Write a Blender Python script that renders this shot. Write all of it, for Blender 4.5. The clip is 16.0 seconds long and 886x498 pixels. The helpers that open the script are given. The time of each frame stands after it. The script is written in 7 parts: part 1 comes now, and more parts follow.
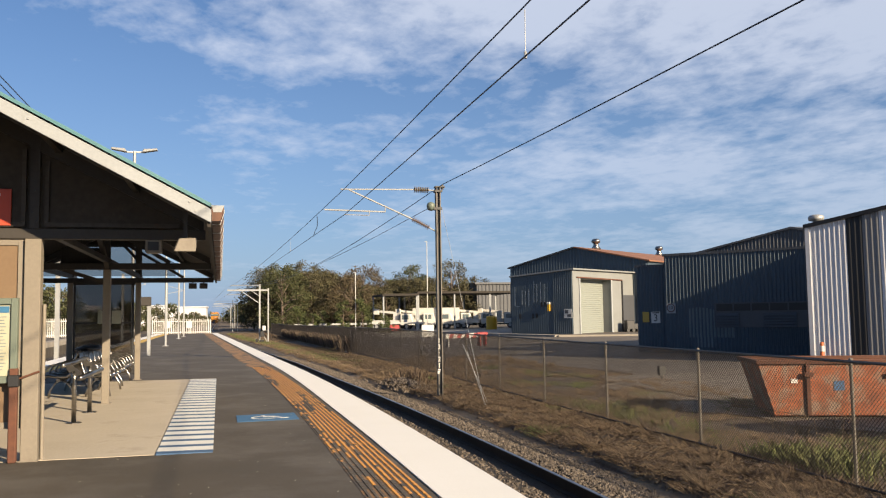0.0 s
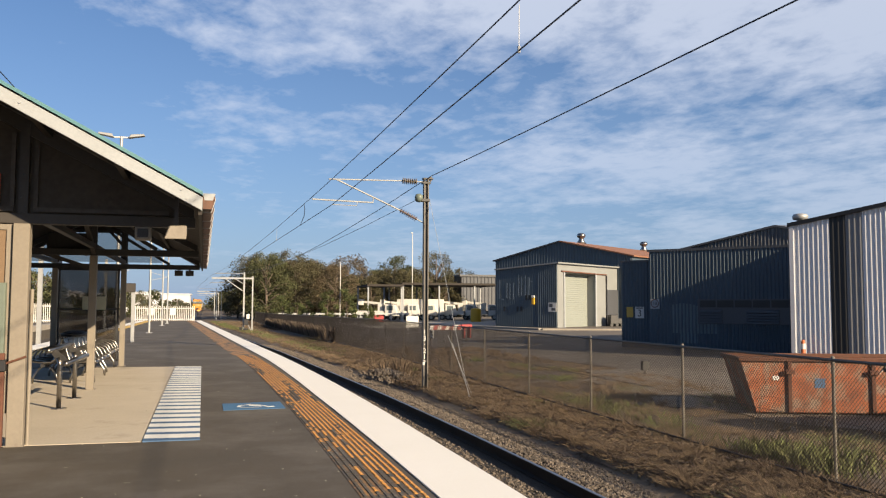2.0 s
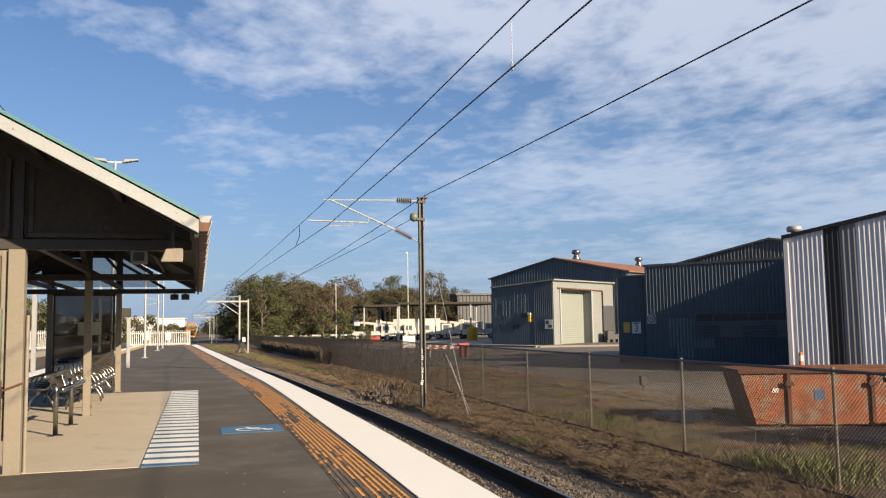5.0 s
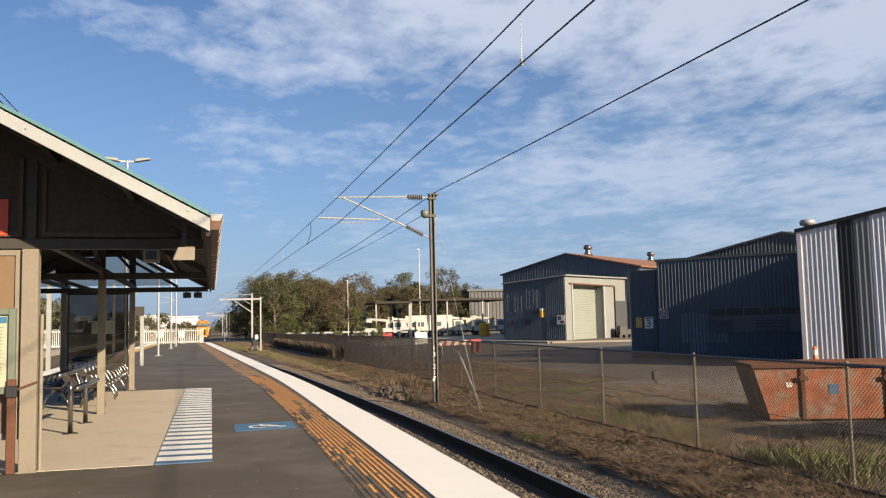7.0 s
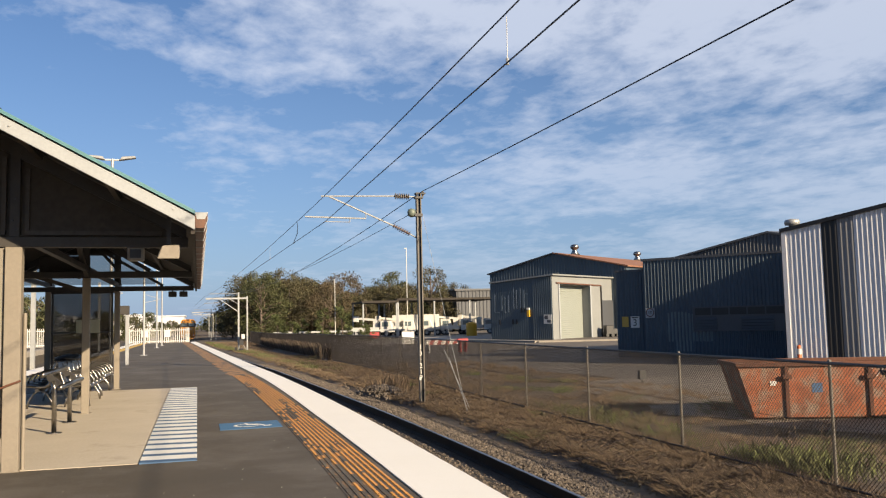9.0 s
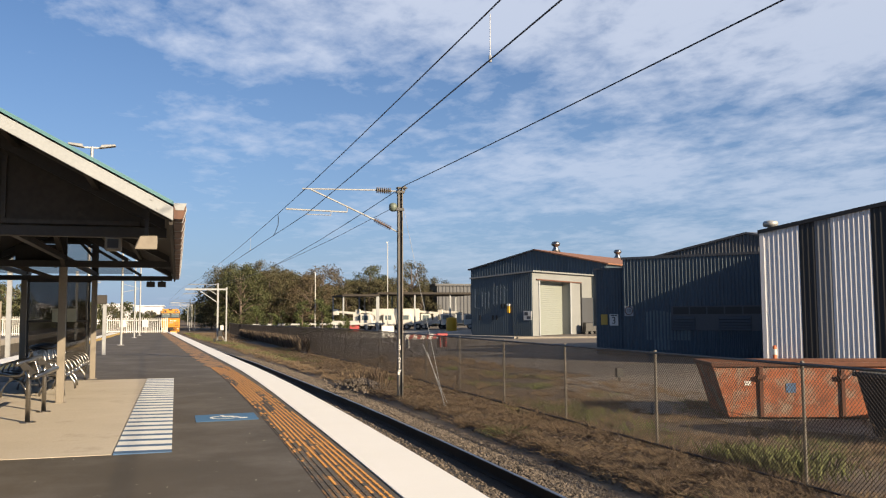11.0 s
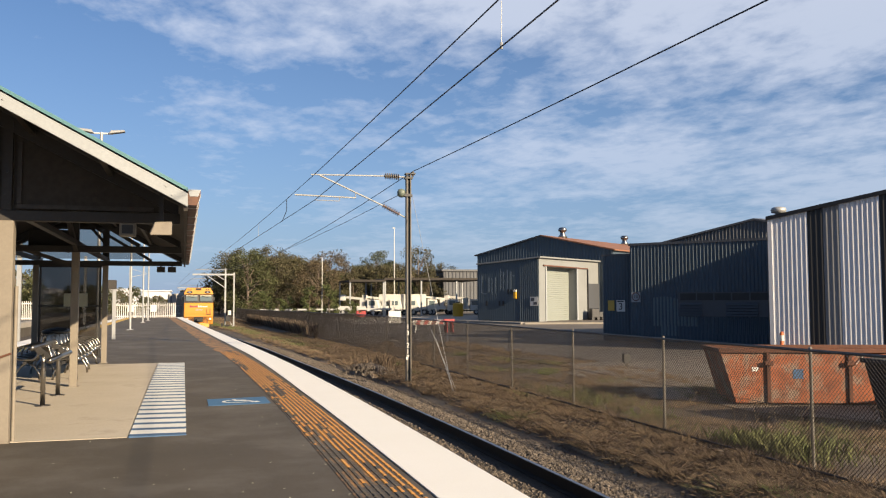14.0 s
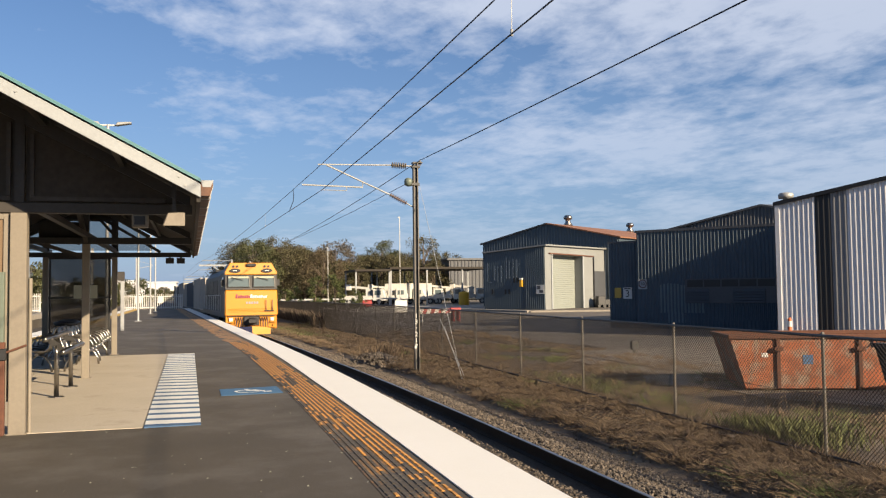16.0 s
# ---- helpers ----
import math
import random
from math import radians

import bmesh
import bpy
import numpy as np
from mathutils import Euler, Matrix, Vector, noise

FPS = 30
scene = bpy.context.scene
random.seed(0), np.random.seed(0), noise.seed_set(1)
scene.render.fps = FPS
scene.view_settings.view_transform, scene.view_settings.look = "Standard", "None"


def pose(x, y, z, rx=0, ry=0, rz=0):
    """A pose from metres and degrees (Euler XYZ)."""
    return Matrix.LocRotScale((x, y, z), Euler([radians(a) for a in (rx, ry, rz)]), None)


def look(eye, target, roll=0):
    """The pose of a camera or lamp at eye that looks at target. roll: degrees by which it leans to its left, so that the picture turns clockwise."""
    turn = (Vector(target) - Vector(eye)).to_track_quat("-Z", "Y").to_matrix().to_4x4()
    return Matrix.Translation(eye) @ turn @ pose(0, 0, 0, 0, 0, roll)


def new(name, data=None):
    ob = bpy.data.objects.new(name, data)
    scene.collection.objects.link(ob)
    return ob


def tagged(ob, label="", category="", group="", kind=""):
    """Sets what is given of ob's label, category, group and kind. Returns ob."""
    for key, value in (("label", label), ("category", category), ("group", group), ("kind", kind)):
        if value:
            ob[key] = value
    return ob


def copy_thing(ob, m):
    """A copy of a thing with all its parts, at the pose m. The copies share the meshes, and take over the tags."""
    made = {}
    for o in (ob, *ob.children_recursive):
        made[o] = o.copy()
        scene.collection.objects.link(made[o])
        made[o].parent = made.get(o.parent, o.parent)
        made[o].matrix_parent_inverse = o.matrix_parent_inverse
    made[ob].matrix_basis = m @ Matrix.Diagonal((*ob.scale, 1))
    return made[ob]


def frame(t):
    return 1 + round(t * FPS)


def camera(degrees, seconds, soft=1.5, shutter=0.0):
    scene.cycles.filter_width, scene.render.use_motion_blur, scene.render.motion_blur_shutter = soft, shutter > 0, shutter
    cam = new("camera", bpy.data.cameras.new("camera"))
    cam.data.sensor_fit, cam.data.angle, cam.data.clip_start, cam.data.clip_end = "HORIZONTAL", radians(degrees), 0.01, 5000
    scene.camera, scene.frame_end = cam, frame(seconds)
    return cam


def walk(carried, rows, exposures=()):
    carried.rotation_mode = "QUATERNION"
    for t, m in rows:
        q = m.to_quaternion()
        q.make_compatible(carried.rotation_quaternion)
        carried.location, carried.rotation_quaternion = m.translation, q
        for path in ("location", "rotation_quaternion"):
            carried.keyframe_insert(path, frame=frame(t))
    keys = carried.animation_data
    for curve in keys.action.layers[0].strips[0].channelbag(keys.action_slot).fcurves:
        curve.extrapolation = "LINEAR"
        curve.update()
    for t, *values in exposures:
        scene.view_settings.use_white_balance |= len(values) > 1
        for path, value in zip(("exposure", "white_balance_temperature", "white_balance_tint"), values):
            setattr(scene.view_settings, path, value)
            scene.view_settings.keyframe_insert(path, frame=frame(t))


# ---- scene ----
cam = camera(55.3, 16.0, soft=1.2)
PATH = [
    (0, (0.014, 0.394, 1.55), (0.502, 2.327, 1.703), -0.8),
    (0.5, (-0.024, 0.381, 1.561), (0.485, 2.308, 1.72), -0.8),
    (1, (-0.064, 0.37, 1.56), (0.461, 2.294, 1.709), -0.8),
    (1.5, (-0.043, 0.396, 1.558), (0.485, 2.321, 1.695), -0.3),
    (2, (-0.049, 0.372, 1.557), (0.473, 2.298, 1.69), 0.2),
    (2.5, (-0.051, 0.375, 1.558), (0.463, 2.303, 1.691), -0.0),
    (3, (-0.049, 0.375, 1.55), (0.47, 2.302, 1.681), -0.3),
    (3.5, (-0.061, 0.395, 1.557), (0.467, 2.32, 1.681), -0.5),
    (4, (-0.064, 0.367, 1.549), (0.467, 2.291, 1.683), -0.6),
    (4.2, (-0.074, 0.386, 1.543), (0.458, 2.308, 1.691), -0.7),
    (6.5, (-0.063, 0.401, 1.543), (0.458, 2.323, 1.731), -1.4),
    (7, (-0.063, 0.395, 1.544), (0.444, 2.322, 1.714), -1.3),
    (7.5, (-0.057, 0.384, 1.547), (0.433, 2.315, 1.716), -0.8),
    (8, (-0.061, 0.368, 1.54), (0.422, 2.301, 1.711), -0.8),
    (8.5, (-0.06, 0.361, 1.54), (0.445, 2.29, 1.705), -1.3),
    (9, (-0.048, 0.379, 1.535), (0.488, 2.299, 1.703), -1.3),
    (11.5, (-0.017, 0.345, 1.547), (0.575, 2.249, 1.701), -0.1),
    (12, (-0.005, 0.36, 1.546), (0.604, 2.259, 1.708), 0.0),
    (12.5, (-0.015, 0.356, 1.54), (0.587, 2.257, 1.697), 0.1),
    (13, (-0.062, 0.344, 1.543), (0.534, 2.248, 1.684), -0.1),
    (13.5, (-0.093, 0.364, 1.534), (0.491, 2.273, 1.666), -0.7),
    (14, (-0.103, 0.292, 1.547), (0.461, 2.207, 1.668), -0.2),
    (14.5, (-0.167, 0.28, 1.549), (0.37, 2.203, 1.667), -0.3),
    (15, (-0.189, 0.28, 1.546), (0.354, 2.201, 1.667), -0.3),
    (15.5, (-0.178, 0.324, 1.54), (0.381, 2.241, 1.659), -0.2),
    (16, (-0.184, 0.316, 1.541), (0.369, 2.235, 1.636), -0.7),
]
walk(cam, [(t, look(eye, target, roll)) for t, eye, target, roll in PATH])

# ---- light ----
SUN = Vector((0.503, -0.794, 0.342)).normalized()
sun_data = bpy.data.lights.new("sun", "SUN")
sun_data.energy, sun_data.angle, sun_data.color = 5.0, radians(0.53), (1.0, 0.80, 0.55)
sun = new("sun", sun_data)
sun.matrix_world = look(SUN * 50, (0, 0, 0))

world = bpy.data.worlds.new("world")
scene.world = world
world.use_nodes = True
wn, wl = world.node_tree.nodes, world.node_tree.links
wn.clear()
w_out = wn.new("ShaderNodeOutputWorld")
w_bg = wn.new("ShaderNodeBackground")
w_sky = wn.new("ShaderNodeTexSky")
w_sky.sky_type, w_sky.sun_disc = "NISHITA", False
w_sky.sun_elevation, w_sky.sun_rotation = math.asin(SUN.z), math.atan2(SUN.x, SUN.y)
w_sky.air_density, w_sky.dust_density, w_sky.ozone_density = 1.0, 0.6, 1.6
w_co = wn.new("ShaderNodeTexCoord")
w_sep = wn.new("ShaderNodeSeparateXYZ")
wl.new(w_co.outputs["Generated"], w_sep.inputs[0])


def wmath(op, a, b=None, c=None, clamp=False):
    n = wn.new("ShaderNodeMath")
    n.operation, n.use_clamp = op, clamp
    for i, v in enumerate((a, b, c)):
        if v is None:
            continue
        if isinstance(v, (int, float)):
            n.inputs[i].default_value = v
        else:
            wl.new(v, n.inputs[i])
    return n.outputs[0]


# high thin cloud on a flat layer: the direction divided by its height
w_h = wmath("ADD", wmath("MAXIMUM", w_sep.outputs[2], 0.0), 0.09)
w_u, w_v = wmath("DIVIDE", w_sep.outputs[0], w_h), wmath("DIVIDE", w_sep.outputs[1], w_h)
w_comb = wn.new("ShaderNodeCombineXYZ")
wl.new(w_u, w_comb.inputs[0]), wl.new(w_v, w_comb.inputs[1])


def wnoise(scale, detail, rough, stretch, shift, distort=0.0):
    m = wn.new("ShaderNodeMapping")
    m.inputs["Scale"].default_value, m.inputs["Location"].default_value = stretch, shift
    m.inputs["Rotation"].default_value = (0, 0, radians(-28))
    wl.new(w_comb.outputs[0], m.inputs[0])
    n = wn.new("ShaderNodeTexNoise")
    n.inputs["Scale"].default_value, n.inputs["Detail"].default_value = scale, detail
    n.inputs["Roughness"].default_value, n.inputs["Distortion"].default_value = rough, distort
    wl.new(m.outputs[0], n.inputs["Vector"])
    return n.outputs["Fac"]


w_big = wnoise(0.75, 3, 0.5, (1, 1, 1), (3.1, 1.4, 0))
w_mid = wnoise(3.2, 8, 0.56, (1, 0.8, 1), (0.3, 5.2, 0), 0.15)
w_fine = wnoise(10.0, 6, 0.6, (1, 0.75, 1), (7.1, 2.2, 0), 0.2)
# the cover thickens to the east
w_east = wmath("MULTIPLY_ADD", w_sep.outputs[0], 0.42, -0.09)
# a bank of small ripples stands high over the clear blue in the north
w_east = wmath("ADD", wmath("MINIMUM", w_east, 0.1), wmath("MINIMUM", wmath("MULTIPLY", wmath("MAXIMUM", wmath("SUBTRACT", w_sep.outputs[2], 0.255), 0.0), 2.2), 0.11))
w_sum = wmath("ADD", wmath("ADD", wmath("MULTIPLY", w_big, 0.7), wmath("MULTIPLY", w_mid, 0.55)), wmath("ADD", wmath("MULTIPLY", w_fine, 0.38), w_east))
w_cover = wmath("SMOOTH_MIN", wmath("MULTIPLY", wmath("SUBTRACT", w_sum, 0.772), 3.4, clamp=True), 0.8, 0.2)
w_haze = wmath("POWER", wmath("SUBTRACT", 1.0, wmath("MAXIMUM", w_sep.outputs[2], 0.0), clamp=True), 5.0)
w_blue = wn.new("ShaderNodeVectorMath")
w_blue.operation = "MULTIPLY"
wl.new(w_sky.outputs[0], w_blue.inputs[0])
w_blue.inputs[1].default_value = (0.0298, 0.0392, 0.0522)
w_mixh = wn.new("ShaderNodeMix")
w_mixh.data_type = "RGBA"
wl.new(wmath("MULTIPLY", w_haze, 0.8), w_mixh.inputs["Factor"])
wl.new(w_blue.outputs[0], w_mixh.inputs["A"])
w_mixh.inputs["B"].default_value = (0.152, 0.203, 0.31, 1)
w_mixc = wn.new("ShaderNodeMix")
w_mixc.data_type = "RGBA"
wl.new(wmath("MULTIPLY", w_cover, wmath("SUBTRACT", 1.0, wmath("MULTIPLY", w_haze, 0.9, clamp=True))), w_mixc.inputs["Factor"])
wl.new(w_mixh.outputs["Result"], w_mixc.inputs["A"])
w_mixc.inputs["B"].default_value = (0.345, 0.37, 0.43, 1)
wl.new(w_mixc.outputs["Result"], w_bg.inputs[0])
w_bg.inputs[1].default_value = 1.0
wl.new(w_bg.outputs[0], w_out.inputs[0])
scene.view_settings.exposure = 1.12


# ---- materials ----
def material(name, base, second=None, rough=0.7, metal=0.0, grain=40.0, stain=1.5, mix=0.5, bump=0.15, depth=0.01, spec=0.5,
             third=None, third_at=(0.58, 0.7), third_scale=3.0, stretch=(1, 1, 1), island=0.0, each=0.0, alpha=None, emit=None):
    """Two scales of noise between two colours, a third in patches, and a fine bump."""
    m = bpy.data.materials.new(name)
    m.use_nodes = True
    nt = m.node_tree
    n, l = nt.nodes, nt.links
    b = n["Principled BSDF"]
    second = second or tuple(c * 0.7 for c in base)
    co = n.new("ShaderNodeTexCoord")
    mp = n.new("ShaderNodeMapping")
    mp.inputs["Scale"].default_value = stretch
    l.new(co.outputs["Object"], mp.inputs[0])

    def noisy(scale, detail=5, rgh=0.6):
        t = n.new("ShaderNodeTexNoise")
        t.inputs["Scale"].default_value, t.inputs["Detail"].default_value, t.inputs["Roughness"].default_value = scale, detail, rgh
        l.new(mp.outputs[0], t.inputs["Vector"])
        return t.outputs["Fac"]

    def ramp(fac, a, c):
        r = n.new("ShaderNodeMapRange")
        r.inputs["From Min"].default_value, r.inputs["From Max"].default_value = a, c
        l.new(fac, r.inputs["Value"])
        return r.outputs[0]

    def blend(fac, a, c):
        x = n.new("ShaderNodeMix")
        x.data_type = "RGBA"
        l.new(fac, x.inputs["Factor"])
        for v, k in ((a, "A"), (c, "B")):
            if isinstance(v, tuple):
                x.inputs[k].default_value = (*v, 1)
            else:
                l.new(v, x.inputs[k])
        return x.outputs["Result"]

    g, s = noisy(grain, 6), noisy(stain, 6)
    both = n.new("ShaderNodeMath")
    both.operation = "MULTIPLY_ADD"
    l.new(g, both.inputs[0])
    both.inputs[1].default_value = mix
    half = n.new("ShaderNodeMath")
    half.operation = "MULTIPLY"
    l.new(s, half.inputs[0])
    half.inputs[1].default_value = 1 - mix
    l.new(half.outputs[0], both.inputs[2])
    colour = blend(ramp(both.outputs[0], 0.36, 0.66), base, second)
    if third:
        colour = blend(ramp(noisy(third_scale, 8, 0.68), *third_at), colour, third)
    for amount, node, out in ((island, "ShaderNodeNewGeometry", "Random Per Island"), (each, "ShaderNodeObjectInfo", "Random")):
        if amount:
            r = n.new(node)
            v = n.new("ShaderNodeHueSaturation")
            l.new(colour, v.inputs["Color"])
            mr = n.new("ShaderNodeMapRange")
            mr.inputs["To Min"].default_value, mr.inputs["To Max"].default_value = 1 - amount, 1 + amount
            l.new(r.outputs[out], mr.inputs["Value"])
            l.new(mr.outputs[0], v.inputs["Value"])
            colour = v.outputs[0]
    l.new(colour, b.inputs["Base Color"])
    rr = n.new("ShaderNodeMapRange")
    rr.inputs["To Min"].default_value, rr.inputs["To Max"].default_value = max(0.02, rough - 0.12), min(1, rough + 0.12)
    l.new(both.outputs[0], rr.inputs["Value"])
    l.new(rr.outputs[0], b.inputs["Roughness"])
    b.inputs["Metallic"].default_value = metal
    b.inputs["Specular IOR Level"].default_value = spec
    if bump:
        bp = n.new("ShaderNodeBump")
        bp.inputs["Strength"].default_value, bp.inputs["Distance"].default_value = bump, depth
        l.new(g, bp.inputs["Height"])
        l.new(bp.outputs[0], b.inputs["Normal"])
    if alpha is not None:
        b.inputs["Alpha"].default_value = alpha
    if emit:
        b.inputs["Emission Color"].default_value, b.inputs["Emission Strength"].default_value = (*emit[:3], 1), emit[3]
    return m


ASPHALT = material("asphalt", (0.064, 0.051, 0.036), (0.043, 0.036, 0.0265), 0.85, grain=55, stain=0.5, bump=0.5, depth=0.006,
                   third=(0.094, 0.082, 0.068), third_scale=0.6, third_at=(0.47, 0.66))
YARD = material("yard_asphalt", (0.105, 0.09, 0.074), (0.064, 0.056, 0.048), 0.9, grain=20, stain=0.2, bump=0.3, third=(0.1444, 0.114, 0.0874),
                third_scale=0.16, third_at=(0.48, 0.66))
GRAVEL = material("pale_gravel", (0.22, 0.185, 0.147), (0.09, 0.077, 0.064), 0.95, grain=24, stain=0.6, bump=0.8, depth=0.03)
CONCRETE = material("concrete", (0.45, 0.395, 0.31), (0.37, 0.322, 0.252), 0.85, grain=30, stain=0.7, bump=0.2, third=(0.19, 0.152, 0.114), third_scale=1.1, third_at=(0.58, 0.85))
KERB_CONCRETE = material("pale_concrete", (0.3192, 0.2888, 0.2432), (0.2128, 0.19, 0.1596), 0.9, grain=30, stain=1.0, bump=0.3)
PLINTH = material("dirty_concrete", (0.2, 0.155, 0.112), (0.085, 0.064, 0.046), 0.9, grain=14, stain=1.6, bump=0.6, depth=0.03)
WHITE_LINE = material("white_line_paint", (0.71, 0.695, 0.655), (0.67, 0.655, 0.61), 0.7, grain=60, stain=0.9, bump=0.25, third=(0.5016, 0.456, 0.3952), third_scale=2.2, third_at=(0.66, 0.9))
YELLOW_LINE = material("yellow_line_paint", (0.5472, 0.3572, 0.076), (0.456, 0.2888, 0.0608), 0.8, grain=50, stain=1)
TACTILE = material("worn_orange_paint", (0.532, 0.2508, 0.0532), (0.4408, 0.1976, 0.038), 0.75, grain=40, stain=2, bump=0.2, third=(0.0418, 0.038, 0.0342), third_scale=16, third_at=(0.62, 0.68))
TACTILE_BASE = material("worn_orange_base", (0.0646, 0.05016, 0.03648), (0.03952, 0.03496, 0.0304), 0.85, grain=40, stain=1.2, bump=0.3, third=(0.304, 0.152, 0.0418), third_scale=1.9, third_at=(0.52, 0.66))
TACTILE_OLD = material("faded_orange_paint", (0.33, 0.175, 0.062), (0.2, 0.112, 0.05), 0.85, grain=18, stain=0.8, bump=0.2, third=(0.055, 0.045, 0.036), third_scale=2.6, third_at=(0.5, 0.56))
BLUE_PAINT = material("blue_paint", (0.0418, 0.1292, 0.2508), (0.0342, 0.0988, 0.19), 0.75, grain=50, stain=2, third=(0.076, 0.076, 0.076), third_scale=5, third_at=(0.62, 0.8))
STRIPE_BLUE = material("stripe_blue", (0.057, 0.1216, 0.228), (0.0456, 0.0912, 0.1672), 0.75, grain=40, stain=2)
STRIPE_WHITE = material("stripe_white", (0.68, 0.68, 0.65), (0.58, 0.57, 0.53), 0.75, grain=40, stain=2)
EARTH = material("dry_earth", (0.125, 0.091, 0.061), (0.044, 0.033, 0.024), 0.95, grain=7, stain=0.9, bump=1.0, depth=0.06,
                 third=(0.15, 0.12, 0.08), third_scale=0.35, third_at=(0.5, 0.66))
STONE = material("ballast_stone", (0.125, 0.102, 0.08), (0.052, 0.042, 0.034), 0.9, grain=25, stain=3, bump=0.3, island=0.6)
BALLAST_BED = material("ballast_bed", (0.065, 0.052, 0.041), (0.026, 0.022, 0.018), 0.95, grain=18, stain=2, bump=1.0, depth=0.05)
# near-black ballast colour that stands in for the rail's shade
BALLAST_SHADE = material("oil_stained_ballast", (0.0228, 0.019, 0.01596), (0.01064, 0.00912, 0.00836), 0.9, grain=22, stain=2, bump=1.0, depth=0.04)
RAIL_SIDE = material("rail_rust", (0.01064, 0.00836, 0.0076), (0.00608, 0.00532, 0.00456), 0.75, metal=0.2, grain=30, stain=2)
RAIL_TOP = material("rail_polished", (0.2432, 0.2508, 0.2736), (0.19, 0.1976, 0.2204), 0.3, metal=1.0, grain=30, stain=4, bump=0)
GREEN_ROOF = material("green_roof_sheet", (0.085, 0.2, 0.22), (0.065, 0.16, 0.175), 0.5, grain=20, stain=1)
BARGE = material("pale_barge_paint", (0.31, 0.33, 0.345), (0.25, 0.265, 0.275), 0.6, grain=30, stain=2, third=(0.1672, 0.1444, 0.1216), third_scale=3, third_at=(0.6, 0.85))
CREAM = material("cream_paint", (0.21, 0.183, 0.145), (0.172, 0.149, 0.118), 0.6, grain=30, stain=2, third=(0.1292, 0.0988, 0.076), third_scale=3, third_at=(0.58, 0.85))
# cream battens in a much darker tone, with rust-coloured patches
BATTEN = material("darkened_batten", (0.062, 0.053, 0.044), (0.036, 0.03, 0.025), 0.7, grain=20, stain=3, third=(0.1, 0.045, 0.025), third_scale=5, third_at=(0.6, 0.75))
TAN = material("tan_panel", (0.1634, 0.1064, 0.05928), (0.1368, 0.0874, 0.04864), 0.7, grain=20, stain=0.9)
STEEL_BROWN = material("brown_grey_steel", (0.036, 0.03, 0.025), (0.026, 0.022, 0.018), 0.6, grain=25, stain=2)
STEEL_DARK = material("dark_steel", (0.0228, 0.0228, 0.02432), (0.0152, 0.0152, 0.01672), 0.5, grain=25, stain=2)
GABLE = material("brown_gable_panel", (0.05, 0.04, 0.03), (0.03, 0.024, 0.018), 0.75, grain=15, stain=1.2, third=(0.075, 0.06, 0.045), third_scale=2.5, third_at=(0.58, 0.75))
SOFFIT = material("brown_soffit", (0.03, 0.0235, 0.018), (0.021, 0.0165, 0.013), 0.8, grain=15, stain=0.8)
PERFORATED = material("perforated_steel", (0.12, 0.115, 0.11), (0.08, 0.076, 0.072), 0.35, metal=0.8, grain=90, stain=4, bump=0.2, depth=0.004)
CHROME = material("brushed_stainless", (0.3, 0.29, 0.275), (0.24, 0.23, 0.22), 0.3, metal=1.0, grain=60, stain=4, bump=0.05)
GALV = material("galvanised_steel", (0.36, 0.37, 0.375), (0.27, 0.275, 0.275), 0.55, metal=0.4, grain=30, stain=3)
GUTTER_RUST = material("rusted_gutter", (0.15, 0.07, 0.04), (0.07, 0.036, 0.025), 0.6, metal=0.2, grain=20, stain=4)
RUST = material("rust", (0.12, 0.045, 0.024), (0.07, 0.03, 0.02), 0.85, grain=20, stain=3)
BLACK = material("black_plastic", (0.0152, 0.0152, 0.01672), (0.01064, 0.01064, 0.0114), 0.5, grain=20, stain=3)
WHITE = material("white_paint", (0.5624, 0.5548, 0.532), (0.5016, 0.494, 0.4636), 0.55, grain=20, stain=2)
RED = material("red_paint", (0.2736, 0.0228, 0.0228), (0.2204, 0.019, 0.019), 0.5, grain=20, stain=2)
ORANGE_SIGN = material("orange_red_sign", (0.4712, 0.057, 0.0228), (0.4256, 0.0494, 0.02128), 0.5, grain=20, stain=1, bump=0)
PAPER = material("notice_paper", (0.38, 0.3724, 0.2736), (0.342, 0.3344, 0.2432), 0.6, grain=6, stain=1, bump=0)
SIGN_BLUE = material("notice_blue", (0.038, 0.152, 0.2888), None, 0.5, grain=6, stain=1, bump=0)
PALE_GREEN = material("grey_green_frame", (0.1292, 0.1558, 0.1254), (0.1064, 0.1292, 0.1064), 0.5, grain=20, stain=2)
GREY_INK = material("grey_ink", (0.152, 0.19, 0.228), None, 0.6, grain=8, stain=1, bump=0)
CHAIN = material("chain_wire", (0.085, 0.073, 0.062), (0.05, 0.042, 0.035), 0.7, metal=0.3, grain=30, stain=0.6, bump=0)
POST = material("fence_post_steel", (0.15, 0.138, 0.122), (0.1, 0.09, 0.078), 0.65, metal=0.2, grain=20, stain=2)
SKIP_ORANGE = material("rusty_orange_steel", (0.36, 0.105, 0.038), (0.13, 0.048, 0.028), 0.8, grain=6, stain=1.6, mix=0.4, bump=0.25,
                       third=(0.215, 0.16, 0.12), third_scale=2.6, third_at=(0.47, 0.6), stretch=(1, 1, 0.8))
SKIP_DARK = material("dark_blue_steel", (0.01672, 0.0228, 0.02736), (0.01216, 0.0152, 0.01824), 0.7, grain=14, stain=2)
SHED_GREY = material("silver_sheet", (0.57, 0.575, 0.6), (0.5, 0.505, 0.53), 0.5, grain=10, stain=0.3, metal=0.15, bump=0.05)
SHED_DARK = material("charcoal_sheet", (0.0646, 0.0684, 0.076), (0.0532, 0.05624, 0.06384), 0.5, grain=10, stain=0.3, bump=0.05)
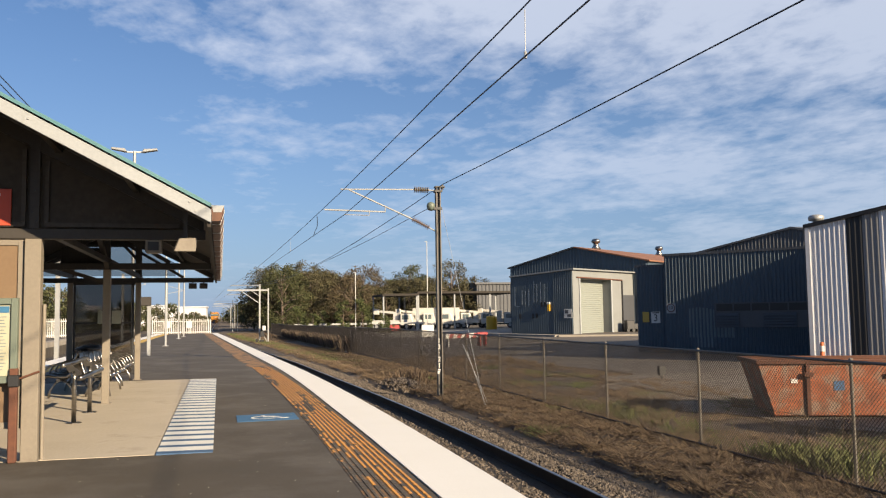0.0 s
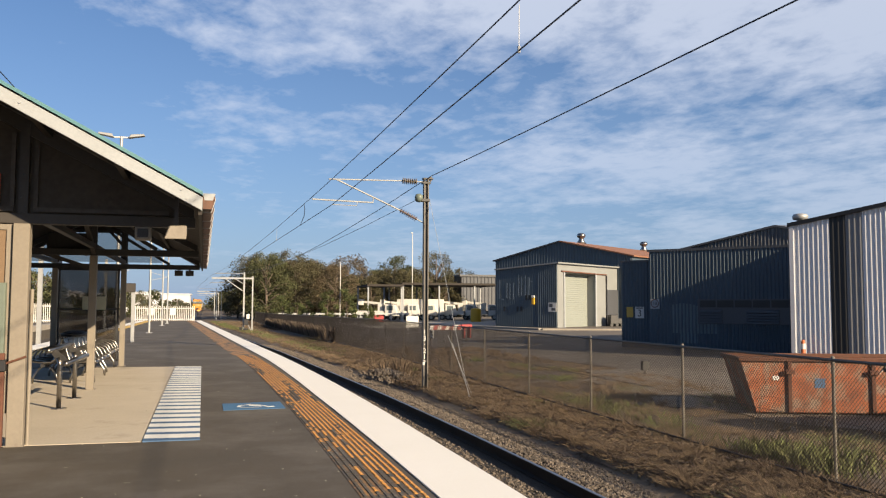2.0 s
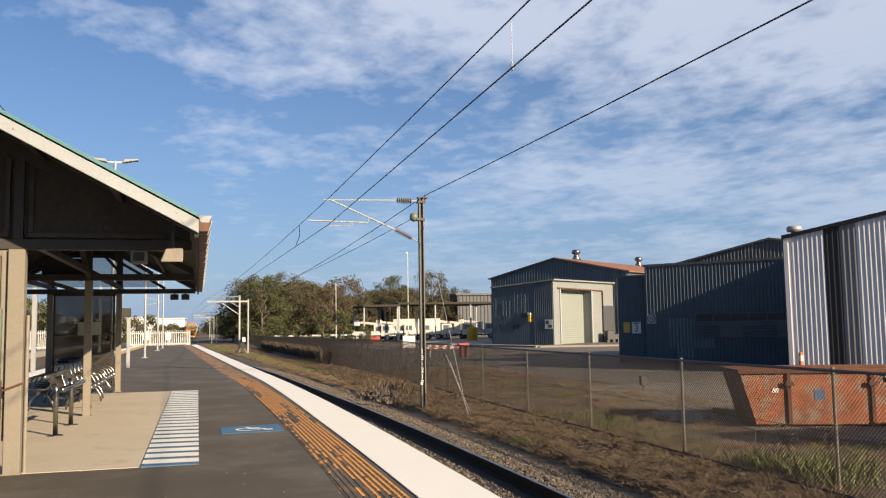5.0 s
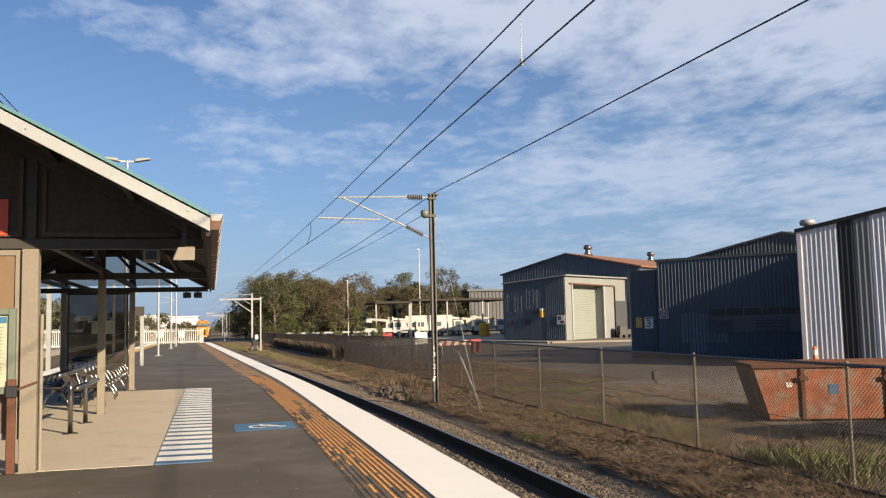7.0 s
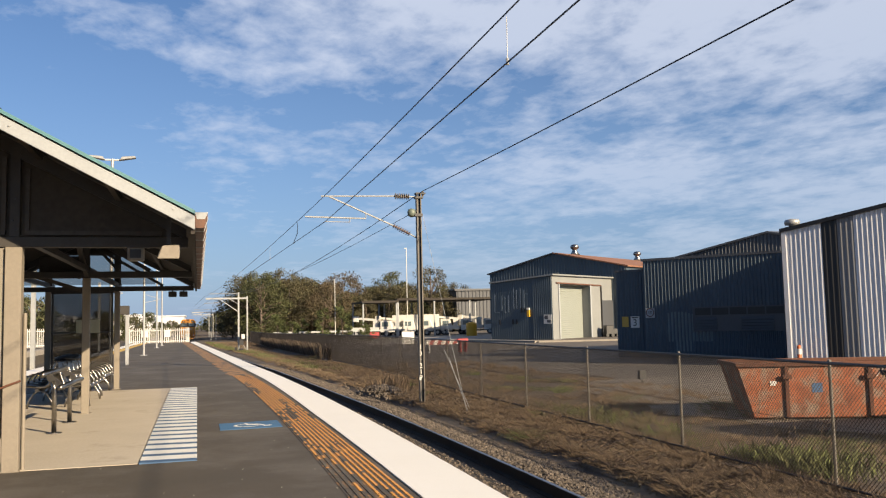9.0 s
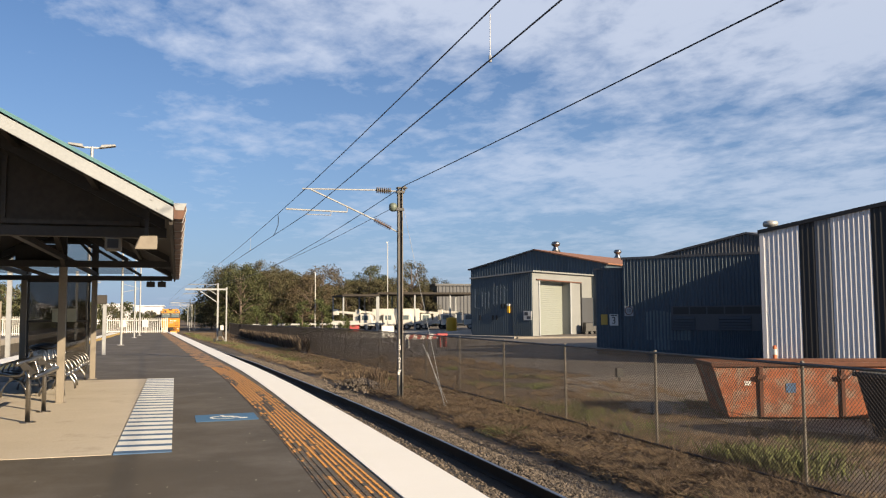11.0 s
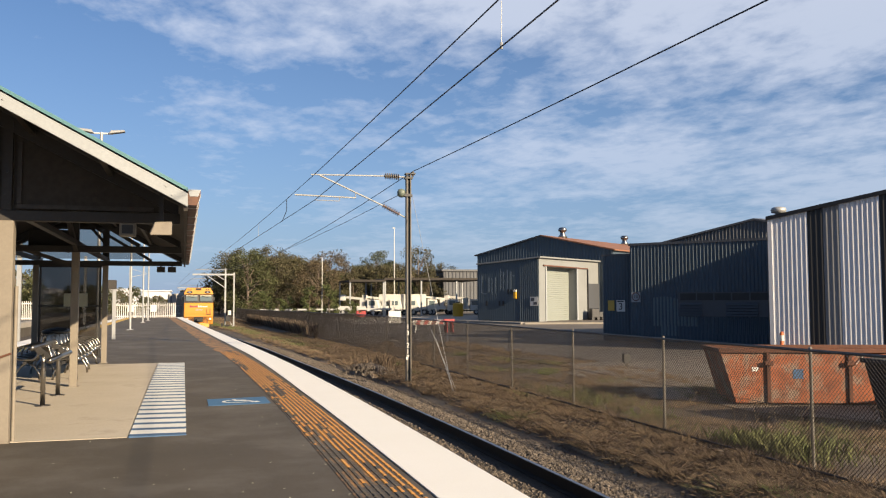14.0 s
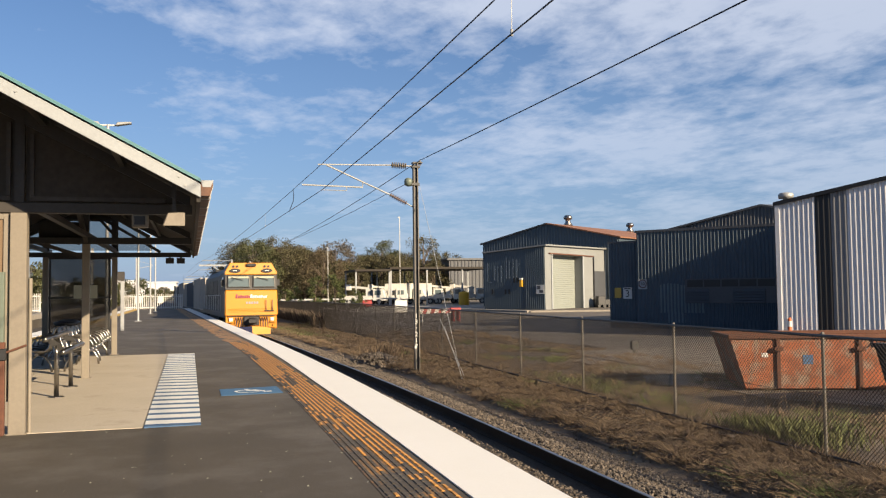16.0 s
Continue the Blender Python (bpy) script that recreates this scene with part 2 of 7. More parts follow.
SHED_MID = material("mid_grey_sheet", (0.17, 0.172, 0.18), (0.14, 0.142, 0.15), 0.5, grain=10, stain=0.3, metal=0.1, bump=0.05)
SHED_BLACK = material("black_sheet", (0.0076, 0.0076, 0.00912), (0.00532, 0.00532, 0.00684), 0.5, grain=10, stain=0.3, bump=0.05)
SHED_BLUE = material("slate_blue_sheet", (0.054, 0.078, 0.1), (0.042, 0.062, 0.08), 0.5, grain=10, stain=0.25, metal=0.1, bump=0.05)
PATCH_GREY = material("patch_grey_paint", (0.125, 0.16, 0.175), (0.1, 0.13, 0.145), 0.45, grain=8, stain=0.5, bump=0.05)
PATCH_DARK = material("patch_slate_paint", (0.05, 0.075, 0.095), (0.042, 0.062, 0.08), 0.45, grain=8, stain=0.5, bump=0.05)
SHED_PALE = material("pale_sheet", (0.215, 0.225, 0.222), (0.175, 0.182, 0.18), 0.55, grain=10, stain=0.5, bump=0.05)
DOOR_CREAM = material("cream_roller_sheet", (0.235, 0.256, 0.235), (0.21, 0.23, 0.21), 0.55, grain=10, stain=0.5, bump=0.05)
ROOF_RUST = material("rusty_roof_sheet", (0.228, 0.1026, 0.057), (0.1672, 0.076, 0.0456), 0.85, grain=8, stain=0.6)
LEAF = [material(f"leaf_{i}", c, tuple(v * 0.6 for v in c), 0.75, grain=4, stain=0.6, bump=0, island=0.45, spec=0.25)
        for i, c in enumerate([(0.070, 0.076, 0.032), (0.084, 0.076, 0.040), (0.100, 0.078, 0.046), (0.082, 0.098, 0.036)])]
BARK = material("bark", (0.152, 0.1178, 0.0912), (0.0912, 0.0684, 0.0532), 0.9, grain=6, stain=1, stretch=(1, 1, 0.2))
VINE = material("dead_vine", (0.15, 0.112, 0.08), (0.07, 0.052, 0.038), 0.9, grain=6, stain=0.6, bump=0, island=0.4)
DRY_GRASS = material("dry_grass", (0.165, 0.118, 0.074), (0.085, 0.06, 0.04), 0.9, grain=6, stain=0.4, bump=0, island=0.4)
GREEN_GRASS = material("green_grass", (0.08, 0.105, 0.03), (0.1, 0.1, 0.036), 0.85, grain=6, stain=0.4, bump=0, island=0.35)
LOCO_YELLOW = material("loco_yellow", (0.52, 0.21, 0.006), (0.46, 0.18, 0.006), 0.4, grain=10, stain=1.5, bump=0.02, third=(0.38, 0.1672, 0.0228), third_scale=3, third_at=(0.66, 0.9))
LOCO_GREY = material("loco_dark_grey", (0.02584, 0.02356, 0.02204), (0.01824, 0.01672, 0.0152), 0.55, grain=10, stain=1, bump=0.05)
LOCO_BLUE = material("loco_dark_blue", (0.019, 0.0228, 0.0684), (0.0152, 0.01824, 0.0532), 0.5, grain=10, stain=1, bump=0.02)
PURPLE_RED = material("dark_red_decal", (0.266, 0.0228, 0.0684), None, 0.5, grain=8, stain=1, bump=0)
GREY_BOX = material("weathered_grey_container", (0.3496, 0.323, 0.2812), (0.2736, 0.2508, 0.2166), 0.7, grain=6, stain=0.5, bump=0.1)
BROWN_BOX = material("brown_container", (0.1368, 0.0912, 0.0684), (0.0988, 0.0684, 0.0532), 0.7, grain=6, stain=0.5, bump=0.1)
BLUE_BOX = material("dark_grey_container", (0.0836, 0.0874, 0.095), (0.0608, 0.0646, 0.0722), 0.7, grain=6, stain=0.5, bump=0.1)
HEADLAMP = material("lit_headlamp", (0.684, 0.684, 0.646), None, 0.3, bump=0, emit=(1.0, 0.9, 0.7, 6.0))
HI_VIS = material("hi_vis_orange", (0.5, 0.12, 0.035), (0.44, 0.1, 0.03), 0.6, grain=10, stain=2)
TANK_YELLOW = material("tank_yellow", (0.57, 0.3192, 0.0152), (0.5168, 0.2812, 0.0152), 0.5, grain=10, stain=2)
PORCELAIN = material("insulator_brown", (0.1976, 0.1672, 0.1292), (0.152, 0.1216, 0.0912), 0.35, grain=10, stain=2, bump=0)
PORCELAIN_RED = material("insulator_red", (0.13, 0.085, 0.07), (0.1, 0.065, 0.055), 0.35, grain=10, stain=2, bump=0)


def glass_material(name, tint, alpha, rough=0.06):
    m = bpy.data.materials.new(name)
    m.use_nodes = True
    b = m.node_tree.nodes["Principled BSDF"]
    b.inputs["Base Color"].default_value = (*tint, 1)
    b.inputs["Roughness"].default_value = rough
    b.inputs["Alpha"].default_value = alpha
    return m


TAG_BLUE = material("faded_blue_paint", (0.16, 0.2, 0.24), (0.09, 0.12, 0.15), 0.7, grain=5, stain=2, bump=0.05)
GLASS_TINT = glass_material("smoked_glass", (0.04, 0.035, 0.03), 0.72)
GLASS_THIN = glass_material("thin_smoked_glass", (0.06, 0.065, 0.07), 0.4)
GLASS_DARK = glass_material("cab_glass", (0.10, 0.13, 0.14), 1.0, 0.05)


# ---- mesh building ----
class Shape:
    """Gathers boxes, tubes and sheets into one mesh."""

    def __init__(self):
        self.v, self.f, self.smooth = [], [], False

    def face(self, *pts):
        k = len(self.v)
        self.v.extend(tuple(p) for p in pts)
        self.f.append(tuple(range(k, k + len(pts))))
        return self

    def box(self, x0, x1, y0, y1, z0, z1):
        return self.hexa([(x0, y0, z0), (x1, y0, z0), (x1, y1, z0), (x0, y1, z0), (x0, y0, z1), (x1, y0, z1), (x1, y1, z1), (x0, y1, z1)])

    def hexa(self, p):
        k = len(self.v)
        self.v.extend(tuple(q) for q in p)
        for q in ((3, 2, 1, 0), (4, 5, 6, 7), (0, 1, 5, 4), (1, 2, 6, 5), (2, 3, 7, 6), (3, 0, 4, 7)):
            self.f.append(tuple(k + i for i in q))
        return self

    def prism(self, outline, vec):
        """A closed outline pushed along vec."""
        k, n = len(self.v), len(outline)
        vec = Vector(vec)
        self.v.extend(tuple(p) for p in outline)
        self.v.extend(tuple(Vector(p) + vec) for p in outline)
        self.f.append(tuple(k + i for i in reversed(range(n))))
        self.f.append(tuple(k + n + i for i in range(n)))
        for i in range(n):
            j = (i + 1) % n
            self.f.append((k + i, k + j, k + n + j, k + n + i))
        return self

    def beam(self, p, q, w, h, up=(0, 0, 1)):
        """A bar of section w x h from p to q."""
        p, q = Vector(p), Vector(q)
        d = (q - p).normalized()
        s = d.cross(Vector(up))
        s = s.normalized() if s.length > 1e-5 else Vector((1, 0, 0))
        u = s.cross(d).normalized()
        c = [a * s * w / 2 + b * u * h / 2 for a, b in ((-1, -1), (1, -1), (1, 1), (-1, 1))]
        return self.hexa([p + c[0], p + c[1], q + c[1], q + c[0], p + c[3], p + c[2], q + c[2], q + c[3]])

    def tube(self, pts, r, n=8, r2=None):
        """A round bar along a line of points, tapering from r to r2."""
        pts = [Vector(p) for p in pts]
        r2 = r if r2 is None else r2
        k = len(self.v)
        side = None
        for i, p in enumerate(pts):
            d = (pts[min(i + 1, len(pts) - 1)] - pts[max(i - 1, 0)]).normalized()
            if side is None:
                side = d.cross(Vector((0.13, 0.31, 0.94)))
                if side.length < 0.1:
                    side = d.cross(Vector((1, 0, 0)))
            side = (side - d * side.dot(d)).normalized()
            up = d.cross(side)
            rad = r + (r2 - r) * i / max(1, len(pts) - 1)
            for j in range(n):
                a = 2 * math.pi * j / n
                self.v.append(tuple(p + side * math.cos(a) * rad + up * math.sin(a) * rad))
        for i in range(len(pts) - 1):
            for j in range(n):
                a, b = k + i * n + j, k + i * n + (j + 1) % n
                self.f.append((a, b, b + n, a + n))
        self.f.append(tuple(k + j for j in reversed(range(n))))
        e = k + (len(pts) - 1) * n
        self.f.append(tuple(e + j for j in range(n)))
        return self

    def lathe(self, base, profile, n=14):
        """Rings (radius, height) turned about an upright axis."""
        k, (bx, by, bz) = len(self.v), base
        for r, z in profile:
            for j in range(n):
                a = 2 * math.pi * j / n
                self.v.append((bx + r * math.cos(a), by + r * math.sin(a), bz + z))
        for i in range(len(profile) - 1):
            for j in range(n):
                a, b = k + i * n + j, k + i * n + (j + 1) % n
                self.f.append((a, b, b + n, a + n))
        self.f.append(tuple(k + j for j in reversed(range(n))))
        e = k + (len(profile) - 1) * n
        self.f.append(tuple(e + j for j in range(n)))
        return self

    def mesh(self, name, mat, bevel=0.0):
        me = bpy.data.meshes.new(name)
        me.from_pydata(self.v, [], self.f)
        if bevel:
            bm = bmesh.new()
            bm.from_mesh(me)
            bmesh.ops.bevel(bm, geom=bm.edges[:], offset=bevel, segments=1, affect="EDGES", clamp_overlap=True)
            bm.to_mesh(me)
            bm.free()
        me.materials.append(mat)
        if self.smooth:
            me.shade_smooth()
        me.update()
        return me


def part(name, shape, mat, parent=None, label="", bevel=0.0, kind=""):
    ob = new(name, shape.mesh(name, mat, bevel))
    ob.parent = parent
    return tagged(ob, label, kind=kind)


def thing(name, label, category, group="", at=None, kind=""):
    ob = tagged(new(name), label, category, group, kind)
    ob.empty_display_size = 0.2
    if at is not None:
        ob.matrix_world = at
    return ob


def single(name, shape, mat, label, category, group="", bevel=0.0, at=None, kind=""):
    ob = tagged(new(name, shape.mesh(name, mat, bevel)), label, category, group, kind)
    if at is not None:
        ob.matrix_world = at
    return ob


def setting(name, shape, mat, label="", bevel=0.0):
    return tagged(new(name, shape.mesh(name, mat, bevel)), label, kind="structure")


def words(text, size, mat, name, parent, m, label=""):
    """Raised lettering in the built-in font, turned into a mesh."""
    cu = bpy.data.curves.new(name, "FONT")
    cu.body, cu.size, cu.extrude, cu.align_x, cu.align_y = text, size, 0.002, "CENTER", "CENTER"
    tmp = bpy.data.objects.new(name, cu)
    me = bpy.data.meshes.new_from_object(tmp)
    me.materials.clear()
    me.materials.append(mat)
    bpy.data.objects.remove(tmp)
    ob = new(name, me)
    ob.parent = parent
    ob.matrix_local = m
    return tagged(ob, label)

# ---- the line of the platform and the track ----
BENDS = [(-400, 0.0), (8, 0.0), (28, -0.0525), (150, -0.0525), (175, -0.030), (200, -0.011), (420, -0.006), (2000, -0.006)]
DROPS = [(-400, 0.0), (45, 0.0), (110, -0.62), (140, -0.78), (210, -0.72), (2000, -0.72)]


def table(rows, y):
    for (a, u), (b, v) in zip(rows, rows[1:]):
        if y <= b:
            return u + (v - u) * (y - a) / (b - a)
    return rows[-1][1]


def edge(y):
    """The platform edge: x at a place along the line."""
    x, at = 2.43, 8.0
    for (a, u), (b, v) in zip(BENDS[1:], BENDS[2:]):
        if y <= a:
            break
        e = min(y, b)
        w = u + (v - u) * (e - a) / (b - a)
        x += (u + w) / 2 * (e - a)
    return x


def drop(y):
    """The fall of the line with distance."""
    return table(DROPS, y) + 0.0033 * max(0.0, min(y, 340.0) - 50.0)


def centre(y):
    return edge(y) + 1.74 - 0.32 * math.exp(-((y - 119) / 22) ** 2)


def west_edge(y):
    return -6.35 - 0.006 * (y - 10)


RAIL_Z = -0.84
GROUND_Z = -0.92


def steps(a, b, d):
    n = max(1, int(round((b - a) / d)))
    return [a + (b - a) * i / n for i in range(n + 1)]


def strip(shape, left, right, ys, z):
    """A flat band along the line between two offsets, given as functions of y."""
    k = len(shape.v)
    for y in ys:
        shape.v.append((left(y), y, z(y) if callable(z) else z))
        shape.v.append((right(y), y, z(y) if callable(z) else z))
    for i in range(len(ys) - 1):
        a = k + 2 * i
        shape.f.append((a, a + 1, a + 3, a + 2))
    return shape


def solid_strip(shape, left, right, ys, z0, z1):
    k = len(shape.v)
    for y in ys:
        for x, z in ((left(y), z0), (right(y), z0), (right(y), z1), (left(y), z1)):
            shape.v.append((x, y, z + 0.0))
    for i in range(len(ys) - 1):
        a = k + 4 * i
        for p, q in ((0, 1), (1, 2), (2, 3), (3, 0)):
            shape.f.append((a + p, a + q, a + 4 + q, a + 4 + p))
    shape.f.append((k, k + 3, k + 2, k + 1))
    e = k + 4 * (len(ys) - 1)
    shape.f.append((e, e + 1, e + 2, e + 3))
    return shape


# ---- ground ----
def fade(x):
    return max(0.0, min(1.0, 1 - (abs(x) - 12) / 20))


def ground_z(x, y):
    z = GROUND_Z + drop(y) * fade(x)
    off = x - centre(y)
    if abs(off) < 2.2:
        z -= 0.16 * min(1.0, (2.2 - abs(off)) / 0.5)
    if x > 8.5 and y < 130:
        z += 0.04
    return z


xs = sorted(set([-2500, -1200, -600, -300, -150, -90, -60, -40, -30] + [round(-24 + 0.6 * i, 2) for i in range(110)] + [45, 50, 60, 75, 90, 120, 160, 300, 600, 1200, 2500]))
ys = sorted(set([-900, -300, -120, -60, -30, -15] + steps(-8, 60, 0.6) + steps(60, 130, 2.5) + steps(130, 420, 10) + [500, 700, 1000, 1600, 2600, 4200]))
g = Shape()
for y in ys:
    for x in xs:
        bump = 0.035 * noise.noise(Vector((x * 0.7, y * 0.7, 0))) + 0.02 * noise.noise(Vector((x * 2.1, y * 2.1, 3))) if abs(x) < 45 and -10 < y < 130 else 0
        bump *= 1.0 if x < 9 else max(0.0, 1 - (x - 9) / 7)
        g.v.append((x, y, ground_z(x, y) + bump))
nx = len(xs)
for j in range(len(ys) - 1):
    for i in range(nx - 1):
        a = j * nx + i
        g.f.append((a, a + 1, a + nx + 1, a + nx))
g.smooth = True
setting("ground", g, EARTH, "dry brown earth with patches of grass")

def sheet(rows, cols, lift):
    """A sheet that lies on the ground between two wandering edges, given as (y, x0, x1)."""
    s = Shape()
    for y, x0, x1 in rows:
        for i in range(cols + 1):
            x = x0 + (x1 - x0) * (i / cols) ** 1.6
            s.v.append((x, y, ground_z(x, y) + lift))
    n = cols + 1
    for j in range(len(rows) - 1):
        for i in range(cols):
            a = j * n + i
            s.f.append((a, a + 1, a + n + 1, a + n))
    return s


YARD_EDGE = [(20, 26), (22, 17.0), (31, 15.2), (41, 13.9), (60, 12.2), (85, 11.2), (130, 11.5), (180, 16)]
rows = [(y, table(YARD_EDGE, y) + 0.5 * noise.noise(Vector((0, y * 0.35, 2))), 110) for y in steps(20, 180, 1.25)]
setting("yard_pavement", sheet(rows, 30, 0.022), YARD, "worn grey asphalt yard")
GRAVEL_EDGE = [(9, 13.2), (14, 12.2), (19, 10.8), (24, 11.2), (30, 13.6)]
rows = [(y, table(GRAVEL_EDGE, y) + 0.7 * noise.noise(Vector((5, y * 0.6, 2))), 17.5 + 0.5 * (30 - y)) for y in steps(9, 30, 0.7)]
setting("gravel_patch", sheet(rows, 16, 0.03), GRAVEL, "pale loose gravel")
rows = [(y, 17.5 + 0.02 * (y - 92), 60) for y in steps(94, 136, 3)]
setting("yard_apron", sheet(rows, 14, 0.035), KERB_CONCRETE, "pale concrete apron before the vehicle canopies")
kerb = Shape()
kerb.beam((27.5, 97, GROUND_Z + 0.12), (31.5, 79, GROUND_Z + 0.12), 0.9, 0.22)
kerb.beam((31.5, 79, GROUND_Z + 0.12), (40, 76.5, GROUND_Z + 0.12), 0.7, 0.22)
setting("kerb", kerb, KERB_CONCRETE, "pale concrete kerb")

# ---- platforms ----
PY = steps(-14, 30, 1.0) + steps(30, 86, 2.0)[1:]
plat = Shape()
solid_strip(plat, west_edge, lambda y: edge(y) - 0.02, PY, -1.15, 0.0)
platform = setting("platform", plat, ASPHALT, "dark asphalt station platform")
cop = Shape()
solid_strip(cop, lambda y: edge(y) - 0.68 + 0.1 * max(0.0, min(1.0, (y - 15) / 10)), edge, PY, -0.12, 0.012)
setting("platform_edge_line", cop, WHITE_LINE, "broad white painted platform edge")
cop = Shape()
solid_strip(cop, lambda y: west_edge(y) - 0.02, lambda y: west_edge(y) + 0.6, PY, -0.12, 0.012)
setting("platform_edge_line_west", cop, WHITE_LINE, "white painted platform edge")
yl = Shape()
strip(yl, lambda y: west_edge(y) + 0.68, lambda y: west_edge(y) + 1.25, PY, 0.004)
setting("yellow_line_west", yl, YELLOW_LINE, "yellow painted safety line")
tb = Shape()
strip(tb, lambda y: edge(y) - 1.29, lambda y: edge(y) - 0.75, steps(-14, 27, 1), 0.004)
strip_base = setting("tactile_strip", tb, TACTILE_BASE, "worn orange tactile paving")
old = Shape()
strip(old, lambda y: edge(y) - 1.36 - 0.16 * noise.noise(Vector((y * 1.3, 2, 0))) - 0.12 * noise.noise(Vector((y * 4.1, 7, 0))), lambda y: edge(y) - 0.74, steps(27, 85, 0.2), 0.004)
setting("faded_tactile_strip", old, TACTILE_OLD, "faded orange tactile paving")
rng0 = random.Random(5)
rib, bare = Shape(), Shape()
for i in range(9):
    y = -2.0 + 0.05 * (i % 3)
    while y < 27:
        # the paint is gone where the strip is most trodden
        worn = noise.noise(Vector((i * 0.35, y * 0.4, 7.3))) + 0.5 * noise.noise(Vector((i * 0.9, y * 2.6, 3.1)))
        worn += 0.6 if i < 4 and y < 10.4 - 0.4 * i else 0.22 if i < 2 and y < 14 else 0.1 if y < 8.2 else 0.0
        worn += 0.28 if 14.2 < y < 16.0 else 0.0
        ln = rng0.uniform(0.07, 0.2)
        x0 = -1.27 + i * 0.0605
        a, b = edge(y) + x0, edge(y + ln) + x0
        (rib if worn + 0.5 * (rng0.random() - 0.3) < 0.42 else bare).hexa([(a, y, 0.004), (a + 0.036, y, 0.004), (b + 0.036, y + ln, 0.004), (b, y + ln, 0.004),
                  (a + 0.007, y + 0.01, 0.0105), (a + 0.029, y + 0.01, 0.0105), (b + 0.029, y + ln - 0.01, 0.0105), (b + 0.007, y + ln - 0.01, 0.0105)])
        y += ln + 0.012
part("bare_tactile_bar", bare, ASPHALT, strip_base, "raised bars with the paint worn off", kind="stuff")
part("tactile_bar", rib, TACTILE, strip_base, "raised orange bars, paint worn away in places", kind="stuff")

slab = Shape()
slab.hexa([(-6.0, 10.72, 0.0), (-0.80, 10.63, 0.0), (-0.93, 22.7, 0.0), (-6.1, 22.7, 0.0), (-6.0, 10.72, 0.006), (-0.80, 10.63, 0.006), (-0.93, 22.7, 0.006), (-6.1, 22.7, 0.006)])
setting("shelter_floor", slab, CONCRETE, "smooth pale concrete floor slab")
ramp_mat = thing("striped_ramp_marking", "blue and white striped marking painted on the asphalt", "floor marking", kind="structure")
n_pairs = 25
for i in range(n_pairs):
    for j, (f0, f1, mt) in enumerate(((0.0, 0.36, STRIPE_BLUE), (0.36, 1.0, STRIPE_WHITE))):
        y0, y1 = 10.6 + 11.95 * (i + f0) / n_pairs, 10.6 + 11.95 * (i + f1) / n_pairs
        s = Shape()
        xl = lambda y: -0.79 - 0.0115 * (y - 10.6)
        xr = lambda y: -0.165 - 0.0115 * (y - 10.6)
        s.hexa([(xl(y0), y0, 0.0), (xr(y0), y0 + 0.02, 0.0), (xr(y1), y1 + 0.02, 0.0), (xl(y1), y1, 0.0),
                (xl(y0), y0, 0.018), (xr(y0), y0 + 0.02, 0.009), (xr(y1), y1 + 0.02, 0.009), (xl(y1), y1, 0.018)])
        part("stripe", s, mt, ramp_mat)

pad = thing("accessible_boarding_marking", "blue painted accessible boarding marking with a white wheelchair symbol", "floor marking", kind="structure")
s = Shape()
s.hexa([(0.13, 13.35, 0.0), (1.04, 13.42, 0.0), (1.02, 14.32, 0.0), (0.12, 14.22, 0.0), (0.13, 13.35, 0.005), (1.04, 13.42, 0.005), (1.02, 14.32, 0.005), (0.12, 14.22, 0.005)])
part("panel", s, BLUE_PAINT, pad)
s = Shape()
cx, cy = 0.55, 13.78
for k in range(14):
    a0, a1 = radians(40 + k * 20), radians(60 + k * 20)
    q = [(cx + r * math.cos(a), cy + r * 0.9 * math.sin(a), 0.008) for r, a in ((0.17, a0), (0.22, a0), (0.22, a1), (0.17, a1))]
    s.face(*q)
for p, q in (((0.52, 14.06), (0.55, 13.86)), ((0.55, 13.86), (0.72, 13.84)), ((0.72, 13.84), (0.80, 13.66)), ((0.80, 13.66), (0.88, 13.70))):
    s.beam((*p, 0.006), (*q, 0.006), 0.055, 0.004)
part("symbol", s, STRIPE_WHITE, pad, "white wheelchair symbol")

op = Shape()
solid_strip(op, lambda y: -22.0, lambda y: -10.6 - 0.02 * y, steps(20, 130, 5), -1.15, 0.0)
setting("opposite_platform", op, ASPHALT, "asphalt platform across the tracks")
op = Shape()
solid_strip(op, lambda y: -11.3 - 0.02 * y, lambda y: -10.58 - 0.02 * y, steps(20, 130, 5), -0.35, 0.015)
setting("opposite_platform_edge", op, KERB_CONCRETE, "pale concrete platform edge")

# ---- tracks ----
RY = steps(-40, 60, 1.5) + steps(60, 420, 4)[1:]


def sweep_profile(shape, profile, off, ys):
    """A rail section carried along the line."""
    k, n = len(shape.v), len(profile)
    for y in ys:
        for u, w in profile:
            shape.v.append((off(y) + u, y, w + drop(y)))
    for i in range(len(ys) - 1):
        for j in range(n):
            a, b = k + i * n + j, k + i * n + (j + 1) % n
            shape.f.append((a, b, b + n, a + n))


